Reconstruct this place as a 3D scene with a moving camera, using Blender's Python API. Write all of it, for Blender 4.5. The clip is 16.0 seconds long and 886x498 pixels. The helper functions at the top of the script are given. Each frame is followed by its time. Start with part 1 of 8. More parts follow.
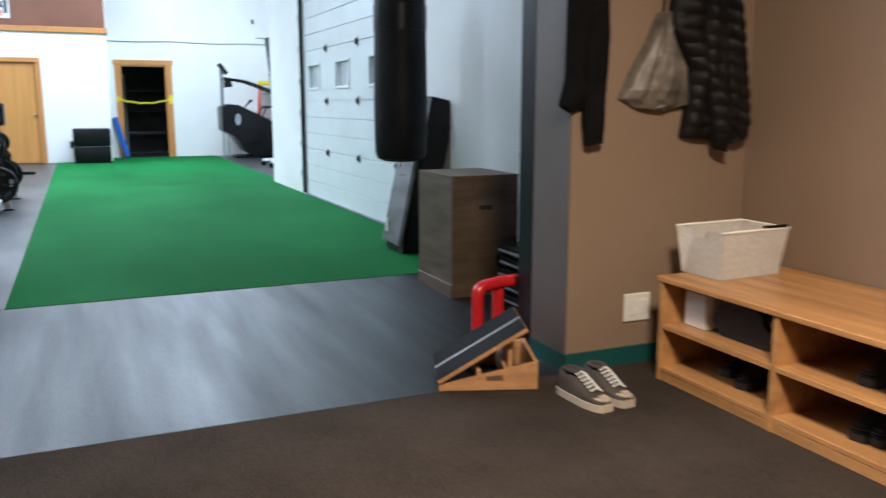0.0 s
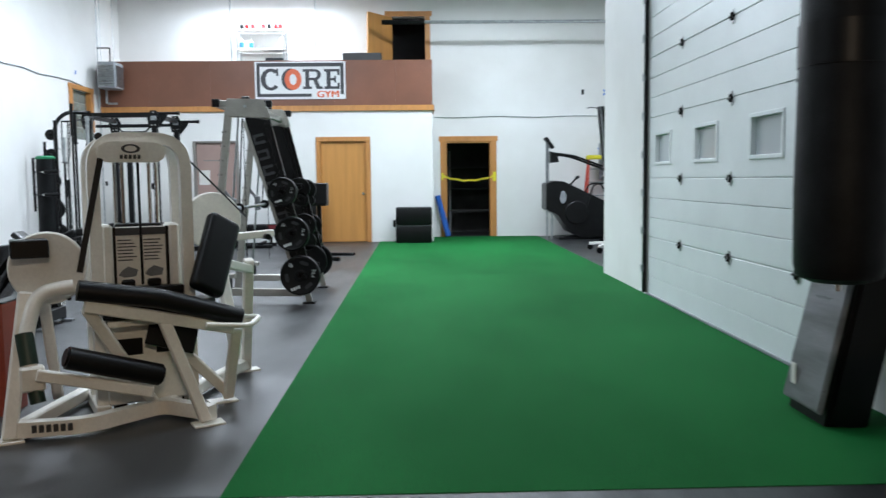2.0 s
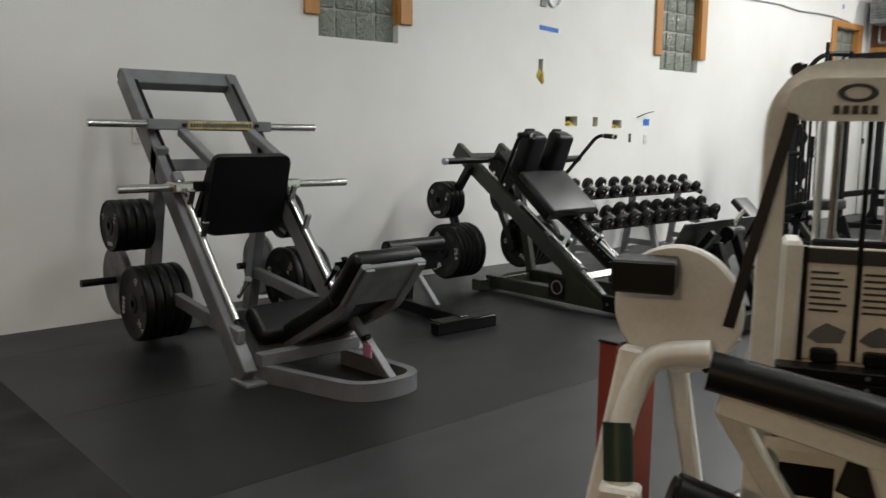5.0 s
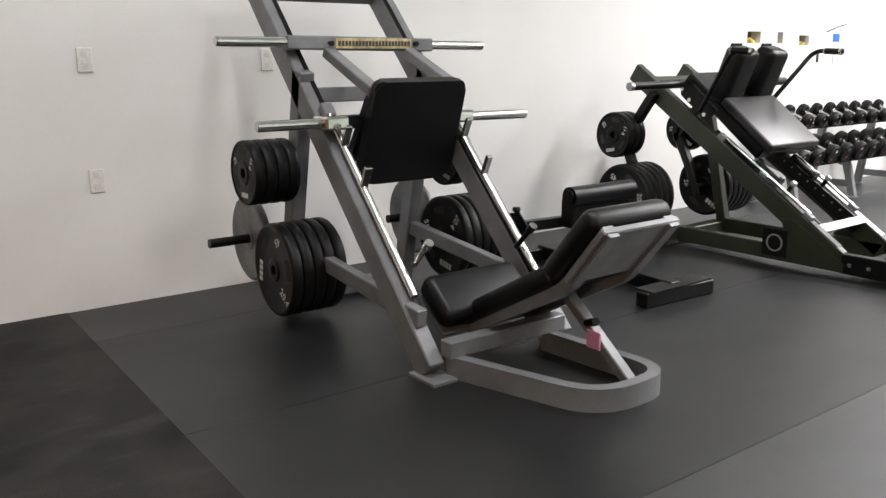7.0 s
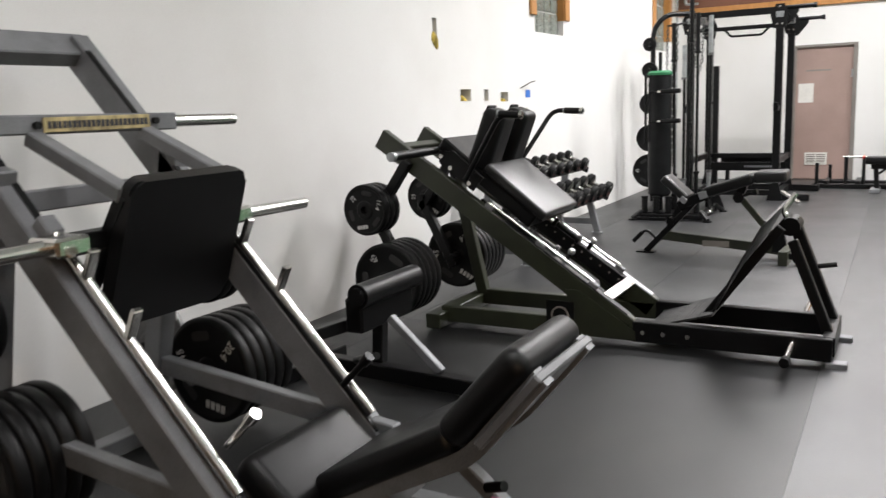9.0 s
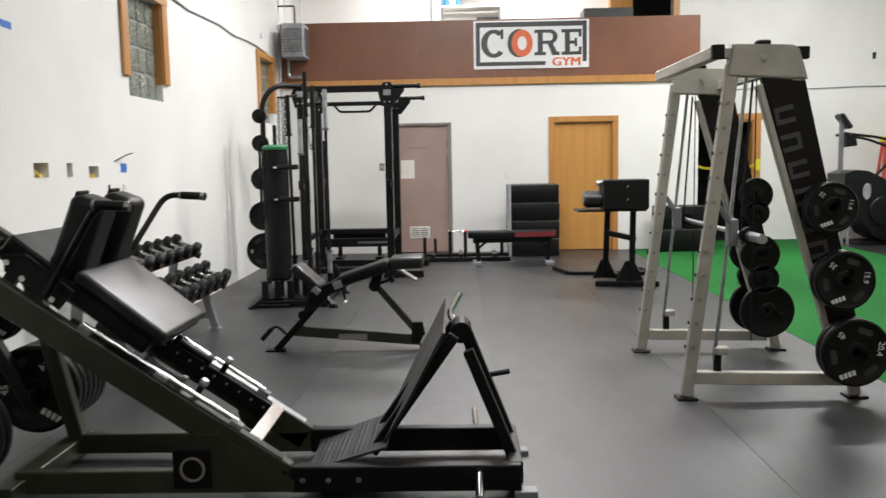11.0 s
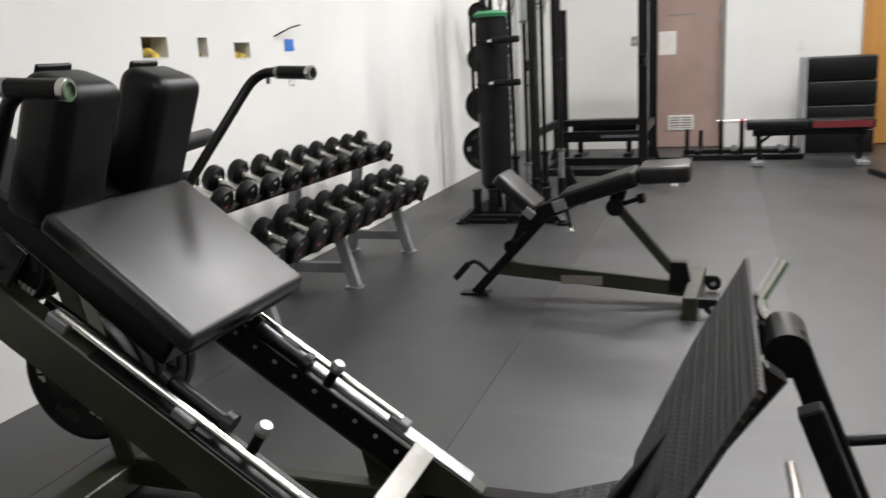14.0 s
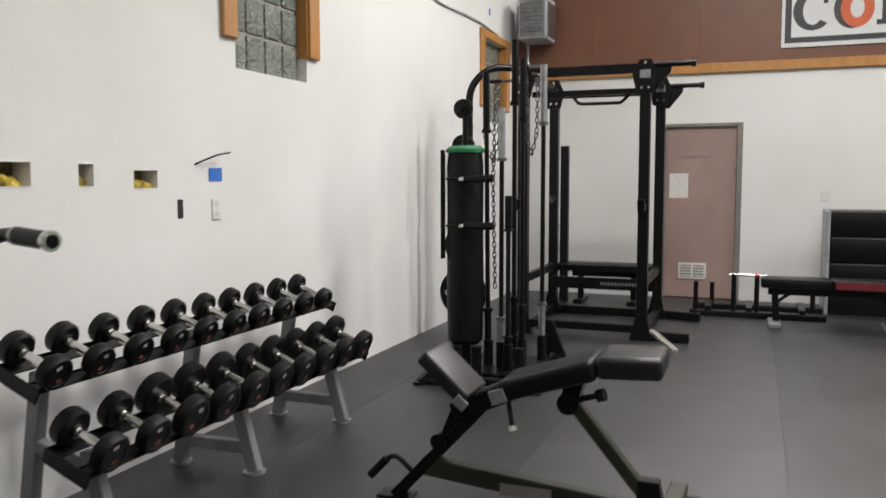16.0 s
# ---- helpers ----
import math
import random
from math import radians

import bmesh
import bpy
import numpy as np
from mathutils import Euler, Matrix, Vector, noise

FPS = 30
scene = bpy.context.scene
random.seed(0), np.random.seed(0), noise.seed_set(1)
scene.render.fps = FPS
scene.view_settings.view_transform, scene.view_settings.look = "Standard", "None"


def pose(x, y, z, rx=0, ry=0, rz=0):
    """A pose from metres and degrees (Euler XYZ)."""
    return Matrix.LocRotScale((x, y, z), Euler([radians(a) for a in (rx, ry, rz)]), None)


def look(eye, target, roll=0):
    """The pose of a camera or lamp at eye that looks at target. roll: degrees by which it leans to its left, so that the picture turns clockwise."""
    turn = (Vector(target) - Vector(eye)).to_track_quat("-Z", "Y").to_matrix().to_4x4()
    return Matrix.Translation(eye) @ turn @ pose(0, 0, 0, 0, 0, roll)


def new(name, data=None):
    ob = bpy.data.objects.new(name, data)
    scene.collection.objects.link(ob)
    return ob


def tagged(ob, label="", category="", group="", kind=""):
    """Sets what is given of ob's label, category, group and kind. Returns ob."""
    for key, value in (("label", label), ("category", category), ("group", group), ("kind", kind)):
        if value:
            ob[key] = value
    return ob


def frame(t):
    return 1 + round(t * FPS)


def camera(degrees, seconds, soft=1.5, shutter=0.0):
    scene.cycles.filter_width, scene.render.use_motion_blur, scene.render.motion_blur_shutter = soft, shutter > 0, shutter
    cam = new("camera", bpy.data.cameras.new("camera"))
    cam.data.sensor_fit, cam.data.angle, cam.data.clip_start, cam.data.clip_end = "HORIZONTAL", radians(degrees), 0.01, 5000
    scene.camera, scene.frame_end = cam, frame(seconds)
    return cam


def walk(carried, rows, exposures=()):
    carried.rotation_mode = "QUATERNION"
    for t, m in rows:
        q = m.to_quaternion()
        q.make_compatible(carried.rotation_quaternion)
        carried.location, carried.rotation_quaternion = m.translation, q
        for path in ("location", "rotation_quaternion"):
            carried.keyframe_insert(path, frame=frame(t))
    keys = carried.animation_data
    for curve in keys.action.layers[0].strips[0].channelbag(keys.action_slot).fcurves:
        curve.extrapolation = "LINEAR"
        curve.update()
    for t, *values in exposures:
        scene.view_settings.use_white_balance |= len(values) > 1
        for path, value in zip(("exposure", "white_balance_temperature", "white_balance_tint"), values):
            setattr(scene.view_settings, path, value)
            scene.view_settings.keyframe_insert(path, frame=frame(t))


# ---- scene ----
cam = camera(56.8, 16.0, soft=1.35, shutter=0.35)
PATH = [
    (0, (0.484, -0.185, 1.204), (1.275, 1.619, 0.855), -0.0),
    (0.5, (0.635, 0.38, 1.209), (1.174, 2.269, 0.837), 0.7),
    (1, (0.711, 0.908, 1.185), (1.124, 2.827, 0.8), 0.7),
    (1.5, (0.735, 1.41, 1.228), (1.034, 3.376, 1.012), -0.2),
    (2, (0.807, 1.994, 1.255), (0.863, 3.986, 1.085), -0.6),
    (2.5, (0.763, 2.481, 1.287), (0.696, 4.473, 1.129), -2.0),
    (3, (0.744, 2.972, 1.354), (0.449, 4.947, 1.242), -2.2),
    (3.5, (0.702, 3.322, 1.409), (0.135, 5.237, 1.318), 0.1),
    (4, (0.549, 3.68, 1.404), (-0.464, 5.399, 1.259), 0.4),
    (4.5, (0.4, 4.003, 1.366), (-0.946, 5.467, 1.154), 1.4),
    (5, (0.183, 4.158, 1.326), (-1.294, 5.476, 1.039), 0.6),
    (7.5, (-1.352, 4.452, 1.233), (-2.928, 5.595, 0.776), -0.9),
    (8, (-1.645, 4.508, 1.247), (-3.04, 5.883, 0.843), -1.1),
    (8.5, (-1.967, 4.488, 1.318), (-3.082, 6.107, 0.948), -1.2),
    (9, (-2.18, 4.617, 1.353), (-3.143, 6.336, 1.009), -2.2),
    (9.5, (-2.351, 4.876, 1.455), (-3.118, 6.692, 1.116), -2.4),
    (10, (-2.513, 5.063, 1.458), (-3.0, 6.979, 1.149), -1.9),
    (12.5, (-2.704, 6.483, 1.407), (-2.517, 8.471, 1.293), -0.7),
    (13, (-2.698, 6.831, 1.395), (-2.662, 8.826, 1.253), -1.3),
    (13.5, (-2.737, 7.192, 1.341), (-3.035, 9.144, 1.026), -2.3),
    (14, (-2.816, 7.502, 1.309), (-3.454, 9.342, 0.855), -3.2),
    (14.5, (-2.837, 7.787, 1.295), (-3.645, 9.549, 0.801), -3.1),
    (15, (-2.877, 8.061, 1.302), (-3.674, 9.834, 0.831), -2.9),
    (15.5, (-2.799, 8.309, 1.358), (-3.536, 10.142, 1.047), -1.6),
    (16, (-2.651, 8.512, 1.412), (-3.358, 10.376, 1.243), -0.1),
]
EXPOSURES = [(0.0, 0.5, 5300, 8), (1.0, 0.38, 5100, 8), (1.5, 0.55, 5350, 6), (2.0, 0.05, 5750, 8), (3.0, -0.1, 6250, 11), (3.5, -0.25, 6300, 9), (4.0, -0.5, 6500, 10), (4.5, -0.45, 6600, 10), (5.0, -0.15, 6750, 10),
             (7.5, 0.85, 6750, 16), (8.0, 0.9, 6750, 15), (8.5, 0.65, 6750, 15), (10.0, 0.1, 6850, 14), (12.5, -0.12, 6750, 13), (13.5, -0.2, 6700, 13), (14.0, 0.05, 6800, 14), (14.5, 0.2, 6800, 14), (15.0, 0.35, 6850, 14), (15.5, 0.1, 6900, 14), (16.0, -0.33, 6950, 15)]
walk(cam, [(t, look(eye, target, roll)) for t, eye, target, roll in PATH], EXPOSURES)

# world: night outside, only a trace of sky light
world = bpy.data.worlds.new("night")
scene.world = world
world.use_nodes = True
world.node_tree.nodes["Background"].inputs[0].default_value = (0.35, 0.45, 0.7, 1)
world.node_tree.nodes["Background"].inputs[1].default_value = 0.02


def area_lamp(name, x, y, z, sx, sy, watts, colour, aim=(0, 0, -1)):
    d = bpy.data.lights.new(name, "AREA")
    d.shape, d.size, d.size_y, d.energy, d.color = "RECTANGLE", sx, sy, watts, colour
    ob = new(name, d)
    ob.matrix_world = look((x, y, z), (x + aim[0], y + aim[1] + 1e-4, z + aim[2]))
    return ob


COOL = (0.95, 0.98, 1.0)
WARM = (1.0, 0.74, 0.48)
# the last three strips are unseen, added to brighten the middle and near hall
STRIPS = [(-2.3, 18.75, 150), (-2.3, 14.6, 290), (2.2, 16.4, 320), (-1.6, 11.3, 175), (1.4, 7.6, 80), (-2.6, 5.7, 80)]
for sx, sy, watts in STRIPS:
    strip = area_lamp("strip_lamp", sx, sy, 4.93, 2.6, 0.42, watts, COOL)
    if sy == 11.3:
        strip.data.spread = radians(125)      # beam narrowed to favour the floor over the wall
area_lamp("entry_lamp", 1.35, 0.25, 2.68, 0.5, 0.5, 165, WARM)


# ---- materials ----
def material(name, colour, rough=0.6, metal=0.0, vary=0.12, scale=3.0, grain=0.06, grain_scale=60.0, bump=0.1,
             bump_scale=None, stretch=(1, 1, 1), second=None, spec=0.5, rough_vary=0.1, coat=0.0, scuff=0.0, scuff_scale=(4.5, 1.5, 1)):
    """A surface with stains at one scale and grain at another, relief from the grain, and uneven gloss."""
    m = bpy.data.materials.new(name)
    m.use_nodes = True
    nt = m.node_tree
    n, l = nt.nodes, nt.links
    bsdf = n["Principled BSDF"]
    tc = n.new("ShaderNodeTexCoord")
    mp = n.new("ShaderNodeMapping")
    mp.inputs["Scale"].default_value = stretch
    l.new(tc.outputs["Object"], mp.inputs["Vector"])
    big, fine = n.new("ShaderNodeTexNoise"), n.new("ShaderNodeTexNoise")
    big.inputs["Scale"].default_value, big.inputs["Detail"].default_value = scale, 5
    fine.inputs["Scale"].default_value, fine.inputs["Detail"].default_value = grain_scale, 4
    info = n.new("ShaderNodeObjectInfo")
    shift = n.new("ShaderNodeVectorMath")
    shift.operation = "ADD"
    l.new(mp.outputs["Vector"], shift.inputs[0])
    l.new(info.outputs["Random"], shift.inputs[1])
    l.new(shift.outputs[0], big.inputs["Vector"])
    l.new(mp.outputs["Vector"], fine.inputs["Vector"])
    c = Vector(colour)
    other = Vector(second) if second else c * (1 - 2.2 * vary)
    mix = n.new("ShaderNodeMix")
    mix.data_type = "RGBA"
    mix.inputs["A"].default_value = (*(c * (1 + vary)), 1)
    mix.inputs["B"].default_value = (*other, 1)
    ramp = n.new("ShaderNodeMapRange")
    ramp.inputs["From Min"].default_value, ramp.inputs["From Max"].default_value = 0.35, 0.68
    l.new(big.outputs["Fac"], ramp.inputs["Value"])
    l.new(ramp.outputs["Result"], mix.inputs["Factor"])
    mul = n.new("ShaderNodeMix")
    mul.data_type, mul.blend_type = "RGBA", "MULTIPLY"
    mul.inputs["Factor"].default_value = 1.0
    gr = n.new("ShaderNodeMapRange")
    gr.inputs["From Min"].default_value, gr.inputs["From Max"].default_value = 0.3, 0.7
    gr.inputs["To Min"].default_value, gr.inputs["To Max"].default_value = 1 - 2 * grain, 1 + grain
    l.new(fine.outputs["Fac"], gr.inputs["Value"])
    l.new(mix.outputs["Result"], mul.inputs["A"])
    l.new(gr.outputs["Result"], mul.inputs["B"])
    final = mul.outputs["Result"]
    if scuff:
        for k, turn in enumerate((0.35, -0.9)):
            ms = n.new("ShaderNodeMapping")
            ms.inputs["Rotation"].default_value = (0, 0, turn)
            ms.inputs["Scale"].default_value = scuff_scale
            l.new(tc.outputs["Object"], ms.inputs["Vector"])
            streak = n.new("ShaderNodeTexNoise")
            streak.inputs["Scale"].default_value, streak.inputs["Detail"].default_value = 1.0 + 1.3 * k, 7
            streak.inputs["Distortion"].default_value = 0.7
            l.new(ms.outputs["Vector"], streak.inputs["Vector"])
            sr = n.new("ShaderNodeMapRange")
            sr.inputs["From Min"].default_value, sr.inputs["From Max"].default_value = 0.56, 0.80
            sr.inputs["To Max"].default_value = scuff
            l.new(streak.outputs["Fac"], sr.inputs["Value"])
            sm = n.new("ShaderNodeMix")
            sm.data_type = "RGBA"
            sm.inputs["B"].default_value = (*(c * 2.2 + Vector((0.012, 0.012, 0.012))), 1)
            l.new(final, sm.inputs["A"])
            l.new(sr.outputs["Result"], sm.inputs["Factor"])
            final = sm.outputs["Result"]
    l.new(final, bsdf.inputs["Base Color"])
    rr = n.new("ShaderNodeMapRange")
    rr.inputs["To Min"].default_value, rr.inputs["To Max"].default_value = max(0.03, rough - rough_vary), min(1, rough + rough_vary)
    l.new(big.outputs["Fac"], rr.inputs["Value"])
    l.new(rr.outputs["Result"], bsdf.inputs["Roughness"])
    bsdf.inputs["Metallic"].default_value = metal
    bsdf.inputs["Specular IOR Level"].default_value = spec
    bsdf.inputs["Coat Weight"].default_value = coat
    if bump:
        b = n.new("ShaderNodeBump")
        b.inputs["Strength"].default_value, b.inputs["Distance"].default_value = bump, 0.004
        l.new(fine.outputs["Fac"], b.inputs["Height"])
        l.new(b.outputs["Normal"], bsdf.inputs["Normal"])
    return m


def glowing(name, colour, strength):
    m = bpy.data.materials.new(name)
    m.use_nodes = True
    b = m.node_tree.nodes["Principled BSDF"]
    b.inputs["Base Color"].default_value = (0.8, 0.8, 0.8, 1)
    b.inputs["Emission Color"].default_value = (*colour, 1)
    b.inputs["Emission Strength"].default_value = strength
    return m


WALL = material("white_wall_paint", (0.74, 0.735, 0.72), 0.55, vary=0.025, scale=0.9, grain=0.015, grain_scale=180, bump=0.12, second=(0.69, 0.68, 0.655))
BROWN_WALL = material("brown_wall_paint", (0.235, 0.165, 0.112), 0.6, vary=0.04, scale=1.3, grain=0.03, grain_scale=160, bump=0.15)
CEIL = material("ceiling_paint", (0.72, 0.72, 0.72), 0.8, vary=0.02, scale=1, grain=0.02, bump=0.1)
TEAL = material("teal_vinyl_base", (0.012, 0.075, 0.075), 0.45, vary=0.06, scale=6, bump=0.05)
RUBBER = material("black_rubber_floor", (0.0115, 0.0121, 0.0132), 0.44, vary=0.2, scale=1.6, grain=0.3, grain_scale=240, bump=0.32, second=(0.0072, 0.0076, 0.0084), rough_vary=0.16, spec=0.88, scuff=0.4, stretch=(1, 0.45, 1))
RUBBER_PALER = material("paler_rubber_floor", (0.0130, 0.0138, 0.0152), 0.42, vary=0.2, scale=1.3, grain=0.3, grain_scale=240, bump=0.32, second=(0.0084, 0.009, 0.010), rough_vary=0.14, spec=1.0, scuff=0.5, scuff_scale=(1.0, 7.0, 1))
RUBBER_DARKER = material("darker_black_rubber_floor", (0.0046, 0.0048, 0.0053), 0.44, vary=0.2, scale=1.6, grain=0.3, grain_scale=240, bump=0.32, second=(0.0033, 0.0035, 0.0038), rough_vary=0.14, spec=0.62, scuff=0.2, stretch=(1, 0.45, 1))
RUBBER_ENTRY = material("polished_rubber_floor", (0.0080, 0.0085, 0.0096), 0.40, vary=0.25, scale=1.1, grain=0.4, grain_scale=34, bump=0.4, second=(0.005, 0.0055, 0.0064), rough_vary=0.2, spec=0.42, scuff=0.3, scuff_scale=(9.0, 0.8, 1), stretch=(5, 0.5, 1))
RUBBER_OLD = material("worn_rubber_floor", (0.020, 0.0188, 0.0172), 0.66, vary=0.3, scale=2.2, grain=0.25, grain_scale=160, bump=0.3, scuff=0.45, spec=0.22)
CARPET = material("brown_carpet", (0.060, 0.046, 0.036), 0.95, vary=0.12, scale=2.2, grain=0.5, grain_scale=330, bump=0.9, spec=0.1)
TURF = material("green_turf", (0.015, 0.138, 0.030), 0.9, vary=0.09, scale=0.8, grain=0.42, grain_scale=300, bump=0.9, stretch=(1, 0.55, 1), spec=0.1)
OAK = material("orange_oak", (0.47, 0.215, 0.060), 0.4, vary=0.06, scale=2.5, grain=0.045, grain_scale=36, bump=0.06, stretch=(6, 6, 0.5))
OAK_DOOR = material("oak_door_veneer", (0.50, 0.24, 0.062), 0.38, vary=0.05, scale=1.6, grain=0.035, grain_scale=30, bump=0.04, stretch=(7, 7, 0.4))
PINK = material("dusty_pink_door_paint", (0.34, 0.235, 0.205), 0.5, vary=0.05, scale=2, grain=0.02, bump=0.06)
FASCIA = material("brown_balcony_panel", (0.182, 0.072, 0.039), 0.42, vary=0.08, scale=1.1, grain=0.05, grain_scale=60, bump=0.06)
GREY_METAL = material("grey_door_frame", (0.22, 0.20, 0.18), 0.45, vary=0.06, bump=0.04)
GARAGE = material("white_garage_panel", (0.70, 0.73, 0.73), 0.42, vary=0.02, scale=2, grain=0.03, grain_scale=140, bump=0.18)
GALV = material("galvanised_steel", (0.42, 0.44, 0.45), 0.35, metal=0.9, vary=0.12, scale=12, bump=0.05)
BLACK_STEEL = material("black_powder_coat", (0.0042, 0.0042, 0.0046), 0.36, spec=0.24, vary=0.2, scale=6, grain=0.15, grain_scale=300, bump=0.12)
GREY_STEEL = material("grey_powder_coat", (0.185, 0.19, 0.198), 0.44, metal=0.2, spec=0.4, vary=0.12, scale=5, grain=0.1, grain_scale=300, bump=0.12)
CREAM_STEEL = material("cream_enamel", (0.78, 0.75, 0.68), 0.35, vary=0.05, scale=4, grain=0.03, bump=0.05)
SILVER_STEEL = material("silver_beige_enamel", (0.36, 0.345, 0.305), 0.36, metal=0.2, vary=0.07, scale=4, grain=0.04, bump=0.05)
OLIVE_STEEL = material("olive_powder_coat", (0.022, 0.026, 0.014), 0.4, vary=0.16, scale=5, grain=0.1, grain_scale=260, bump=0.12)
VINYL = material("black_vinyl", (0.0042, 0.0042, 0.0046), 0.38, spec=0.25, vary=0.15, scale=6, grain=0.1, grain_scale=260, bump=0.16, rough_vary=0.08)
# base greyed and gloss raised to give these pads a reflected sheen
PAD_VINYL = material("sheen_black_vinyl", (0.010, 0.010, 0.0105), 0.34, vary=0.15, scale=5, grain=0.08, grain_scale=260, bump=0.12, rough_vary=0.06, spec=0.55)
BAG_LEATHER = material("matt_black_leather", (0.005, 0.0053, 0.006), 0.52, vary=0.2, scale=7, grain=0.15, grain_scale=120, bump=0.3, spec=0.2)
GHOST_INK = material("dark_grey_print", (0.045, 0.045, 0.047), 0.5, bump=0)
GREY_VINYL = material("grey_vinyl", (0.30, 0.31, 0.33), 0.4, vary=0.1, scale=4, bump=0.1)
PLATE = material("black_rubber_plate", (0.0042, 0.0042, 0.0045), 0.44, spec=0.2, vary=0.2, scale=8, grain=0.12, grain_scale=200, bump=0.12)
IRON_PLATE = material("grey_iron_plate", (0.17, 0.17, 0.17), 0.42, metal=0.5, vary=0.15, scale=8, bump=0.1)
CHROME = material("polished_steel", (0.70, 0.69, 0.66), 0.18, metal=1.0, vary=0.05, scale=10, grain=0.03, bump=0.02, rough_vary=0.06)
WHITE_INK = material("white_print", (0.62, 0.62, 0.60), 0.5, vary=0.02, bump=0)
BLACK_INK = material("dark_print", (0.035, 0.035, 0.04), 0.5, vary=0.05, bump=0)
ORANGE_INK = material("orange_print", (0.62, 0.115, 0.035), 0.5, vary=0.03, bump=0)
BANNER = material("white_banner_vinyl", (0.72, 0.72, 0.72), 0.45, vary=0.03, scale=2, bump=0.05)
CARDBOARD = material("foam_insulation", (0.55, 0.40, 0.06), 0.9, vary=0.3, scale=14, grain=0.3, grain_scale=50, bump=0.6)
PLY = material("stained_plywood", (0.105, 0.070, 0.040), 0.55, vary=0.2, scale=2.5, grain=0.14, grain_scale=40, bump=0.1, stretch=(1, 1, 5))
PINE = material("pine_wood", (0.47, 0.25, 0.11), 0.5, vary=0.12, scale=3, grain=0.1, grain_scale=40, bump=0.07, stretch=(0.6, 6, 6))
SHELF_WOOD = material("shelf_wood", (0.46, 0.235, 0.085), 0.36, vary=0.12, scale=2.5, grain=0.1, grain_scale=36, bump=0.05, stretch=(6, 0.5, 6))
DARK = material("dark_interior", (0.02, 0.02, 0.02), 0.8, bump=0)
PLASTIC_WHITE = material("white_plastic", (0.72, 0.70, 0.66), 0.4, vary=0.03, bump=0.02)
RED = material("red_enamel", (0.48, 0.012, 0.014), 0.28, vary=0.06, scale=8, bump=0.03)
BLUE_TAPE = material("blue_tape", (0.03, 0.16, 0.55), 0.6, vary=0.06, bump=0.05)
YELLOW = material("yellow_tape", (0.68, 0.60, 0.02), 0.5, vary=0.05, bump=0.05)
BLUE_FOAM = material("blue_foam", (0.02, 0.10, 0.42), 0.8, vary=0.06, bump=0.2)
LAMP_GLOW = glowing("lamp_tube", (0.97, 0.99, 1.0), 9.0)


def glass_block_material():
    m = bpy.data.materials.new("glass_block")
    m.use_nodes = True
    nt = m.node_tree
    n, l = nt.nodes, nt.links
    b = n["Principled BSDF"]
    b.inputs["Base Color"].default_value = (0.30, 0.33, 0.29, 1)
    b.inputs["Roughness"].default_value = 0.08
    b.inputs["Transmission Weight"].default_value = 0.35
    b.inputs["IOR"].default_value = 1.45
    tc, wv, bp = n.new("ShaderNodeTexCoord"), n.new("ShaderNodeTexNoise"), n.new("ShaderNodeBump")
    wv.inputs["Scale"].default_value, wv.inputs["Detail"].default_value, wv.inputs["Distortion"].default_value = 16, 1, 1.5
    bp.inputs["Strength"].default_value, bp.inputs["Distance"].default_value = 1.0, 0.03
    l.new(tc.outputs["Object"], wv.inputs["Vector"])
    l.new(wv.outputs["Fac"], bp.inputs["Height"])
    l.new(bp.outputs["Normal"], b.inputs["Normal"])
    return m


GLASS_BLOCK = glass_block_material()
MORTAR = material("grey_mortar", (0.35, 0.34, 0.31), 0.85, vary=0.08, bump=0.3)


# ---- mesh helpers ----
def finish(name, bm, mat, parent=None, label="", smooth=False):
    me = bpy.data.meshes.new(name)
    bmesh.ops.recalc_face_normals(bm, faces=bm.faces)
    bm.to_mesh(me)
    bm.free()
    if smooth:
        me.polygons.foreach_set("use_smooth", [True] * len(me.polygons))
        me.set_sharp_from_angle(angle=radians(35))
    me.materials.append(mat)
    ob = new(name, me)
    if parent:
        ob.parent = parent
    if label:
        ob["label"] = label
    return ob


def part(name, bm, mat, parent, label=""):
    return finish(name, bm, mat, parent, label, smooth=True)


def thing(name, x, y, z, rz, label, category, group=""):
    ob = new(name)
    ob.matrix_world = pose(x, y, z, 0, 0, rz)
    return tagged(ob, label, category, group)


def structure(name, bm, mat, label="", smooth=False):
    return tagged(finish(name, bm, mat, None, "", smooth), label, "", "", "structure")


def box(x0, x1, y0, y1, z0, z1, bevel=0.0, m=None, bm=None):
    bm = bm or bmesh.new()
    t = Matrix.Translation(((x0 + x1) / 2, (y0 + y1) / 2, (z0 + z1) / 2)) @ Matrix.Diagonal((abs(x1 - x0), abs(y1 - y0), abs(z1 - z0), 1))
    got = bmesh.ops.create_cube(bm, size=1, matrix=(m @ t if m else t))["verts"]
    if bevel:
        edges = list({e for v in got for e in v.link_edges})
        bmesh.ops.bevel(bm, geom=edges, offset=bevel, segments=2 if bevel > 0.012 else 1, affect="EDGES", profile=0.5)
    return bm


def frame_of(p, q, up=(0, 0, 1)):
    """A pose at p whose z axis runs to q and whose y axis leans to up; and the length."""
    p, q = Vector(p), Vector(q)
    d = q - p
    length = d.length
    d.normalize()
    u = Vector(up)
    if abs(d.dot(u)) > 0.98:
        u = Vector((0, 1, 0)) if abs(d.y) < 0.9 else Vector((1, 0, 0))
    xa = u.cross(d).normalized()
    ya = d.cross(xa)
    m = Matrix((xa, ya, d)).transposed().to_4x4()
    m.translation = p
    return m, length


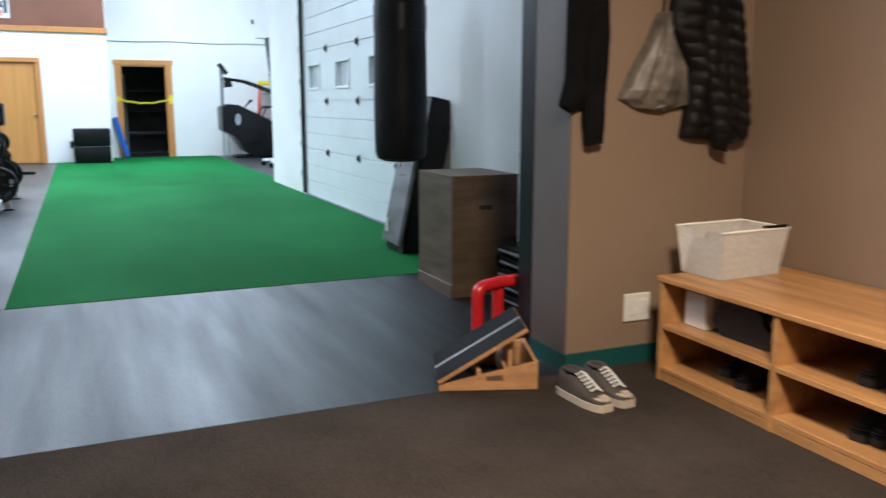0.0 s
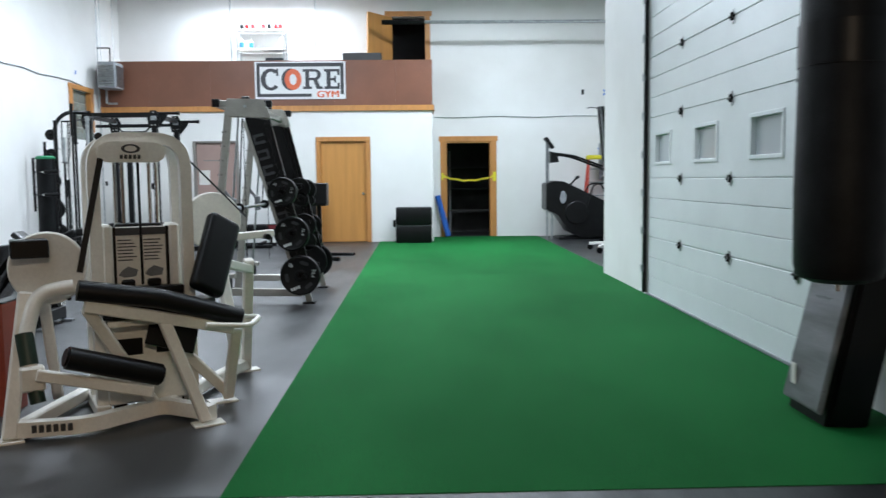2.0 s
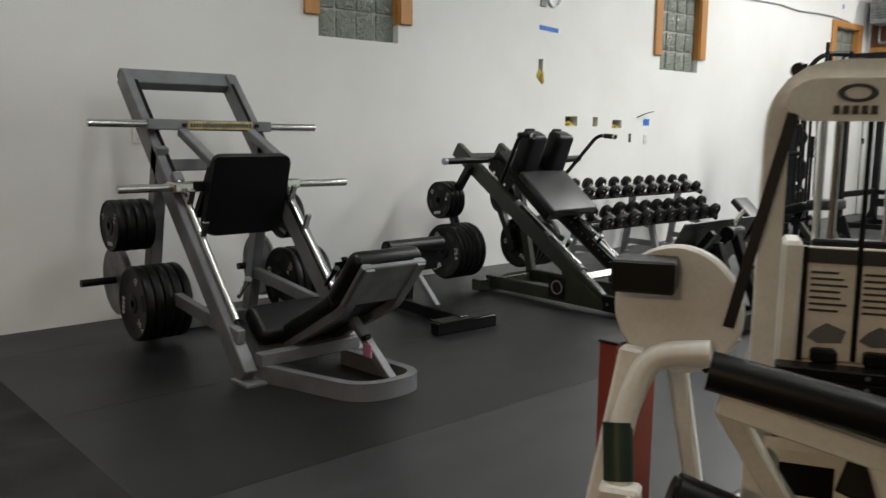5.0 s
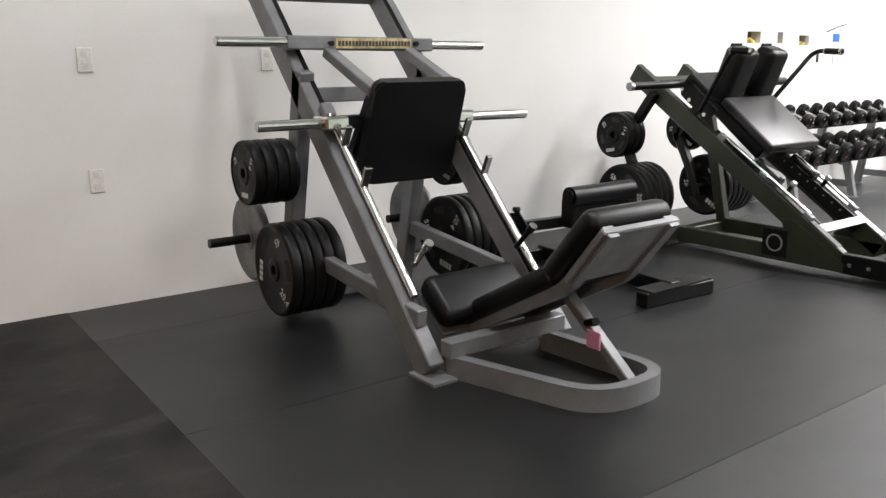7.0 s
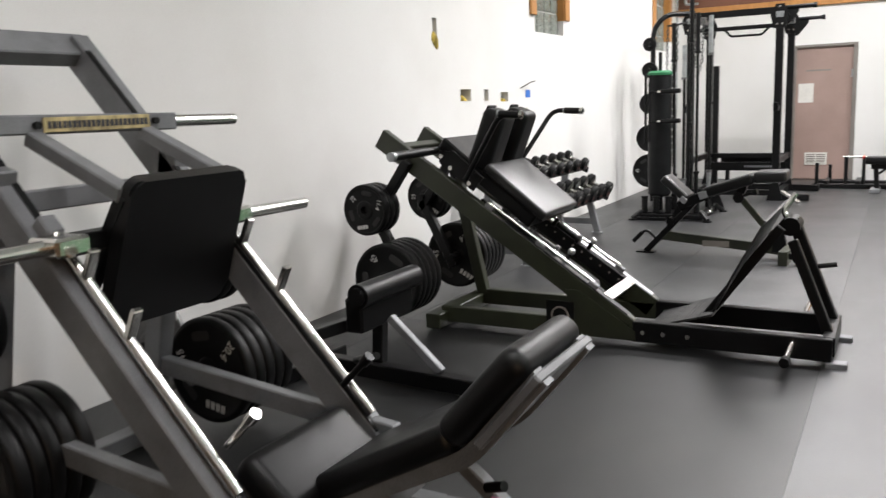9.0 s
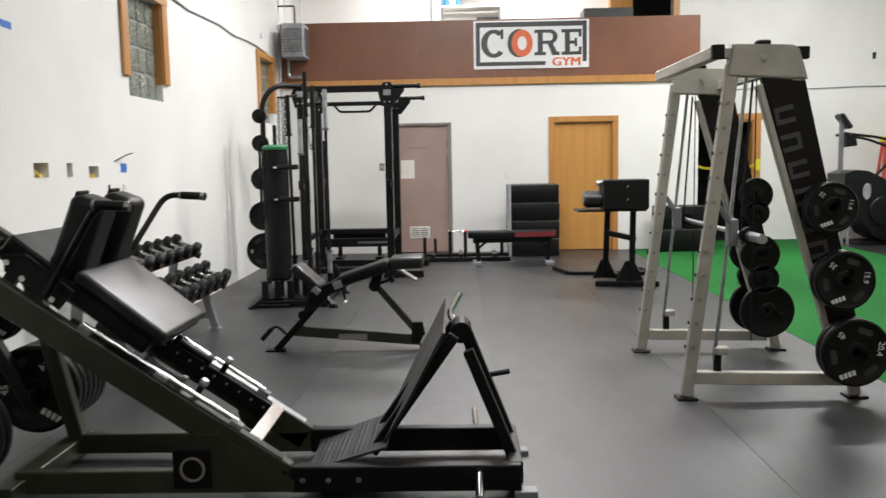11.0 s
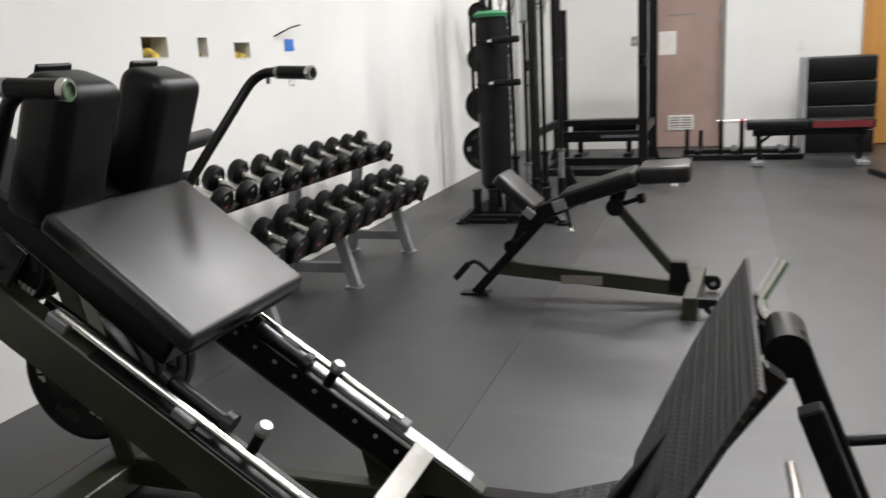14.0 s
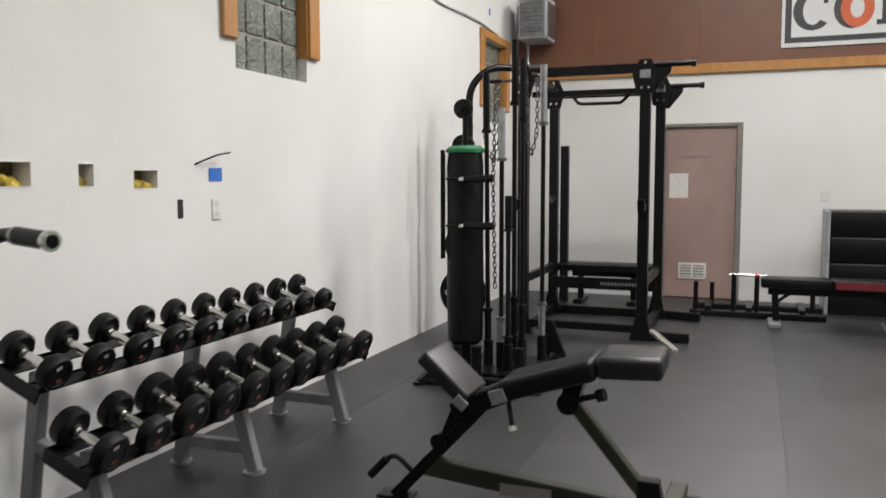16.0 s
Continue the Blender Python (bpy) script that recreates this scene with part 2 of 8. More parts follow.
def beam(p, q, w, h, up=(0, 0, 1), bevel=0.004, bm=None):
    """A square-section tube from p to q: w across, h along up."""
    m, length = frame_of(p, q, up)
    return box(-w / 2, w / 2, -h / 2, h / 2, 0, length, bevel, m, bm)


def cushion(p, q, w, h, up=(0, 0, 1), soft=0.03):
    """An upholstered pad from p to q: w across, h thick along up, with well-rounded edges."""
    m, length = frame_of(p, q, up)
    bm = bmesh.new()
    t = m @ Matrix.Translation((0, 0, length / 2)) @ Matrix.Diagonal((w, h, length, 1))
    bmesh.ops.create_cube(bm, size=1, matrix=t)
    bmesh.ops.bevel(bm, geom=bm.edges[:], offset=min(soft, h * 0.46, w * 0.46, length * 0.46), segments=5, affect="EDGES", profile=0.5)
    return bm


def rod(p, q, r, r2=None, seg=16, bm=None, bevel=0.0):
    bm = bm or bmesh.new()
    m, length = frame_of(p, q)
    got = bmesh.ops.create_cone(bm, cap_ends=True, segments=seg, radius1=r, radius2=r if r2 is None else r2, depth=length,
                                matrix=m @ Matrix.Translation((0, 0, length / 2)))["verts"]
    if bevel:
        faces = {f for v in got for f in v.link_faces if len(f.verts) > 4}
        bmesh.ops.bevel(bm, geom=list({e for f in faces for e in f.edges}), offset=bevel, segments=2, affect="EDGES")
    return bm


def rounded_path(points, radius, steps=5):
    """The points with each inner corner replaced by an arc."""
    pts = [Vector(p) for p in points]
    out = [pts[0]]
    for a, b, c in zip(pts, pts[1:], pts[2:]):
        r = min(radius, (b - a).length * 0.48, (c - b).length * 0.48)
        s, e = b + (a - b).normalized() * r, b + (c - b).normalized() * r
        for i in range(steps + 1):
            f = i / steps
            out.append(s.lerp(b, f).lerp(b.lerp(e, f), f))
    return out + [pts[-1]]


def pipe(points, r, radius=0.0, seg=10, bm=None, flat=1.0):
    """A round (or flattened) tube along points."""
    bm = bm or bmesh.new()
    pts = rounded_path(points, radius) if radius else [Vector(p) for p in points]
    rings, side = [], None
    for i, p in enumerate(pts):
        d = (pts[min(i + 1, len(pts) - 1)] - pts[max(i - 1, 0)]).normalized()
        if side is None:
            side = d.orthogonal().normalized()
        side = (side - d * side.dot(d)).normalized()
        other = d.cross(side)
        rings.append([bm.verts.new(p + side * math.cos(a) * r + other * math.sin(a) * r * flat) for a in [2 * math.pi * k / seg for k in range(seg)]])
    for a, b in zip(rings, rings[1:]):
        for k in range(seg):
            bm.faces.new((a[k], a[(k + 1) % seg], b[(k + 1) % seg], b[k]))
    bm.faces.new(rings[0][::-1])
    bm.faces.new(rings[-1])
    return bm


def bar_path(points, w, h, radius, bm=None, normal=(0, 0, 1)):
    """A rectangular tube along points that lie in a plane with that normal: w in the plane, h along the normal."""
    bm = bm or bmesh.new()
    pts = rounded_path(points, radius, 6)
    nrm = Vector(normal).normalized()
    rings = []
    for i, p in enumerate(pts):
        d = (pts[min(i + 1, len(pts) - 1)] - pts[max(i - 1, 0)]).normalized()
        side = nrm.cross(d).normalized()
        rings.append([bm.verts.new(p + side * (a * w / 2) + nrm * (b * h / 2)) for a, b in ((-1, -1), (1, -1), (1, 1), (-1, 1))])
    for a, b in zip(rings, rings[1:]):
        for k in range(4):
            bm.faces.new((a[k], a[(k + 1) % 4], b[(k + 1) % 4], b[k]))
    bm.faces.new(rings[0][::-1])
    bm.faces.new(rings[-1])
    return bm


def slab(outline, thick, m=None, bevel=0.0, bm=None, corner=0.0):
    """The outline (points of a plane, in order) thickened from 0 to thick along z, at the pose m."""
    bm = bm or bmesh.new()
    pts = [Vector((x, y, 0)) for x, y in outline]
    if corner:
        ring = []
        for i, b in enumerate(pts):
            a, c = pts[i - 1], pts[(i + 1) % len(pts)]
            r = min(corner, (b - a).length * 0.45, (c - b).length * 0.45)
            s, e = b + (a - b).normalized() * r, b + (c - b).normalized() * r
            for k in range(5):
                f = k / 4
                ring.append(s.lerp(b, f).lerp(b.lerp(e, f), f))
        pts = ring
    m = m or Matrix.Identity(4)
    low = [bm.verts.new(m @ p) for p in pts]
    top = [bm.verts.new(m @ (p + Vector((0, 0, thick)))) for p in pts]
    new_faces = [bm.faces.new(low[::-1]), bm.faces.new(top)]
    k = len(pts)
    for i in range(k):
        bm.faces.new((low[i], low[(i + 1) % k], top[(i + 1) % k], top[i]))
    if bevel:
        bmesh.ops.bevel(bm, geom=list({e for f in new_faces for e in f.edges}), offset=bevel, segments=2, affect="EDGES")
    return bm


def lathe(profile, m=None, seg=28, bm=None):
    """The profile (radius, height) turned round the z axis of m."""
    bm = bm or bmesh.new()
    m = m or Matrix.Identity(4)
    rings = []
    for r, z in profile:
        if r < 1e-5:
            rings.append([bm.verts.new(m @ Vector((0, 0, z)))])
        else:
            rings.append([bm.verts.new(m @ Vector((r * math.cos(a), r * math.sin(a), z))) for a in [2 * math.pi * k / seg for k in range(seg)]])
    for a, b in zip(rings, rings[1:]):
        for k in range(seg):
            j = (k + 1) % seg
            if len(a) == 1 and len(b) > 1:
                bm.faces.new((a[0], b[k], b[j]))
            elif len(b) == 1 and len(a) > 1:
                bm.faces.new((a[k], a[j], b[0]))
            elif len(a) > 1:
                bm.faces.new((a[k], a[j], b[j], b[k]))
    return bm


def writing(name, text, size, m, mat, parent=None, depth=0.002, align="CENTER", shear=0.0, heavy=0.0):
    """Raised lettering in the built-in font, as a mesh; it reads along m's x axis and faces m's z axis."""
    cu = bpy.data.curves.new(name, "FONT")
    cu.body, cu.size, cu.extrude, cu.align_x, cu.align_y, cu.shear, cu.resolution_u, cu.offset = text, size, depth, align, "CENTER", shear, 2, heavy
    ob = bpy.data.objects.new(name, cu)
    scene.collection.objects.link(ob)
    me = bpy.data.meshes.new_from_object(ob.evaluated_get(bpy.context.evaluated_depsgraph_get()))
    bpy.data.objects.remove(ob)
    me.transform(m)
    me.materials.clear()
    me.materials.append(mat)
    res = new(name, me)
    if parent:
        res.parent = parent
    return res


def facing(x, y, z, yaw=0, tilt=90, roll=0):
    """A pose for flat things: x axis to the right, z axis out of the wall. yaw 0 faces -y, 90 faces +x, -90 faces -x."""
    return Matrix.Translation((x, y, z)) @ Matrix.Rotation(radians(yaw), 4, "Z") @ Matrix.Rotation(radians(tilt), 4, "X") @ Matrix.Rotation(radians(roll), 4, "Z")


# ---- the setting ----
# the pier's brown darkened and greyed, as its side looks in bluish hall light
JAMB_SHADE = material("pier_side_shade", (0.115, 0.098, 0.088), 0.5, vary=0.06, scale=1.5, grain=0.03, grain_scale=160, bump=0.15)
# near-black colour holds the darkness of the unlit rooms behind the doorways
UNLIT_ROOM = material("unlit_room_shade", (0.035, 0.034, 0.033), 0.8, vary=0.1)
WX, AY, BY, RX, CZ = -5.48, 18.60, 19.76, 3.22, 5.20     # left wall, balcony front, far wall, right wall, ceiling
WIN_Y = (7.72, 12.45, 17.10)                              # where each glass-block window's trim begins

structure("floor", box(WX - 0.3, 5.5, 2.85, 22.5, -0.2, 0.0), RUBBER, "dark grey rolled rubber gym floor with scuffs")
structure("carpet_floor", box(WX - 0.3, 5.5, -3.3, 2.85, -0.2, 0.004), CARPET, "dark brown short-pile entry carpet")
rolls = tagged(new("rubber_rolls"), "rolled rubber flooring laid in long strips of differing tone", "", "", "structure")
# strips left of x -2.465 are darker up to y 9
for x0, x1, y0, y1, tone in ((-1.245, 0.0, 5.19, 18.58, RUBBER), (-2.465, -1.245, 5.19, 18.58, RUBBER), (-3.685, -2.465, 5.19, 9.0, RUBBER_DARKER),
                             (-3.685, -2.465, 9.0, 18.58, RUBBER_PALER), (-4.905, -3.685, 5.19, 9.0, RUBBER_DARKER), (-4.905, -3.685, 9.0, 18.58, RUBBER), (WX, -4.905, 5.19, 9.0, RUBBER_DARKER), (WX, -4.905, 9.0, 18.58, RUBBER)):
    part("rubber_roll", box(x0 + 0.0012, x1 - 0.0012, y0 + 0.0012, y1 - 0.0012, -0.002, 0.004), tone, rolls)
structure("entry_rubber", box(-2.597, RX, 2.852, 5.188, -0.004, 0.004), RUBBER_ENTRY, "scuffed glossy black rubber floor by the entry")
structure("worn_rubber_strip", box(WX, -2.6, 2.87, 5.19, 0.0, 0.006), RUBBER_OLD, "worn older rubber matting along the wall")
structure("turf", box(0.0, 3.22, 5.17, 12.65, 0.0, 0.007), TURF, "bright green artificial turf lane")
structure("turf_end", box(0.0, 3.36, 12.65, BY, 0.0, 0.007), TURF, "bright green artificial turf lane")
# left wall, built round its three windows
CUT_OUTS = ((10.508, 1.94, 0.07, 0.215), (11.015, 1.437, 0.20, 0.10), (11.42, 1.435, 0.09, 0.10), (11.81, 1.416, 0.17, 0.088))     # y, z, width, height
bm, last = bmesh.new(), -3.3
for y, z, w, h in CUT_OUTS:
    box(WX - 0.25, WX, last, y - w / 2, 0, 2.06, bm=bm)
    box(WX - 0.25, WX, y - w / 2, y + w / 2, 0, z - h / 2, bm=bm)
    box(WX - 0.25, WX, y - w / 2, y + w / 2, z + h / 2, 2.06, bm=bm)
    last = y + w / 2
box(WX - 0.25, WX, last, BY, 0, 2.06, bm=bm)
box(WX - 0.25, WX, -3.3, BY, 2.97, CZ, bm=bm)
cuts = [-3.3] + [v for y in WIN_Y for v in (y + 0.14, y + 0.95)] + [BY]
for a, b in zip(cuts[::2], cuts[1::2]):
    box(WX - 0.25, WX, a, b, 2.06, 2.97, bm=bm)
wall_left = structure("wall_left", bm, WALL, "white painted plaster wall with small cut-outs")

# balcony front wall with its two doors
bm = box(WX, -3.70, AY, AY + 0.14, 0, 2.63)
box(-2.79, -1.20, AY, AY + 0.14, 0, 2.63, bm=bm)
box(-0.22, 1.09, AY, AY + 0.14, 0, 2.63, bm=bm)
box(-3.70, -2.79, AY, AY + 0.14, 2.06, 2.63, bm=bm)
box(-1.20, -0.22, AY, AY + 0.14, 2.05, 2.63, bm=bm)
box(0.95, 1.09, AY + 0.14, BY, 0, 2.63, bm=bm)
structure("wall_balcony", bm, WALL, "white painted wall under the balcony")
structure("balcony_floor", box(WX, 1.09, AY, BY, 2.63, 2.74), WALL)
structure("trim", box(WX, 1.11, AY - 0.05, AY, 2.63, 2.74, 0.006), OAK, "orange oak trim along the balcony edge")
structure("trim_end", box(1.09, 1.13, AY - 0.05, BY, 2.63, 2.74, 0.006), OAK)

# far wall with the lower and upper doorways
bm = box(WX, 1.38, BY, BY + 0.2, 0, 2.74)
box(2.37, 5.2, BY, BY + 0.2, 0, CZ, bm=bm)
box(1.38, 2.37, BY, BY + 0.2, 2.06, CZ, bm=bm)
box(WX, 0.25, BY, BY + 0.2, 2.74, CZ, bm=bm)
box(0.25, 0.98, BY, BY + 0.2, 4.70, CZ, bm=bm)
box(0.98, 1.38, BY, BY + 0.2, 2.74, CZ, bm=bm)
structure("wall_far", bm, WALL, "tall white painted far wall")
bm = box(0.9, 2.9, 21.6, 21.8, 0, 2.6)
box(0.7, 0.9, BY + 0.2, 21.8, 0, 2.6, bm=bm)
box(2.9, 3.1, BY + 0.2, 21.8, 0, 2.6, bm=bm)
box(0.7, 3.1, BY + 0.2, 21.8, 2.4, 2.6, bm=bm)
structure("wall_store_room", bm, UNLIT_ROOM)
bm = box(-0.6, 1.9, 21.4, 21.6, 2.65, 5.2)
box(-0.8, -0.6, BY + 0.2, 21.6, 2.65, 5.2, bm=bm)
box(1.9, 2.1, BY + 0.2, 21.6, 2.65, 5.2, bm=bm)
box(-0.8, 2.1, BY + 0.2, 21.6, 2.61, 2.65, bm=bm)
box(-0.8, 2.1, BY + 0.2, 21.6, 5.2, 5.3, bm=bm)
structure("wall_upper_room", bm, UNLIT_ROOM)

# right wall: plain wall with a window, garage door bay, pier, then a set-back bay with a second garage door
bm = box(RX, RX + 0.25, 3.30, 3.95, 0, CZ)
box(RX, RX + 0.25, 3.95, 4.65, 0, 0.90, bm=bm)
box(RX, RX + 0.25, 3.95, 4.65, 2.35, CZ, bm=bm)
box(RX, RX + 0.25, 4.65, 6.62, 0, CZ, bm=bm)
box(RX, RX + 0.25, 6.62, 10.64, 3.75, CZ, bm=bm)
box(RX, RX + 0.25, 10.64, 12.65, 0, CZ, bm=bm)
box(RX + 0.25, 5.05, 12.45, 12.65, 0, CZ, bm=bm)
structure("wall_right", bm, WALL, "white painted wall beside the turf")
bm = box(5.0, 5.25, 12.65, 13.6, 0, CZ)
box(5.0, 5.25, 18.75, BY + 0.2, 0, CZ, bm=bm)
box(5.0, 5.25, 13.6, 18.75, 4.1, CZ, bm=bm)
structure("wall_right_bay", bm, WALL)

# entry: brown walls, and an added lower ceiling out of view
structure("wall_entry_pier", box(2.425, RX + 0.25, 2.86, 3.17, 0, CZ), BROWN_WALL, "brown painted wall end beside the gym opening")
# thin slab added over the pier's side to carry that shaded colour
structure("jamb", box(2.4195, 2.4245, 2.862, 3.17, 0.089, CZ), JAMB_SHADE, "brown side of the opening, its shade put into the colour")
structure("door_post", box(2.418, RX + 0.25, 3.172, 3.30, 0, CZ), BLACK_STEEL, "black steel edge of the opening")
structure("wall_entry_right", box(3.41, 3.66, -3.3, 2.855, 0, 2.9), BROWN_WALL, "brown painted entry wall")
structure("wall_entry_back", box(WX, 3.66, -3.5, -3.3, 0, 2.9), BROWN_WALL)
# unseen soffit and low ceiling, added to block hall light from the entry
structure("wall_soffit", box(WX, 2.425, 2.86, 3.06, 2.75, CZ), WALL)
structure("ceiling_entry", box(WX, 3.66, -3.3, 2.86, 2.75, 2.95), CEIL)
structure("baseboard", box(2.415, 3.41, 2.848, 2.858, 0.004, 0.088), TEAL, "teal vinyl cove base")
structure("baseboard_side", box(2.413, 2.424, 2.858, 3.17, 0.004, 0.088), TEAL, "teal vinyl cove base")
structure("ceiling", box(WX - 0.25, 5.25, 2.65, BY + 0.2, CZ, CZ + 0.2), CEIL, "high white ceiling")

# balcony fascia: brown boards side by side
edges = [WX, -4.52, -3.30, -2.08, -0.86, 0.36, 1.09]
fascia = tagged(new("balcony_panel"), "glossy reddish-brown panels along the balcony front", "", "", "structure")
for a, b in zip(edges, edges[1:]):
    part("panel", box(a + 0.0004, b - 0.0004, AY - 0.03, AY - 0.002, 2.742, 3.63, 0.001), FASCIA, fascia)
part("panel", box(1.065, 1.09, AY, BY, 2.742, 3.63, 0.004), FASCIA, fascia)


def glass_block_window(name, y0):
    w = tagged(new(name), "small glass-block window with orange oak trim", "window", "glass-block windows", "structure")
    part("mortar", box(WX - 0.16, WX - 0.075, y0 + 0.14, y0 + 0.95, 2.06, 2.97), MORTAR, w)
    for i in range(4):
        for j in range(4):
            ya, za = y0 + 0.145 + i * 0.2025, 2.065 + j * 0.2275
            part("block", box(WX - 0.10, WX - 0.06, ya + 0.006, ya + 0.195, za + 0.006, za + 0.22, 0.014), GLASS_BLOCK, w)
    part("jamb", box(WX, WX + 0.03, y0, y0 + 0.135, 2.22, 3.05, 0.006), OAK, w)
    part("jamb", box(WX, WX + 0.03, y0 + 0.955, y0 + 1.09, 2.22, 3.05, 0.006), OAK, w)
    part("head", box(WX, WX + 0.034, y0 - 0.01, y0 + 1.10, 2.965, 3.055, 0.006), OAK, w)
    part("reveal", box(WX - 0.10, WX + 0.01, y0 + 0.132, y0 + 0.15, 2.22, 2.97), OAK, w)
    part("reveal", box(WX - 0.10, WX + 0.01, y0 + 0.94, y0 + 0.958, 2.22, 2.97), OAK, w)
    return w


for i, y in enumerate(WIN_Y):
    glass_block_window("window_%d" % (i + 1), y)

# doors
d = tagged(new("door_1"), "closed dusty pink steel door in a grey frame", "door", "", "structure")
leaf = part("leaf", box(-3.64, -2.85, AY + 0.03, AY + 0.075, 0.01, 2.02, 0.003), PINK, d)
for x0, x1, z0, z1 in ((-3.70, -3.64, 0, 2.06), (-2.85, -2.79, 0, 2.06), (-3.64, -2.85, 2.02, 2.06)):
    part("door_frame", box(x0, x1, AY - 0.015, AY + 0.14, z0, z1, 0.004), GREY_METAL, d)
vent = part("vent", box(-3.48, -3.16, AY + 0.015, AY + 0.03, 0.23, 0.42, 0.003), PLASTIC_WHITE, d, "white vent grille")
for x0 in (-3.455, -3.31):
    part("opening", box(x0, x0 + 0.125, AY + 0.011, AY + 0.017, 0.255, 0.395), GREY_METAL, vent)
    for k in range(4):
        part("slat", box(x0, x0 + 0.125, AY + 0.006, AY + 0.014, 0.265 + k * 0.034, 0.278 + k * 0.034), PLASTIC_WHITE, vent)
part("sign_plate", box(-3.50, -3.15, AY + 0.026, AY + 0.032, 1.66, 1.685), GREY_METAL, d)
part("paper", box(-3.60, -3.385, AY + 0.024, AY + 0.030, 1.19, 1.48), PLASTIC_WHITE, d, "white paper notice")
part("hinge", rod((-2.86, AY + 0.02, 1.55), (-2.86, AY + 0.02, 1.67), 0.012), GALV, d)

d = tagged(new("door_2"), "closed flush oak door with oak casing", "door", "", "structure")
part("leaf", box(-1.165, -0.255, AY + 0.04, AY + 0.085, 0.01, 2.02, 0.003), OAK_DOOR, d)
for x0, x1, z0, z1 in ((-1.255, -1.165, 0, 2.03), (-0.255, -0.165, 0, 2.03), (-1.255, -0.165, 2.03, 2.12)):
    part("casing", box(x0, x1, AY - 0.022, AY, z0, z1, 0.005), OAK, d)
for x0, x1, z0, z1 in ((-1.20, -1.165, 0, 2.05), (-0.255, -0.22, 0, 2.05), (-1.165, -0.255, 2.02, 2.05)):
    part("jamb", box(x0, x1, AY, AY + 0.14, z0, z1), OAK, d)
knob = part("knob", lathe([(0.0, 0), (0.026, 0.002), (0.026, 0.008), (0.01, 0.012), (0.01, 0.035), (0.026, 0.05), (0.026, 0.065), (0, 0.072)],
                          facing(-0.32, AY + 0.04, 0.98), 16), CHROME, d, "brass-coloured door knob")
part("hold_block", box(-0.25, -0.17, AY - 0.05, AY - 0.022, 0.002, 0.26, 0.004), OAK, d)

d = tagged(new("door_3"), "open doorway into a dark room, oak casing", "door", "", "structure")
for x0, x1, z0, z1 in ((1.27, 1.40, 0, 2.06), (2.35, 2.48, 0, 2.06), (1.24, 2.51, 2.06, 2.17)):
    part("casing", box(x0, x1, BY - 0.025, BY, z0, z1, 0.005), OAK, d)
for x0, x1, z0, z1 in ((1.38, 1.41, 0.0, 2.06), (2.34, 2.37, 0.0, 2.06), (1.41, 2.34, 2.03, 2.06)):
    part("jamb", box(x0, x1, BY, BY + 0.2, z0, z1), OAK, d)

d = tagged(new("door_4"), "upper balcony doorway with an oak door standing open", "door", "", "structure")
for x0, x1, z0, z1 in ((0.15, 0.26, 2.74, 4.70), (0.97, 1.08, 2.74, 4.70), (0.12, 1.12, 4.70, 4.81)):
    part("casing", box(x0, x1, BY - 0.025, BY, z0, z1, 0.005), OAK, d)
part("leaf", box(0, 0.04, -0.78, 0, 2.76, 4.68, 0.004, pose(0.25, BY - 0.03, 0, 0, 0, -38)), OAK_DOOR, d)


def garage_door(name, x, y0, y1, rows, height, windows, wz0, wz1, label):
    """A sectional door in the plane x, seen from its inside, with hinges, window lites and side tracks."""
    g = tagged(new(name), label, "garage door", "", "structure")
    for r in range(rows):
        z0, z1 = r * height + 0.014, (r + 1) * height + 0.006
        has = r * height < wz0 < (r + 1) * height
        pieces = []
        if has:
            marks = sorted(windows)
            ys = [y0] + [v for a, b in marks for v in (a, b)] + [y1]
            pieces += [(a, b, z0, z1) for a, b in zip(ys[::2], ys[1::2])]
            for a, b in marks:
                pieces += [(a, b, z0, wz0), (a, b, wz1, z1)]
        else:
            k = 3
            pieces = [(y0, y1, z0 + (z1 - z0) * i / k, z0 + (z1 - z0) * (i + 1) / k - 0.004) for i in range(k)]
        bm = bmesh.new()
        for a, b, c, e in pieces:
            box(x, x + 0.05, a, b, c, e, 0.0 if has else 0.003, bm=bm)
        section = part("section", bm, GARAGE, g)
        box_rail = part("joint_rail", box(x + 0.012, x + 0.05, y0, y1, z1 - 0.006, z1 + 0.012), GARAGE, section)
    for a, b in windows:
        lite = part("lite_frame", box(x - 0.012, x, a - 0.03, a, wz0 - 0.03, wz1 + 0.03, 0.003), GARAGE, g)
        part("lite_frame", box(x - 0.012, x, b, b + 0.03, wz0 - 0.03, wz1 + 0.03, 0.003), GARAGE, g)
        part("lite_frame", box(x - 0.012, x, a, b, wz1, wz1 + 0.03, 0.003), GARAGE, g)
        part("lite_frame", box(x - 0.012, x, a, b, wz0 - 0.03, wz0, 0.003), GARAGE, g)
        part("pane", box(x + 0.03, x + 0.036, a, b, wz0, wz1), WINDOW_GLASS, g, "window lite with its pale light in the colour")
    return g


def window_glass():
    m = bpy.data.materials.new("pale_pane_light")
    m.use_nodes = True
    b = m.node_tree.nodes["Principled BSDF"]
    # pale grey base stands in for light on the panes; nothing shines through
    b.inputs["Base Color"].default_value = (0.36, 0.39, 0.40, 1)
    b.inputs["Roughness"].default_value = 0.12
    return m


WINDOW_GLASS = window_glass()
g1 = garage_door("garage_door_1", RX + 0.01, 6.64, 10.60, 6, 0.618, [(7.42, 7.93), (8.64, 9.14), (9.86, 10.34)], 1.405, 1.675,
                 "white sectional garage door with small window lites")


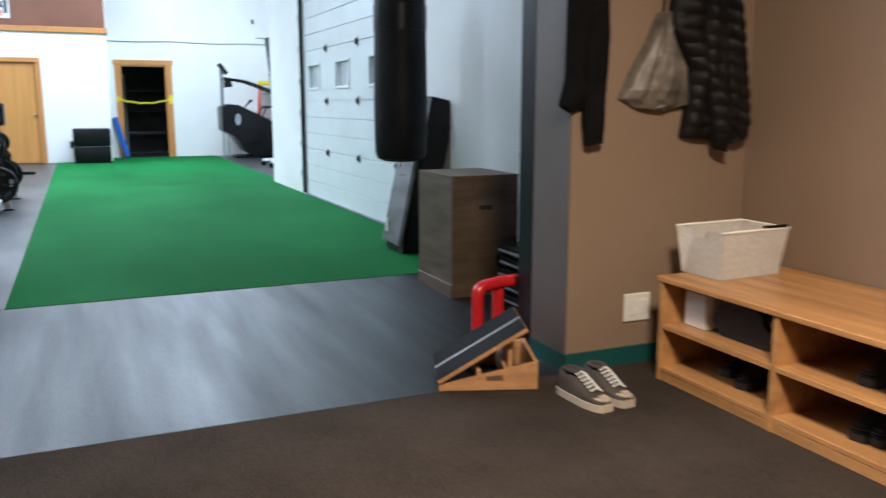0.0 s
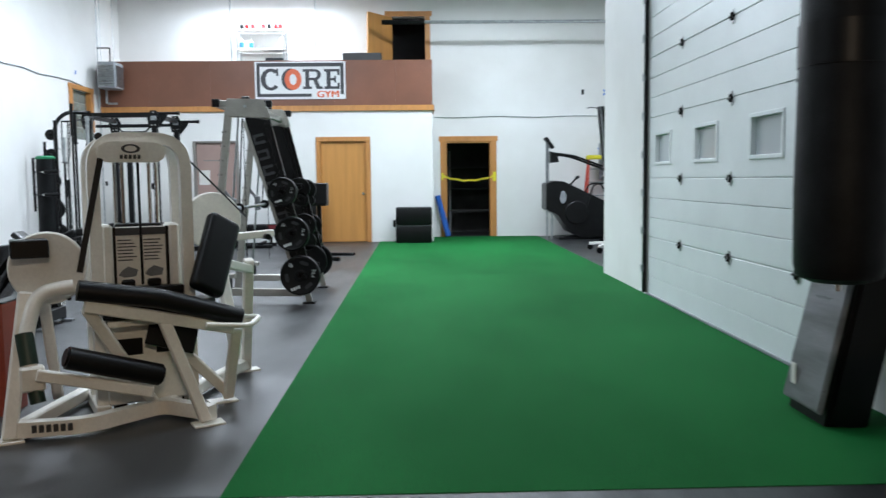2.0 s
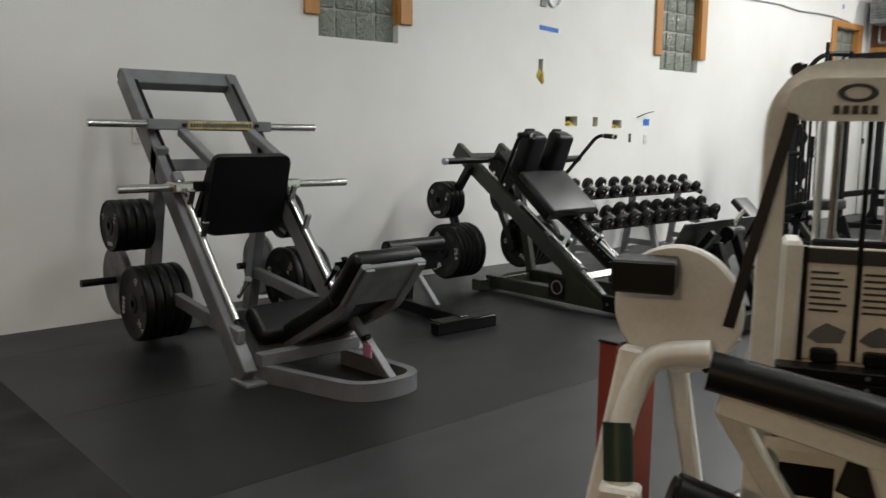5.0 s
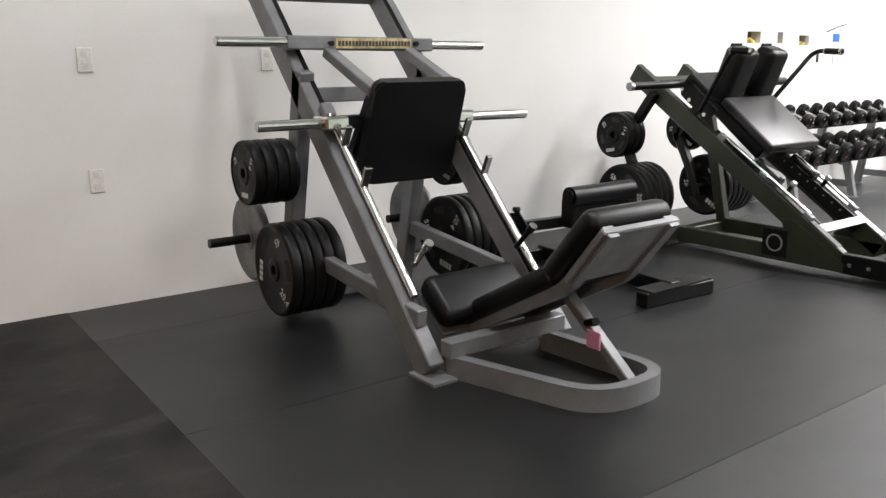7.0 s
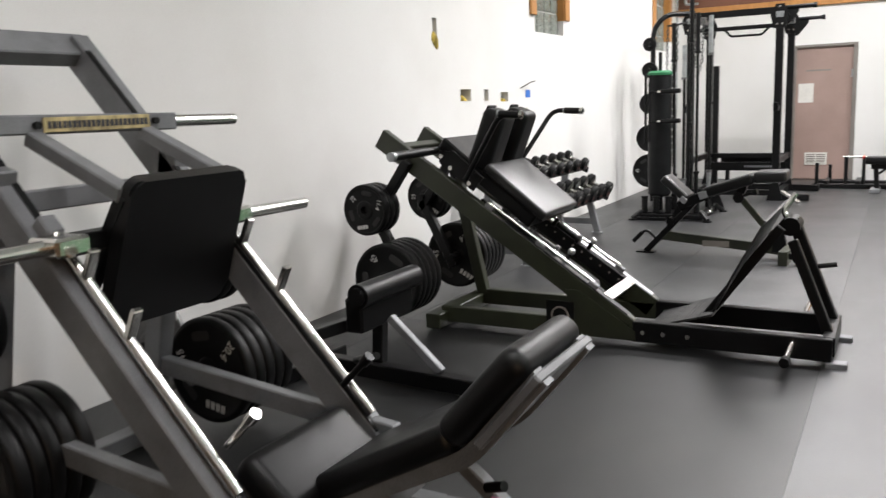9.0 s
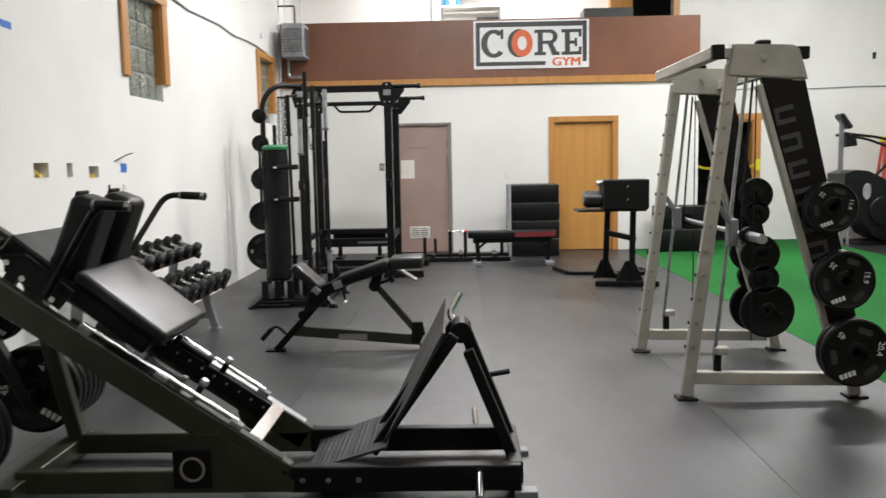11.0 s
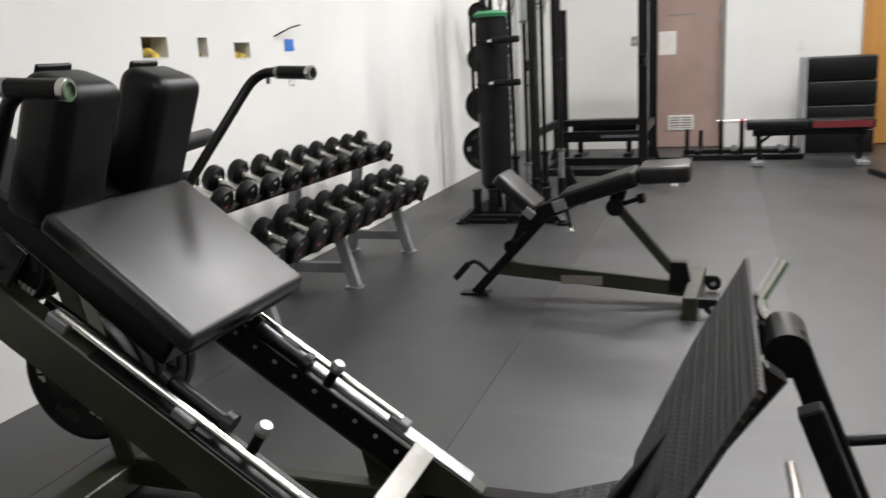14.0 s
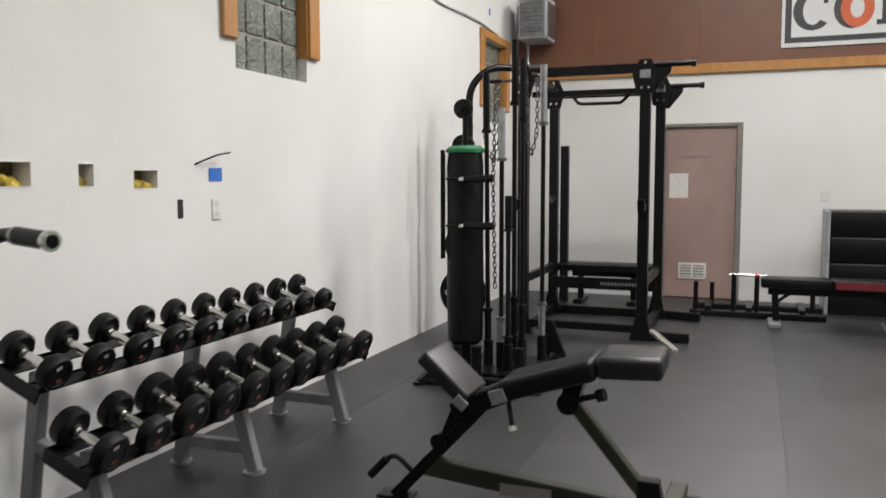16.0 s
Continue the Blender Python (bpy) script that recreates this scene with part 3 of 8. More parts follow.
def hinge(y, z, g, x):
    h = part("hinge", box(x - 0.006, x, y - 0.022, y + 0.022, z - 0.055, z + 0.055, 0.004), GALV, g, "dark steel hinge")
    part("hinge_pin", rod((x - 0.016, y - 0.04, z), (x - 0.016, y + 0.04, z), 0.012, seg=8), BLACK_STEEL, h)
    part("hinge_knuckle", rod((x - 0.012, y, z - 0.03), (x - 0.012, y, z + 0.03), 0.016, seg=8), BLACK_STEEL, h)


for r in range(1, 6):
    for y in (7.15, 8.32, 9.53):
        hinge(y, r * 0.618, g1, RX + 0.008)
tr = part("track", box(RX - 0.045, RX - 0.005, 10.60, 10.64, 0.03, 3.6, 0.004), BLACK_STEEL, g1, "dark steel door track")
for k in range(9):
    part("roller_bracket", box(RX - 0.065, RX - 0.045, 10.585, 10.64, 0.25 + k * 0.4, 0.33 + k * 0.4, 0.004), GALV, g1)
part("track", box(RX - 0.045, RX - 0.005, 6.60, 6.64, 0.03, 3.6, 0.004), BLACK_STEEL, g1)
part("weather_strip", box(RX - 0.004, RX + 0.02, 6.64, 10.60, 0.012, 0.03), GREY_VINYL, g1)

g2 = garage_door("garage_door_2", 5.02, 13.62, 18.70, 8, 0.52, [(16.9, 17.6), (15.3, 16.0)], 1.36, 1.62,
                 "white ribbed garage door of the set-back bay")
part("track", pipe([(4.93, 18.72, 0.02), (4.93, 18.72, 4.39), (0.13, 18.72, 4.39)], 0.035, 0.4, 8), GALV, g2, "galvanised overhead door track")
part("track_end", rod((0.10, 18.72, 4.39), (0.95, 18.72, 4.39), 0.048, seg=8), BLACK_STEEL, g2)
for k in range(1, 8):
    part("strut", box(4.985, 5.015, 13.62, 18.68, k * 0.52 - 0.012, k * 0.52 + 0.014), GALV, g2)
part("head_trim", box(4.94, 5.0, 13.5, 18.85, 4.1, 4.22), OAK, g2)
for y in (18.70, 18.78):
    part("track_bracket", box(4.90, 4.99, y, y + 0.03, 1.0, 4.0), GALV, g2)

# window in the right wall near the entry, with a pale sill
w = tagged(new("window_4"), "narrow dark window with brown blind and pale sill", "window", "", "structure")
part("pane", box(RX + 0.10, RX + 0.106, 3.95, 4.65, 0.9, 2.35), WINDOW_GLASS, w)
for y0, y1, z0, z1 in ((3.95, 3.99, 0.9, 2.35), (4.61, 4.65, 0.9, 2.35), (4.40, 4.44, 0.9, 2.35), (3.99, 4.61, 2.31, 2.35), (3.99, 4.61, 0.9, 0.94)):
    part("sash", box(RX + 0.06, RX + 0.12, y0, y1, z0, z1, 0.004), WALL, w)
part("blind", box(RX + 0.07, RX + 0.085, 4.44, 4.61, 0.94, 2.31), DARK, w, "dark blind")
part("sill", box(RX - 0.06, RX + 0.06, 3.92, 4.70, 0.865, 0.899, 0.006), WALL, w)

# ceiling strip lights; fixtures also drawn for the three added, unseen ones
for sx, sy, watts in STRIPS:
    s = thing("strip_light", sx, sy, 5.2, 0, "white fluorescent strip light, lit", "ceiling lamp", "strip lights")
    part("housing", box(-1.35, 1.35, -0.22, 0.22, -0.10, -0.002, 0.01), CEIL, s)
    for yy in (-0.12, 0.12):
        part("tube", rod((-1.3, yy, -0.125), (1.3, yy, -0.125), 0.02, seg=10), LAMP_GLOW, s)


# ---- things: helpers in world coordinates ----
def wthing(name, x, y, label, category, group=""):
    return thing(name, x, y, 0, 0, label, category, group)


def W(name, bm, mat, parent, label=""):
    """A part given in world coordinates, under a thing whose empty is not turned."""
    root = parent
    while root.parent:
        root = root.parent
    bmesh.ops.translate(bm, vec=-root.matrix_world.translation, verts=bm.verts)
    return part(name, bm, mat, parent, label)


def bolt(p, d, parent, r=0.012, mat=CHROME):
    p, d = Vector(p), Vector(d).normalized()
    return W("bolt", rod(p, p + d * 0.01, r, seg=8), mat, parent)


PLATES = {}


def plate_mesh(r, w, grips):
    """A rubber-coated weight plate along its own x axis, with rim, hub and three hand holes' recesses."""
    key = (r, w, grips)
    if key not in PLATES:
        m = Matrix.Rotation(radians(90), 4, "Y")
        h = w / 2
        face = [(0.026, h * 0.95), (0.050, h), (0.056, h * 0.94), (0.060, h * 0.80), (r * 0.86, h * 0.80), (r * 0.90, h * 0.98), (r * 0.955, h * 0.96), (r * 0.985, h * 0.80), (r, h * 0.5)]
        bm = lathe([(a, -b) for a, b in face] + face[::-1] + [(0.026, -h * 0.95)], m, 40)
        me = bpy.data.meshes.new("plate")
        bmesh.ops.recalc_face_normals(bm, faces=bm.faces)
        bm.to_mesh(me)
        bm.free()
        me.polygons.foreach_set("use_smooth", [True] * len(me.polygons))
        me.set_sharp_from_angle(angle=radians(35))
        me.materials.append(PLATE)
        PLATES[key] = me
    return PLATES[key]


def plate(x, y, z, axis, r, w, text="", face=-1, mat=None, spin=0, group="weight plates"):
    """A plate as a thing: axis 'x' or 'y'; the marks are on the side that face names."""
    me = plate_mesh(r, w, 3)
    label = "black rubber-coated weight plate with pale markings" if text else "plain black weight plate on a peg"
    ob = new("weight_plate", me if mat is None else me.copy())
    if mat is not None:
        ob.data.materials[0] = mat
        label = "bare grey iron weight plate on a peg"
    ob.matrix_world = pose(x, y, z, 0, 0, 0 if axis == "x" else 90)
    tagged(ob, label, "weight plate", group)
    ob["label"] = label
    if text:
        # local x is the axis; with axis y local x points to +y
        side = face
        flat = w / 2 * 0.80
        kilos = {"25": "11.4", "35": "15.9", "45": "20.4"}[text]
        for word, a in ((text, 0), (kilos, 120), ("", 240)):
            ang = radians(a + spin)
            m = Matrix.Translation((side * (flat + 0.0012), math.cos(ang) * r * 0.68, math.sin(ang) * r * 0.68)) @ Matrix.Rotation(radians(90 if side > 0 else -90), 4, "Z") @ Matrix.Rotation(radians(90), 4, "X") @ Matrix.Rotation(ang + radians(90) if side < 0 else -ang - radians(90), 4, "Z")
            if word:
                writing("marking", word, r * 0.25, m, WHITE_INK, ob, 0.001)
            else:
                for i in range(4):      # the maker's word, as plain bars
                    part("print", box(-r * 0.24 + i * r * 0.125, -r * 0.15 + i * r * 0.125, -r * 0.075, r * 0.075, -0.001, 0.001, 0.0, m), WHITE_INK, ob)
        for a in (60, 180, 300):
            ang = radians(a + spin)
            m = Matrix.Translation((side * flat, math.cos(ang) * r * 0.66, math.sin(ang) * r * 0.66)) @ Matrix.Rotation(ang, 4, "X") @ Matrix.Rotation(radians(90), 4, "Y")
            part("grip_recess", slab([(-r * 0.22, -r * 0.09), (r * 0.22, -r * 0.09), (r * 0.22, r * 0.09), (-r * 0.22, r * 0.09)], 0.003, m @ Matrix.Translation((0, 0, -0.0015)), 0.0, None, r * 0.08), DARK, ob)
    return ob


def plates(x, y, z, axis, r, w, n, step, text="", face=-1, spin=0):
    """n plates side by side from the outer one inwards."""
    for k in range(n):
        dx, dy = (step * k, 0) if axis == "x" else (0, step * k)
        plate(x + dx, y + dy, z, axis, r, w, text if k == 0 else "", face, spin=spin)


# ---- incline leg press ----
def leg_press():
    lp = wthing("leg_press", -4.2, 6.56, "grey steel incline leg press with black pads, loaded with plates", "leg press")
    yl, yr = 6.17, 6.88
    foot, top = Vector((-3.60, 0, 0.03)), Vector((-5.12, 0, 1.65))
    d = (top - foot).normalized()
    n = Vector((-d.z, 0, d.x)) * -1            # out of the slope, towards the seat
    at = lambda s, y, o=0.0: foot + d * s + n * o + Vector((0, y, 0))
    length = (top - foot).length
    for y in (yl, yr):
        W("rail", beam(at(0, y), at(length, y), 0.075, 0.12, n, 0.006), GREY_STEEL, lp)
        W("foot_plate", box(-3.68, -3.50, y - 0.06, y + 0.06, 0.0, 0.018, 0.003), GREY_STEEL, lp)
        g = y + (0.02 if y == yl else -0.02)
        W("guide_rod", rod(at(0.30, g, 0.085), at(1.28, g, 0.085), 0.017), CHROME, lp, "polished guide rod")
        W("rail_liner", beam(at(0.24, y + (0.026 if y == yl else -0.026), 0.062), at(length - 0.10, y + (0.026 if y == yl else -0.026), 0.062), 0.022, 0.006, n, 0.0), BLACK_STEEL, lp, "black rail liner")
        W("rod_clamp", box(-0.03, 0.03, -0.03, 0.03, -0.035, 0.035, 0.006, frame_of(at(1.30, g, 0.075), at(1.40, g, 0.075), n)[0]), GREY_STEEL, lp)
        for s in (0.86, 1.09):
            W("safety_hook", beam(at(s, g, 0.09), at(s + 0.035, g, 0.185), 0.022, 0.035, (0, 1, 0)), CHROME, lp)
        W("rear_post", beam((-4.612, y, 1.215), (-4.90, y, 0.03), 0.075, 0.09, (1, 0, 0), 0.005), GREY_STEEL, lp)
        W("low_brace", beam((-3.66, y, 0.235), (-4.86, y, 0.36), 0.05, 0.075, (0, 0, 1), 0.005), GREY_STEEL, lp)
        s = -1 if y == yl else 1
        for hx, hz, tip in ((-4.72, 0.745, 0.26), (-4.64, 0.30, 0.18), (-5.04, 0.36, 0.36)):
            W("plate_horn", rod((hx, y, hz), (hx, y + s * tip, hz), 0.024, seg=12), GREY_STEEL if hx > -5 else BLACK_STEEL, lp)
    W("top_bar", beam(at(length - 0.03, yl - 0.037), at(length - 0.03, yr + 0.037), 0.12, 0.075, n, 0.006), GREY_STEEL, lp)
    W("cross_bar", beam((-4.90, yl, 0.05), (-4.90, yr, 0.05), 0.09, 0.07, (0, 0, 1), 0.005), GREY_STEEL, lp)
    W("cross_bar", beam((-4.625, yl, 1.10), (-4.625, yr, 1.10), 0.05, 0.07, (0, 0, 1), 0.005), GREY_STEEL, lp)
    # upper bar with its brass-coloured notice
    bar = W("upper_bar", beam((-4.68, yl - 0.06, 1.345), (-4.68, yr + 0.06, 1.335), 0.075, 0.065, (0, 0, 1), 0.006), GREY_STEEL, lp)
    tag = W("notice", box(-4.642, -4.636, 6.36, 6.80, 1.315, 1.365, 0.002), material("aged_brass_notice", (0.50, 0.40, 0.20), 0.4, metal=0.3, vary=0.2, scale=20), bar, "worn brass-coloured notice strip")
    for k in range(22):
        W("print", box(-4.6365, -4.6335, 6.375 + k * 0.019, 6.388 + k * 0.019, 1.328, 1.352), BLACK_INK, tag)
    for y in (6.335, 6.825):
        W("bolt", rod((-4.644, y, 1.34), (-4.625, y, 1.34), 0.013, seg=10), BLACK_STEEL, bar)
    W("weight_pin", rod((-4.66, yl - 0.06, 1.345), (-4.66, 5.77, 1.347), 0.024, bevel=0.004), CHROME, lp, "polished steel pin")
    W("weight_pin", rod((-4.68, yr + 0.06, 1.335), (-4.69, 7.30, 1.332), 0.024, bevel=0.004), CHROME, lp, "polished steel pin")
    # carriage with the foot pad
    for y in (6.33, 6.79):
        W("carriage_arm", beam((-4.66, y, 1.30), (-4.24, y, 1.12), 0.05, 0.06, (0, 1, 0), 0.005), GREY_STEEL, lp)
        W("carriage_side", beam((-4.24, y, 1.12), (-4.47, y, 0.80), 0.05, 0.05, (0, 1, 0), 0.005), BLACK_STEEL, lp)
    W("carriage_bar", beam((-4.36, yl + 0.04, 0.985), (-4.36, yr - 0.04, 0.985), 0.07, 0.06, (0, 0, 1), 0.005), BLACK_STEEL, lp)
    W("weight_pin", rod((-4.36, yl + 0.06, 0.985), (-4.36, 5.81, 0.985), 0.024, bevel=0.004), CHROME, lp, "polished steel pin")
    W("weight_pin", rod((-4.36, yr - 0.06, 0.98), (-4.36, 7.33, 0.975), 0.024, bevel=0.004), CHROME, lp, "polished steel pin")
    for y in (yl, yr):
        W("carriage_block", box(-4.43, -4.29, y - 0.06, y + 0.06, 0.955, 1.015, 0.01), CHROME, lp)
    m = frame_of((-4.355, 6.56, 0.755), (-4.205, 6.56, 1.165), (1, 0, -0.4))[0]
    W("foot_pad", slab([(-0.262, -0.03), (-0.20, -0.065), (0.20, -0.065), (0.262, -0.03), (0.25, 0.44), (-0.25, 0.44)], 0.055,
                       m @ Matrix.Rotation(radians(90), 4, "X") @ Matrix.Translation((0, 0, -0.025)), 0.010, None, 0.045), VINYL, lp, "square black rubber foot pad")
    # seat, back rest and its strut
    W("seat", cushion((-3.66, 6.53, 0.185), (-3.845, 6.53, 0.335), 0.50, 0.11, (0.6, 0, 0.8), 0.045), VINYL, lp, "glossy black vinyl seat")
    W("seat_pan", beam((-3.70, 6.53, 0.125), (-3.87, 6.53, 0.265), 0.46, 0.012, (0.6, 0, 0.8), 0.003), GREY_STEEL, lp)
    a, b, c = Vector((-3.79, 6.63, 0.15)), Vector((-3.20, 6.63, 0.47)), Vector((-2.985, 6.63, 0.725))
    W("back_rest", cushion(a, b, 0.42, 0.09, (-0.49, 0, 0.87), 0.035), VINYL, lp, "black vinyl back rest")
    W("head_rest", cushion(b + Vector((-0.02, 0, -0.01)), c, 0.43, 0.10, (-0.76, 0, 0.65), 0.045), VINYL, lp, "black vinyl head rest")
    for y in (6.47, 6.79):
        W("back_frame", bar_path([(-3.72, y, 0.125), (-3.15, y, 0.42), (-2.94, y, 0.67)], 0.05, 0.05, 0.05, normal=(0, 1, 0)), GREY_STEEL, lp)
    W("back_plate", beam((-3.12, 6.63, 0.46), (-2.94, 6.63, 0.675), 0.40, 0.03, (-0.76, 0, 0.65), 0.006), GREY_STEEL, lp)
    W("seat_beam", beam((-3.56, yl + 0.04, 0.125), (-3.56, yr - 0.04, 0.125), 0.07, 0.07, (0, 0, 1), 0.005), GREY_STEEL, lp)
    st = W("strut", beam((-3.30, 6.63, 0.335), (-2.985, 6.66, 0.05), 0.042, 0.05, (0, 1, 0), 0.005), GREY_STEEL, lp)
    W("tag", box(-3.165, -3.095, 6.595, 6.606, 0.165, 0.235, 0.003), material("pink_tape", (0.62, 0.26, 0.42), 0.6, bump=0.05), st, "pink tape")
    W("adjust_knob", rod((-3.185, 6.62, 0.25), (-3.12, 6.60, 0.275), 0.016), BLACK_STEEL, st)
    W("floor_hoop", bar_path([(-3.57, yl + 0.07, 0.05), (-2.93, 6.43, 0.05), (-2.93, 6.81, 0.05), (-3.57, yr - 0.12, 0.05)], 0.05, 0.09, 0.16), GREY_STEEL, lp, "curved grey floor hoop")
    for y in (6.245, 6.81):
        peg = W("stop_peg", rod((-3.825, y, 0.415), (-3.73, y, 0.51), 0.012), CHROME if y < 6.5 else BLACK_STEEL, lp)
        W("peg_eye", rod((-3.735, y, 0.505), (-3.708, y, 0.532), 0.019), CHROME if y < 6.5 else BLACK_STEEL, peg)
    plates(-4.72, 5.91, 0.745, "y", 0.155, 0.055, 4, 0.058, "25", -1, 30)
    plates(-4.64, 6.00, 0.275, "y", 0.228, 0.056, 5, 0.058, "45", -1, 110)
    plate(-5.04, 6.04, 0.36, "y", 0.225, 0.04, mat=IRON_PLATE)
    plates(-4.66, 7.02, 0.30, "y", 0.228, 0.056, 5, 0.058, "45", -1, 20)
    plates(-4.66, 7.02, 0.745, "y", 0.155, 0.055, 2, 0.058, "25", -1, 10)
    plate(-5.04, 7.05, 0.36, "y", 0.225, 0.04, mat=IRON_PLATE)


leg_press()


# ---- seated calf stand between the two presses ----
def calf_stand():
    c = wthing("calf_stand", -4.3, 7.9, "low black steel stand with a padded black roll", "exercise machine")
    W("spine", beam((-4.85, 7.92, 0.06), (-3.72, 7.84, 0.06), 0.07, 0.08, (0, 0, 1), 0.005), BLACK_STEEL, c)
    W("foot_bar", beam((-3.73, 7.58, 0.045), (-3.70, 8.09, 0.045), 0.08, 0.08, (0, 0, 1), 0.006), BLACK_STEEL, c)
    W("foot_bar", beam((-4.84, 7.66, 0.045), (-4.82, 8.14, 0.045), 0.08, 0.08, (0, 0, 1), 0.006), BLACK_STEEL, c)
    W("foot_tread", box(-3.79, -3.67, 7.60, 8.08, 0.085, 0.092), RUBBER_OLD, c)
    W("upright", beam((-4.42, 7.92, 0.08), (-4.40, 7.93, 0.50), 0.06, 0.06, (1, 0, 0), 0.005), BLACK_STEEL, c)
    W("pad_block", box(-4.46, -4.36, 7.70, 8.17, 0.30, 0.47, 0.012), BLACK_STEEL, c)
    W("pad", rod((-4.36, 7.66, 0.49), (-4.36, 8.20, 0.49), 0.058, seg=20, bevel=0.015), VINYL, c, "glossy black vinyl roll")
    W("brace", beam((-4.33, 7.90, 0.34), (-4.04, 7.88, 0.10), 0.04, 0.04, (0, 1, 0), 0.004), GREY_STEEL, c)
    W("arm", beam((-4.45, 7.90, 0.33), (-4.62, 7.42, 0.30), 0.06, 0.06, (0, 0, 1), 0.005), BLACK_STEEL, c)
    W("lever_plate", slab([(0, 0), (0.12, 0), (0.16, 0.08), (0.1, 0.16), (0, 0.14)], 0.02, facing(-4.66, 7.45, 0.24, 20), 0.003), BLACK_STEEL, c)
    k = W("knob_stem", rod((-4.58, 7.47, 0.33), (-4.58, 7.47, 0.41), 0.012), BLACK_STEEL, c)
    W("knob", lathe([(0, 0), (0.02, 0.0), (0.026, 0.012), (0.02, 0.026), (0, 0.03)], pose(-4.58, 7.47, 0.40), 14), BLACK_STEEL, k)
    W("handle", rod((-4.35, 7.62, 0.20), (-4.15, 7.50, 0.28), 0.017), BLACK_STEEL, c)


calf_stand()


# ---- hack squat ----
def hack_squat():
    h = wthing("hack_squat", -3.8, 9.25, "black and olive hack squat sled with thick black pads", "hack squat machine")
    yl, yr = 8.95, 9.45
    low, top = Vector((-3.44, 0, 0.10)), Vector((-5.02, 0, 1.17))
    d = (top - low).normalized()
    n = Vector((d.z, 0, -d.x))
    at = lambda s, y, o=0.0: low + d * s + n * o + Vector((0, y, 0))
    length = (top - low).length
    for y in (yl, yr):
        W("rail", beam(at(0, y), at(length, y), 0.055, 0.125, n, 0.005), OLIVE_STEEL, h, "olive steel rail")
        o = 0.02 if y == yl else -0.02
        W("rail_cap", beam(at(0.05, y, 0.064), at(0.95, y, 0.064), 0.05, 0.006, n, 0.0), GALV if y == yr else BLACK_STEEL, h)
        W("guide_rod", rod(at(0.30, y + o * 0.2, 0.088), at(1.08, y + o * 0.2, 0.088), 0.0115), CHROME, h, "polished guide rod")
        for s in (0.30, 0.68, 1.06):
            W("rod_mount", box(-0.02, 0.02, -0.03, 0.02, -0.03, 0.03, 0.004, frame_of(at(s, y, 0.07), at(s + 0.1, y, 0.07), n)[0]), GREY_STEEL, h)
        W("base_rail", beam((-4.62, y, 0.085), (-3.30, y, 0.085), 0.055, 0.10, (0, 0, 1), 0.005), OLIVE_STEEL, h, "olive base rail")
        W("front_rail", beam((-3.42, y, 0.09), (-2.42, y, 0.09), 0.06, 0.115, (0, 0, 1), 0.005), BLACK_STEEL, h)
        W("gusset", slab([(-3.75, 0.04), (-3.40, 0.04), (-3.40, 0.09), (-3.72, 0.30), (-3.80, 0.30)], 0.012, Matrix.Translation((0, y + 0.034 if y == yr else y - 0.022, 0)) @ Matrix.Rotation(radians(90), 4, "X"), 0.002), OLIVE_STEEL, h)
        for x, z in ((-3.36, 0.09), (-3.25, 0.09), (-3.12, 0.09)):
            W("bolt", rod((x, y - 0.036, z), (x, y + 0.036, z), 0.013, seg=8), CHROME, h)
        if y == yr:
            W("rear_post", beam((-4.78, y, 0.98), (-4.58, y, 0.10), 0.06, 0.075, (1, 0, 0), 0.005), OLIVE_STEEL, h)
        W("foot", box(-2.45, -2.35, y - 0.035, y + 0.035, 0.0, 0.03, 0.004), GREY_STEEL, h)
        s = -1 if y == yl else 1
        W("horn_post", beam((-4.80, y + s * 0.05, 1.03), (-5.07, y + s * 0.05, 0.66), 0.06, 0.06, (0, 1, 0), 0.005), BLACK_STEEL, h)
        W("horn_post", beam((-5.07, y + s * 0.05, 0.72), (-4.83, y + s * 0.05, 0.26), 0.06, 0.06, (0, 1, 0), 0.005), BLACK_STEEL, h)
        W("plate_horn", rod((-5.055, y, 0.735), (-5.055, y + s * 0.15, 0.735), 0.024, seg=12), BLACK_STEEL, h)
        W("plate_horn", rod((-4.83, y, 0.33), (-4.83, y + s * 0.30, 0.33), 0.024, seg=12), BLACK_STEEL, h)
    W("rear_foot", beam((-4.62, yl - 0.14, 0.06), (-4.62, yr + 0.14, 0.06), 0.10, 0.09, (0, 0, 1), 0.005), OLIVE_STEEL, h, "olive rear foot")
    W("top_tie", beam(at(length - 0.14, yl), at(length - 0.14, yr), 0.05, 0.08, n, 0.005), OLIVE_STEEL, h)
    W("logo_panel", slab([(0, 0), (0.17, 0), (0.17, 0.17), (0, 0.17)], 0.006, facing(-3.92, yl - 0.030, 0.06), 0.002), BLACK_STEEL, h)
    W("logo_ring", lathe([(0.045, 0), (0.055, 0), (0.055, 0.003), (0.045, 0.003), (0.045, 0)], facing(-3.835, yl - 0.037, 0.145), 24), GREY_METAL, h)
    # catch rails with their adjustment holes, in the middle of the sled
    for y in (yl + 0.055, yr - 0.055):
        c = W("catch_rail", beam(at(0.18, y, 0.02), at(1.15, y, 0.02), 0.022, 0.09, n, 0.003), BLACK_STEEL, h)
        for k in range(12):
            q = at(0.26 + k * 0.07, y, 0.035)
            W("hole", rod(q + Vector((0, -0.0125, 0)), q + Vector((0, 0.0125, 0)), 0.007, seg=8), GREY_METAL, c)
    W("stop_plate", beam(at(0.20, yl + 0.02, 0.06), at(0.20, yr - 0.02, 0.06), 0.065, 0.02, n, 0.003), CHROME, h, "bright steel stop plate")
    for y in (yl + 0.055, yr - 0.055):
        p0 = at(0.52, y, 0.07)
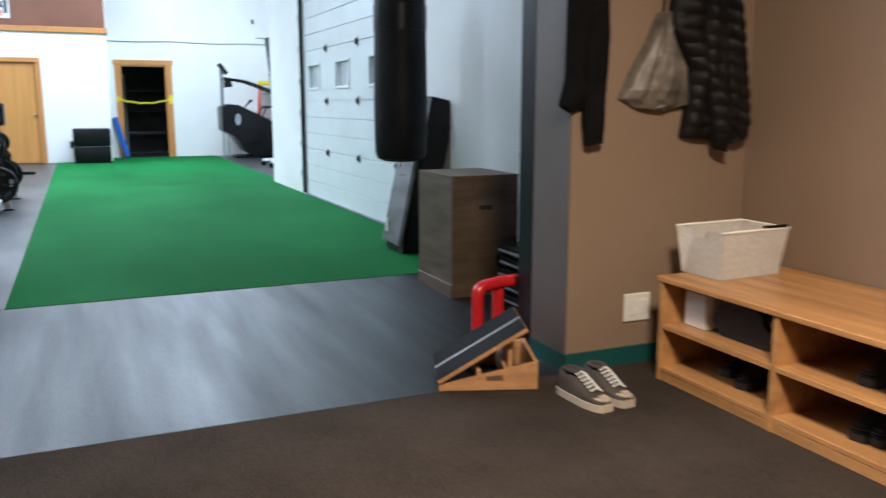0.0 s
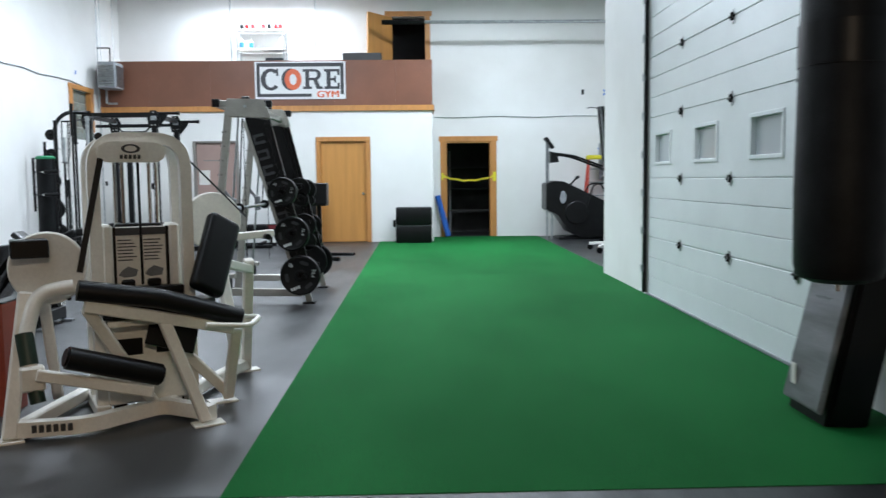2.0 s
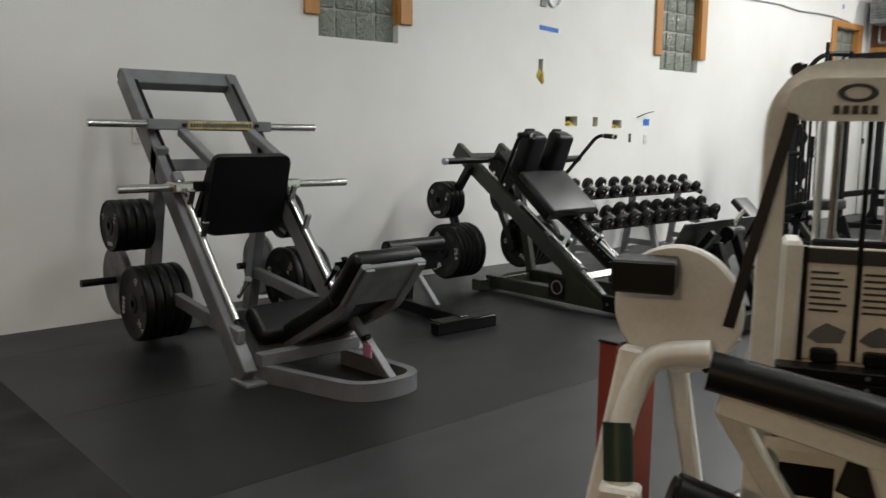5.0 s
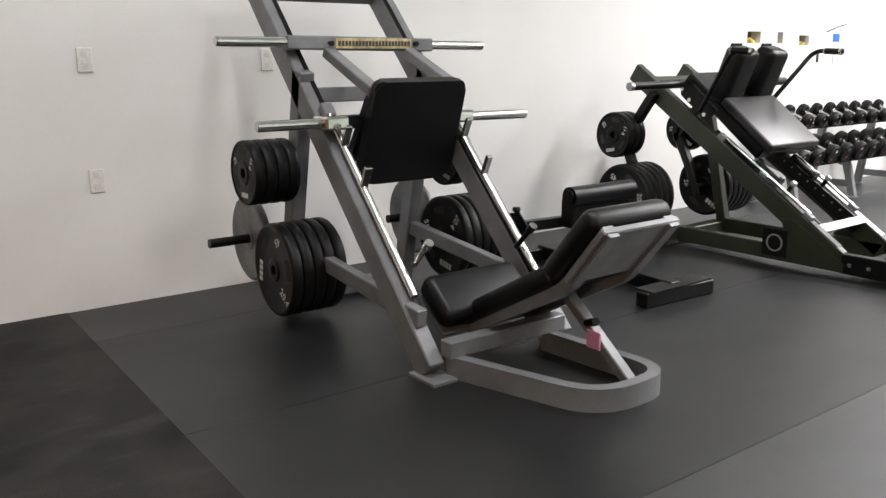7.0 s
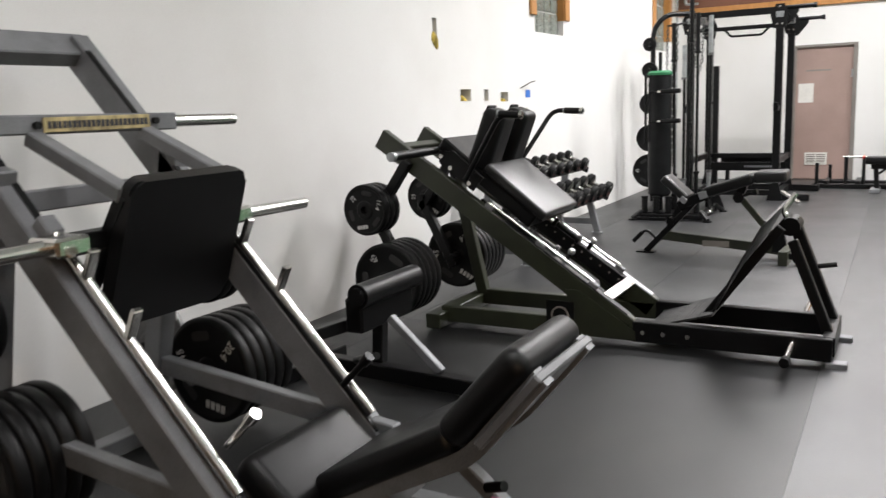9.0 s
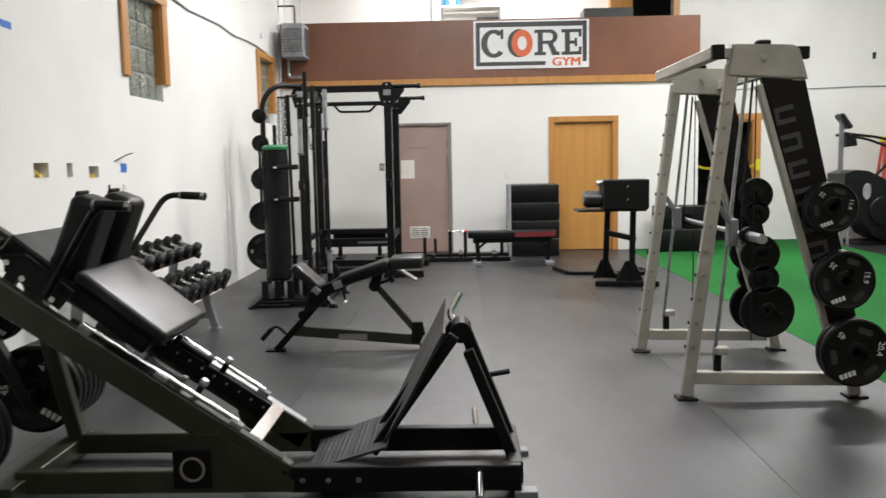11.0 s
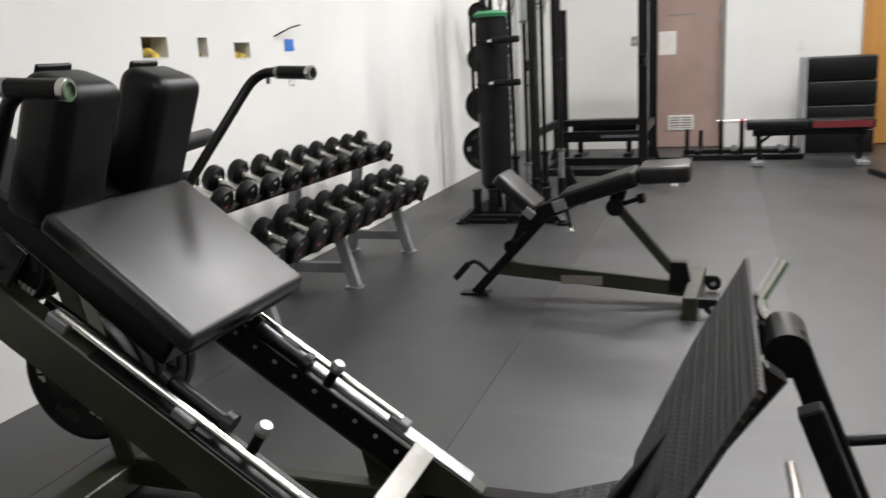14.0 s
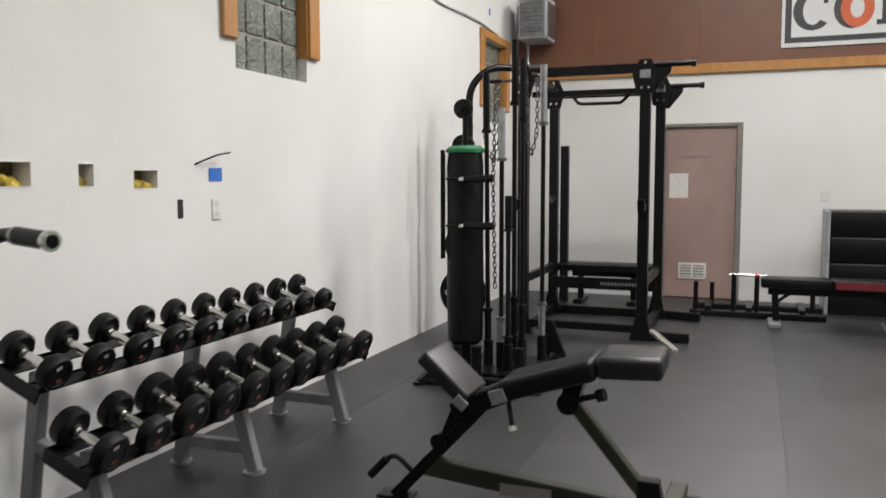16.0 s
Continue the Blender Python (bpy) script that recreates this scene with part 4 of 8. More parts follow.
        p = W("stop_pin", rod(p0, p0 + n * 0.05, 0.014), BLACK_STEEL, h)
        W("stop_knob", lathe([(0, 0), (0.016, 0), (0.022, 0.014), (0.016, 0.03), (0, 0.034)], frame_of(p0 + n * 0.05, p0 + n * 0.1)[0], 14), GALV, p)
        W("stop_bar", rod(at(0.60, y, 0.085), at(0.78, y, 0.085), 0.018), BLACK_STEEL, h)
        for s in (0.60, 0.78):
            W("stop_collar", rod(at(s - 0.012, y, 0.085), at(s + 0.012, y, 0.085), 0.032), BLACK_STEEL, h)
    # carriage: back pad, shoulder pads, handles
    a, b = Vector((-3.95, 9.25, 0.70)), Vector((-4.31, 9.25, 0.985))
    pd = (b - a).normalized()
    pn = Vector((-pd.z, 0, pd.x)) * -1
    W("carriage_frame", beam(a - pn * 0.09 + pd * 0.05, b - pn * 0.09 + pd * 0.35, 0.46, 0.09, pn, 0.01), BLACK_STEEL, h)
    W("back_pad", cushion(a - pn * 0.002, a - pn * 0.002 + pd * 0.47, 0.54, 0.056, pn, 0.018), PAD_VINYL, h, "wide black vinyl back pad with a grey sheen")
    W("pad_board", beam(a - pn * 0.036, a - pn * 0.036 + pd * 0.46, 0.50, 0.014, pn, 0.004), BLACK_STEEL, h)
    for y in (9.10, 9.43):
        base = Vector((-4.36, y, 1.00))
        W("shoulder_pad", cushion(base + Vector((-0.035, 0, -0.03)), base + Vector((0.10, 0, 0.315)), 0.20, 0.15, (1, 0, -0.4), 0.042), VINYL, h, "thick black vinyl shoulder pad")
        W("pad_plate", beam(base + Vector((-0.10, 0, 0.02)), base + Vector((0.042, 0, 0.345)), 0.11, 0.012, (1, 0, -0.4), 0.003), BLACK_STEEL, h)
        W("pad_arm", beam(base + pd * 0.09, at(1.42, y, 0.03), 0.05, 0.05, (0, 1, 0), 0.005), BLACK_STEEL, h)
    W("neck_pad", beam((-4.36, 9.265, 0.98), (-4.44, 9.265, 1.06), 0.14, 0.04, pn, 0.012), VINYL, h)
    W("cross_tube", rod((-4.66, 8.90, 1.085), (-4.66, 9.72, 1.085), 0.024), BLACK_STEEL, h)
    g = W("handle", rod((-4.66, 8.90, 1.085), (-4.65, 8.50, 1.083), 0.026), VINYL, h, "black rubber side grip")
    W("grip_cap", rod((-4.65, 8.50, 1.083), (-4.65, 8.47, 1.083), 0.027), GALV, g)
    for low, elbow, tip in (((-4.40, 9.60, 0.92), (-4.23, 9.86, 1.297), (-4.0, 9.80, 1.286)), ((-4.38, 8.84, 0.92), (-4.11, 8.76, 1.297), (-3.98, 8.77, 1.288))):
        low, elbow, tip = Vector(low), Vector(elbow), Vector(tip)
        W("handle_arm", pipe([low, elbow, tip], 0.0155, 0.07, 12), BLACK_STEEL, h)
        d = (tip - elbow).normalized()
        s0 = tip - d * 0.135
        g = W("handle_grip", rod(s0, tip - d * 0.02, 0.0205), VINYL, h)
        W("grip_cap", rod(tip - d * 0.02, tip, 0.0225, bevel=0.003), CHROME, g)
        W("grip_collar", rod(s0 - d * 0.012, s0, 0.021), GALV, g)
    W("side_roll", rod((-4.37, 9.52, 1.09), (-4.49, 9.93, 1.09), 0.028), VINYL, h)
    W("side_plate", slab([(0.04, 0), (0.26, -0.17), (0.33, -0.09), (0.14, 0.07), (0.04, 0.07)], 0.012, facing(-4.62, yl - 0.045, 1.02), 0.003), BLACK_STEEL, h)
    for x, z in ((-4.50, 0.99), (-4.38, 0.90), (-4.56, 1.06)):
        W("bolt", rod((x, yl - 0.07, z), (x, yl - 0.04, z), 0.014, seg=8), CHROME, h)
    # big textured foot plate and its post
    a, b = Vector((-3.02, 9.24, 0.20)), Vector((-2.745, 9.36, 0.725))
    fp = W("foot_plate", slab([(-0.30, 0.0), (0.30, 0.0), (0.47, 0.30), (0.47, 0.60), (-0.46, 0.60), (-0.46, 0.30)], 0.012,
                              frame_of(a + Vector((0, 0.12, 0)), b, (1, 0, 0))[0] @ Matrix.Rotation(radians(90), 4, "X") @ Matrix.Translation((0, 0, -0.006)), 0.0), TREAD, h, "large black studded foot plate")
    W("toe_plate", slab([(-0.24, 0.0), (0.24, 0.0), (0.26, 0.37), (-0.26, 0.37)], 0.012, frame_of((-3.36, 9.25, 0.10), (-3.02, 9.25, 0.205), (0, 0, 1))[0] @ Matrix.Rotation(radians(90), 4, "X"), 0.0), TREAD, h, "studded black toe plate")
    for y in (9.12, 9.40):
        W("plate_beam", beam((-3.08, y, 0.14), (-2.70, y + 0.06, 0.66), 0.05, 0.06, (0, 1, 0), 0.005), BLACK_STEEL, h)
    post = W("post", beam((-2.665, 9.38, 0.68), (-2.45, 9.38, 0.13), 0.06, 0.07, (0, 1, 0), 0.005), BLACK_STEEL, h)
    W("post_hub", rod((-2.67, 9.30, 0.645), (-2.67, 9.47, 0.645), 0.05), BLACK_STEEL, post)
    W("post", beam((-2.64, 9.14, 0.60), (-2.45, 9.10, 0.13), 0.05, 0.06, (0, 1, 0), 0.005), BLACK_STEEL, h)
    W("post_peg", rod((-2.56, 9.38, 0.42), (-2.44, 9.38, 0.44), 0.014), BLACK_STEEL, post)
    W("lever", pipe([(-2.665, 9.46, 0.62), (-2.73, 9.49, 0.70), (-2.67, 9.525, 0.80)], 0.016, 0.03, 10), CHROME, h, "bright steel adjustment lever")
    W("cross_bar", beam((-2.44, yl, 0.10), (-2.44, yr, 0.10), 0.06, 0.10, (0, 0, 1), 0.005), BLACK_STEEL, h)
    hn = W("side_horn", rod((-2.60, yl, 0.115), (-2.605, 8.64, 0.10), 0.018), CHROME, h, "bright steel band peg")
    W("horn_end", rod((-2.605, 8.66, 0.10), (-2.605, 8.61, 0.10), 0.024), BLACK_STEEL, hn)
    W("side_horn", rod((-2.60, yr, 0.115), (-2.605, 9.86, 0.10), 0.018), CHROME, h)
    plates(-5.055, 8.80, 0.735, "y", 0.16, 0.055, 3, 0.058, "25", -1, 40)
    plates(-4.83, 8.66, 0.33, "y", 0.228, 0.056, 5, 0.058, "45", -1, 60)
    plates(-4.84, 9.57, 0.33, "y", 0.228, 0.056, 6, 0.058, "45", -1, 0)
    plates(-5.055, 9.57, 0.73, "y", 0.16, 0.055, 2, 0.058, "25", -1, 0)


TREAD = material("studded_black_plate", (0.020, 0.020, 0.021), 0.45, vary=0.1, scale=5, grain=0.2, grain_scale=70, bump=0.3)
stud = TREAD.node_tree.nodes.new("ShaderNodeTexVoronoi")
stud.inputs["Scale"].default_value, stud.inputs["Randomness"].default_value = 42.0, 0.0
lift = TREAD.node_tree.nodes.new("ShaderNodeMapRange")
lift.inputs["From Min"].default_value, lift.inputs["From Max"].default_value = 0.55, 0.25
knob = TREAD.node_tree.nodes.new("ShaderNodeBump")
knob.inputs["Strength"].default_value, knob.inputs["Distance"].default_value = 0.9, 0.003
for a, b in ((TREAD.node_tree.nodes["Texture Coordinate"].outputs["Object"], stud.inputs["Vector"]), (stud.outputs["Distance"], lift.inputs["Value"]),
             (lift.outputs["Result"], knob.inputs["Height"]), (knob.outputs["Normal"], TREAD.node_tree.nodes["Principled BSDF"].inputs["Normal"])):
    TREAD.node_tree.links.new(a, b)
hack_squat()


# ---- adjustable bench ----
def adjustable_bench():
    b = wthing("adjustable_bench", -3.5, 11.77, "adjustable black bench on an olive and black steel frame", "weight bench")
    y = 11.77
    W("front_foot", box(-4.19, -4.03, y - 0.05, y + 0.05, 0.0, 0.016, 0.003), BLACK_STEEL, b)
    W("front_leg", beam((-4.11, y, 0.012), (-3.66, y, 0.50), 0.05, 0.075, (0, 1, 0), 0.005), BLACK_STEEL, b)
    W("spine", beam((-3.98, y, 0.165), (-2.96, y, 0.075), 0.06, 0.08, (0, 0, 1), 0.005), OLIVE_STEEL, b, "olive steel spine")
    W("maker_plate", box(-3.62, -3.40, y - 0.034, y - 0.030, 0.085, 0.135), GREY_METAL, b)
    W("rear_bar", beam((-2.945, 11.45, 0.06), (-2.915, 12.06, 0.06), 0.07, 0.12, (0, 0, 1), 0.005), OLIVE_STEEL, b, "olive rear bar")
    for yy in (11.53, 11.97):
        br = W("wheel_bracket", beam((-2.93, yy, 0.075), (-2.85, yy, 0.07), 0.03, 0.05, (0, 0, 1), 0.004), BLACK_STEEL, b)
        wh = W("wheel", rod((-2.84, yy - 0.022, 0.055), (-2.84, yy + 0.022, 0.055), 0.04, seg=20, bevel=0.008), BLACK_STEEL, b)
        W("axle", rod((-2.84, yy - 0.028, 0.055), (-2.84, yy + 0.028, 0.055), 0.014, seg=10), CHROME, wh)
    W("rear_post", beam((-2.98, y, 0.10), (-3.33, y, 0.52), 0.05, 0.06, (0, 1, 0), 0.005), OLIVE_STEEL, b, "olive rear post")
    W("post_foot", slab([(-3.06, 0.06), (-2.94, 0.06), (-2.97, 0.22), (-3.05, 0.22)], 0.07, Matrix.Translation((0, y + 0.035, 0)) @ Matrix.Rotation(radians(90), 4, "X"), 0.004), BLACK_STEEL, b)
    W("pivot", rod((-3.33, y - 0.06, 0.51), (-3.33, y + 0.06, 0.51), 0.045), BLACK_STEEL, b)
    W("hanger", beam((-3.33, y, 0.52), (-3.30, y, 0.62), 0.07, 0.09, (0, 1, 0), 0.004), BLACK_STEEL, b)
    p = W("pop_pin", rod((-3.31, y - 0.03, 0.52), (-3.20, y - 0.06, 0.56), 0.012), BLACK_STEEL, b)
    W("pin_knob", rod((-3.21, y - 0.06, 0.555), (-3.18, y - 0.065, 0.565), 0.026), BLACK_STEEL, p)
    p = W("pop_pin", rod((-3.58, y - 0.05, 0.50), (-3.55, y - 0.09, 0.40), 0.010), BLACK_STEEL, b)
    W("pin_knob", rod((-3.552, y - 0.088, 0.405), (-3.546, y - 0.095, 0.385), 0.022), CHROME, p)
    W("front_pivot", rod((-3.89, y - 0.06, 0.29), (-3.89, y + 0.06, 0.29), 0.035), BLACK_STEEL, b)
    W("seat_arm", beam((-3.86, y, 0.32), (-3.78, y, 0.52), 0.05, 0.06, (0, 1, 0), 0.004), BLACK_STEEL, b)
    W("pad_rail", beam((-3.74, y, 0.47), (-3.30, y, 0.62), 0.06, 0.05, (0, 0, 1), 0.004), BLACK_STEEL, b)
    W("seat", cushion((-3.945, y, 0.675), (-3.745, y, 0.495), 0.25, 0.07, (0.67, 0, 0.74), 0.02), PAD_VINYL, b, "black vinyl seat with a grey sheen")
    W("pad_hull", beam((-3.83, y, 0.42), (-3.54, y, 0.555), 0.10, 0.085, (-0.4, 0, 0.9), 0.008), BLACK_STEEL, b)
    W("backrest", cushion((-3.60, y, 0.548), (-3.212, y, 0.672), 0.28, 0.085, (-0.3, 0, 0.95), 0.022), VINYL, b, "black vinyl back pad")
    W("head_pad", cushion((-3.205, y + 0.01, 0.682), (-2.955, y + 0.01, 0.692), 0.29, 0.09, (0, 0, 1), 0.022), PAD_VINYL, b, "black vinyl head pad")
    W("trim_plate", box(-0.035, 0.035, y - 0.142, y - 0.134, -0.03, 0.03, 0.003, Matrix.Translation((-3.60, 0, 0.535)) @ Matrix.Rotation(radians(-20), 4, "Y")), GREY_STEEL, b, "grey corner trim")
    W("trim_plate", box(-0.03, 0.03, y - 0.13, y - 0.122, -0.025, 0.025, 0.003, Matrix.Translation((-3.765, 0, 0.49)) @ Matrix.Rotation(radians(40), 4, "Y")), GREY_STEEL, b, "grey corner trim")
    W("carry_handle", pipe([(-4.02, y - 0.03, 0.135), (-4.10, y - 0.05, 0.22), (-4.20, y - 0.06, 0.11)], 0.012, 0.05, 10), BLACK_STEEL, b)
    W("handle_grip", rod((-4.13, y - 0.054, 0.19), (-4.21, y - 0.06, 0.105), 0.019), VINYL, b)


adjustable_bench()


# ---- dumbbell rack ----
DULL_RED = material("faded_red_print", (0.30, 0.09, 0.07), 0.5, bump=0)


def dumbbell_rack():
    r = wthing("dumbbell_rack", -5.1, 11.85, "two-tier grey steel dumbbell rack against the wall", "dumbbell rack")
    for y in (10.86, 11.79, 12.69):
        W("front_leg", beam((-4.865, y, 0.012), (-4.97, y, 0.40), 0.05, 0.065, (1, 0, 0), 0.004), GREY_STEEL, r)
        W("rear_leg", beam((-5.30, y, 0.012), (-5.20, y, 0.675), 0.05, 0.065, (1, 0, 0), 0.004), GREY_STEEL, r)
        W("leg_tie", beam((-4.92, y, 0.125), (-5.28, y, 0.125), 0.045, 0.06, (0, 0, 1), 0.004), GREY_STEEL, r)
        W("leg_tie", beam((-4.98, y, 0.31), (-5.24, y, 0.40), 0.045, 0.05, (0, 0, 1), 0.004), GREY_STEEL, r)
        for x in (-4.87, -5.30):
            W("foot", rod((x, y, 0.0), (x, y, 0.014), 0.055, seg=20), GALV, r)
    for x, z in ((-5.155, 0.685), (-4.935, 0.395)):
        m = Matrix.Translation((x, 0, z)) @ Matrix.Rotation(radians(-23), 4, "Y").inverted()
        for o in (-0.075, 0.075):
            t = W("tray_rail", box(o - 0.03, o + 0.03, 10.72, 12.97, -0.012, 0.0, 0.003, m), BLACK_STEEL, r)
            W("tray_lip", box(o - 0.034, o - 0.028, 10.72, 12.97, -0.045, 0.006, 0.0, m), BLACK_STEEL, t)
        W("tray_end", box(-0.11, 0.11, 10.712, 10.722, -0.05, 0.01, 0.002, m), BLACK_STEEL, r)
        W("tray_end", box(-0.11, 0.11, 12.968, 12.978, -0.05, 0.01, 0.002, m), BLACK_STEEL, r)

    def dumbbell(radius, number):
        d = thing("dumbbell", 0, 0, 0, 0, "round black rubber dumbbell with a chrome handle", "dumbbell", "dumbbells on the rack")
        q = Matrix.Rotation(radians(90), 4, "Y")
        w = 0.044 + radius * 0.26
        part("handle", lathe([(0.0, -0.08), (0.016, -0.08), (0.0185, -0.02), (0.0185, 0.02), (0.016, 0.08), (0, 0.08)], q, 14), CHROME, d, "chrome handle")
        for s in (-1, 1):
            head = part("head", lathe([(0, 0), (0.024, 0), (0.028, 0.004), (radius * 0.86, 0.004), (radius, 0.014), (radius, w - 0.012), (radius * 0.9, w), (radius * 0.7, w), (radius * 0.66, w - 0.004), (0, w - 0.004)],
                                      Matrix.Translation((s * 0.065, 0, 0)) @ (q if s > 0 else Matrix.Rotation(radians(-90), 4, "Y")), 26), PLATE, d)
            part("collar", rod((s * 0.052, 0, 0), (s * 0.067, 0, 0), 0.027, seg=16), CHROME, d, "chrome collar")
        for dz in (radius * 0.42, -radius * 0.42):
            m = Matrix.Translation((0.065 + w - 0.003, 0, dz)) @ Matrix.Rotation(radians(90), 4, "Z") @ Matrix.Rotation(radians(90), 4, "X")
            writing("marking", number, radius * 0.36, m, WHITE_INK if dz > 0 else DULL_RED, d, 0.0008)
        return d

    for tier, (x, z, radii, ys) in enumerate((
            (-5.155, 0.685, [0.0675 - 0.0004 * k for k in range(10)], [10.77 + 0.224 * k for k in range(10)]),
            (-4.935, 0.395, [0.076, 0.077] + [0.090 - 0.0004 * k for k in range(8)], [10.80 + 0.225 * k for k in range(10)]))):
        for k, (rad, y) in enumerate(zip(radii, ys)):
            d = dumbbell(rad, str((40 if tier else 30) + 5 * (9 - k) if tier == 0 else 90 - 5 * k) if tier else str(50 - 5 * k if k < 10 else 5))
            tilt = Matrix.Rotation(radians(23), 4, "Y")
            d.matrix_world = Matrix.Translation((x, y + random.uniform(-0.006, 0.006), z)) @ tilt @ Matrix.Translation((0, 0, rad + 0.001)) @ Matrix.Rotation(random.uniform(-0.5, 0.5), 4, "X")


dumbbell_rack()


# ---- power rack ----
def holes(a, b, face, n, parent, r=0.011):
    """A row of bolt holes along the face of an upright, as dark discs set a little proud."""
    a, b, f = Vector(a), Vector(b), Vector(face)
    bm = bmesh.new()
    for k in range(n):
        p = a.lerp(b, (k + 0.5) / n)
        rod(p, p + f * 0.0015, r, seg=8, bm=bm)
    return W("hole_row", bm, GALV, parent)


def power_rack():
    k = wthing("power_rack", -4.07, 16.4, "tall black steel power rack with pull-up bars", "power rack")
    x0, x1, ya, yb, top = -4.62, -3.545, 15.78, 17.0, 2.34
    for x in (x0, x1):
        for y in (ya, yb):
            u = W("upright", beam((x, y, 0.03), (x, y, top), 0.09, 0.09, (0, 1, 0), 0.006), BLACK_STEEL, k)
            W("gusset", slab([(-0.07, 0), (0.07, 0), (0.11, 0.16), (0.05, 0.29), (-0.05, 0.29), (-0.11, 0.16)], 0.012, facing(x, y - 0.045, 2.14), 0.002), BLACK_STEEL, k)
            W("maker_plate", box(x - 0.045, x + 0.045, y - 0.063, y - 0.058, 2.27, 2.34), GALV, k)
            for dx, dz in ((-0.03, 2.19), (0.03, 2.19), (0.0, 2.40)):
                W("bolt", rod((x + dx, y - 0.056, dz), (x + dx, y - 0.066, dz), 0.012, seg=8), CHROME, k)
            W("base_gusset", slab([(-0.10, 0), (0.10, 0), (0.04, 0.24), (-0.04, 0.24)], 0.012, facing(x, y - 0.045, 0.0), 0.002), BLACK_STEEL, k)
        W("side_beam", beam((x, ya, 0.06), (x, yb, 0.06), 0.08, 0.08, (0, 0, 1), 0.005), BLACK_STEEL, k)
        W("side_beam", beam((x, ya, top), (x, yb, top), 0.07, 0.07, (0, 0, 1), 0.005), BLACK_STEEL, k)
        W("safety_arm", beam((x, ya, 0.50), (x, yb, 0.50), 0.05, 0.08, (0, 0, 1), 0.005), BLACK_STEEL, k)
        W("bar_hook", bar_path([(x, ya - 0.06, 1.20), (x, ya - 0.17, 1.14), (x, ya - 0.19, 1.24)], 0.03, 0.06, 0.03, normal=(1, 0, 0)), BLACK_STEEL, k)
    W("top_beam", beam((x0, ya, top + 0.02), (x1, ya, top + 0.02), 0.07, 0.08, (0, 0, 1), 0.005), BLACK_STEEL, k)
    W("pull_up_bar", rod((x0, yb, 2.27), (x1, yb, 2.27), 0.026), BLACK_STEEL, k)
    W("pull_up_bar", beam((x0, ya + 0.3, 2.20), (x1, ya + 0.3, 2.20), 0.05, 0.05, (0, 0, 1), 0.004), BLACK_STEEL, k)
    W("neutral_grip", pipe([(-4.25, ya + 0.3, 2.18), (-4.18, ya + 0.3, 2.10), (-3.80, ya + 0.3, 2.10), (-3.72, ya + 0.3, 2.18)], 0.015, 0.03, 8), BLACK_STEEL, k)
    for y, z in ((ya, 2.385), (yb, 2.33)):
        b = W("end_bar", rod((x1, y, z), (x1 + 0.38, y, z), 0.024), BLACK_STEEL, k)
        W("end_knob", rod((x1 + 0.37, y, z), (x1 + 0.41, y, z), 0.032), BLACK_STEEL, b)
        W("bar_brace", slab([(0, 0), (0.05, 0), (0.18, 0.16), (0.18, 0.20), (0, 0.20)], 0.012, facing(x1 + 0.03, y, z - 0.22), 0.002), BLACK_STEEL, k)
    W("rear_beam", beam((x0, yb, 0.05), (x1, yb, 0.05), 0.08, 0.08, (0, 0, 1), 0.005), BLACK_STEEL, k)
    W("low_beam", beam((x0 + 0.02, ya, 0.10), (x1, ya, 0.10), 0.06, 0.07, (0, 0, 1), 0.005), BLACK_STEEL, k)
    W("rear_foot", beam((x1, yb, 0.05), (-3.12, yb - 0.1, 0.05), 0.07, 0.08, (0, 0, 1), 0.005), BLACK_STEEL, k)
    W("rear_foot", beam((x1, ya, 0.05), (-3.14, ya - 0.02, 0.05), 0.07, 0.08, (0, 0, 1), 0.005), BLACK_STEEL, k)
    cross = W("name_beam", beam((x0, yb - 0.1, 0.345), (x1, yb - 0.1, 0.345), 0.03, 0.12, (0, 0, 1), 0.005), BLACK_STEEL, k)
    for j in range(14):
        W("print", box(-4.10 + j * 0.035, -4.075 + j * 0.035, yb - 0.1175, yb - 0.1155, 0.33, 0.36), GREY_STEEL, cross)
    W("cross_beam", beam((x0, yb, 0.49), (x1, yb, 0.49), 0.05, 0.07, (0, 0, 1), 0.005), BLACK_STEEL, k)
    # storage upright with its arched top
    W("arch_tube", pipe([(x0, ya - 0.05, 2.40), (-4.88, ya - 0.25, 2.40), (-5.02, ya - 0.36, 2.22), (-5.02, ya - 0.36, 0.0)], 0.032, 0.2, 12), BLACK_STEEL, k)
    for z in (2.02, 1.70, 1.28, 0.84, 0.42):
        W("plate_peg", rod((-5.02, ya - 0.36, z), (-5.02, ya - 0.62, z), 0.024), BLACK_STEEL, k)
    W("spotter_knob", rod((-4.35, ya - 0.05, 1.22), (-4.30, ya - 0.20, 1.26), 0.02), BLACK_STEEL, k)
    W("foot_lever", beam((-3.42, 15.40, 0.16), (-3.20, 15.18, 0.05), 0.05, 0.03, (0, 0, 1), 0.004), CHROME, k, "bright steel landmine sleeve")
    for z, r in ((2.02, 0.085), (1.70, 0.10), (1.28, 0.13), (0.84, 0.17), (0.42, 0.215)):
        plate(-5.02, ya - 0.52, z, "y", r, 0.05, "45" if r > 0.2 else "", -1)


power_rack()


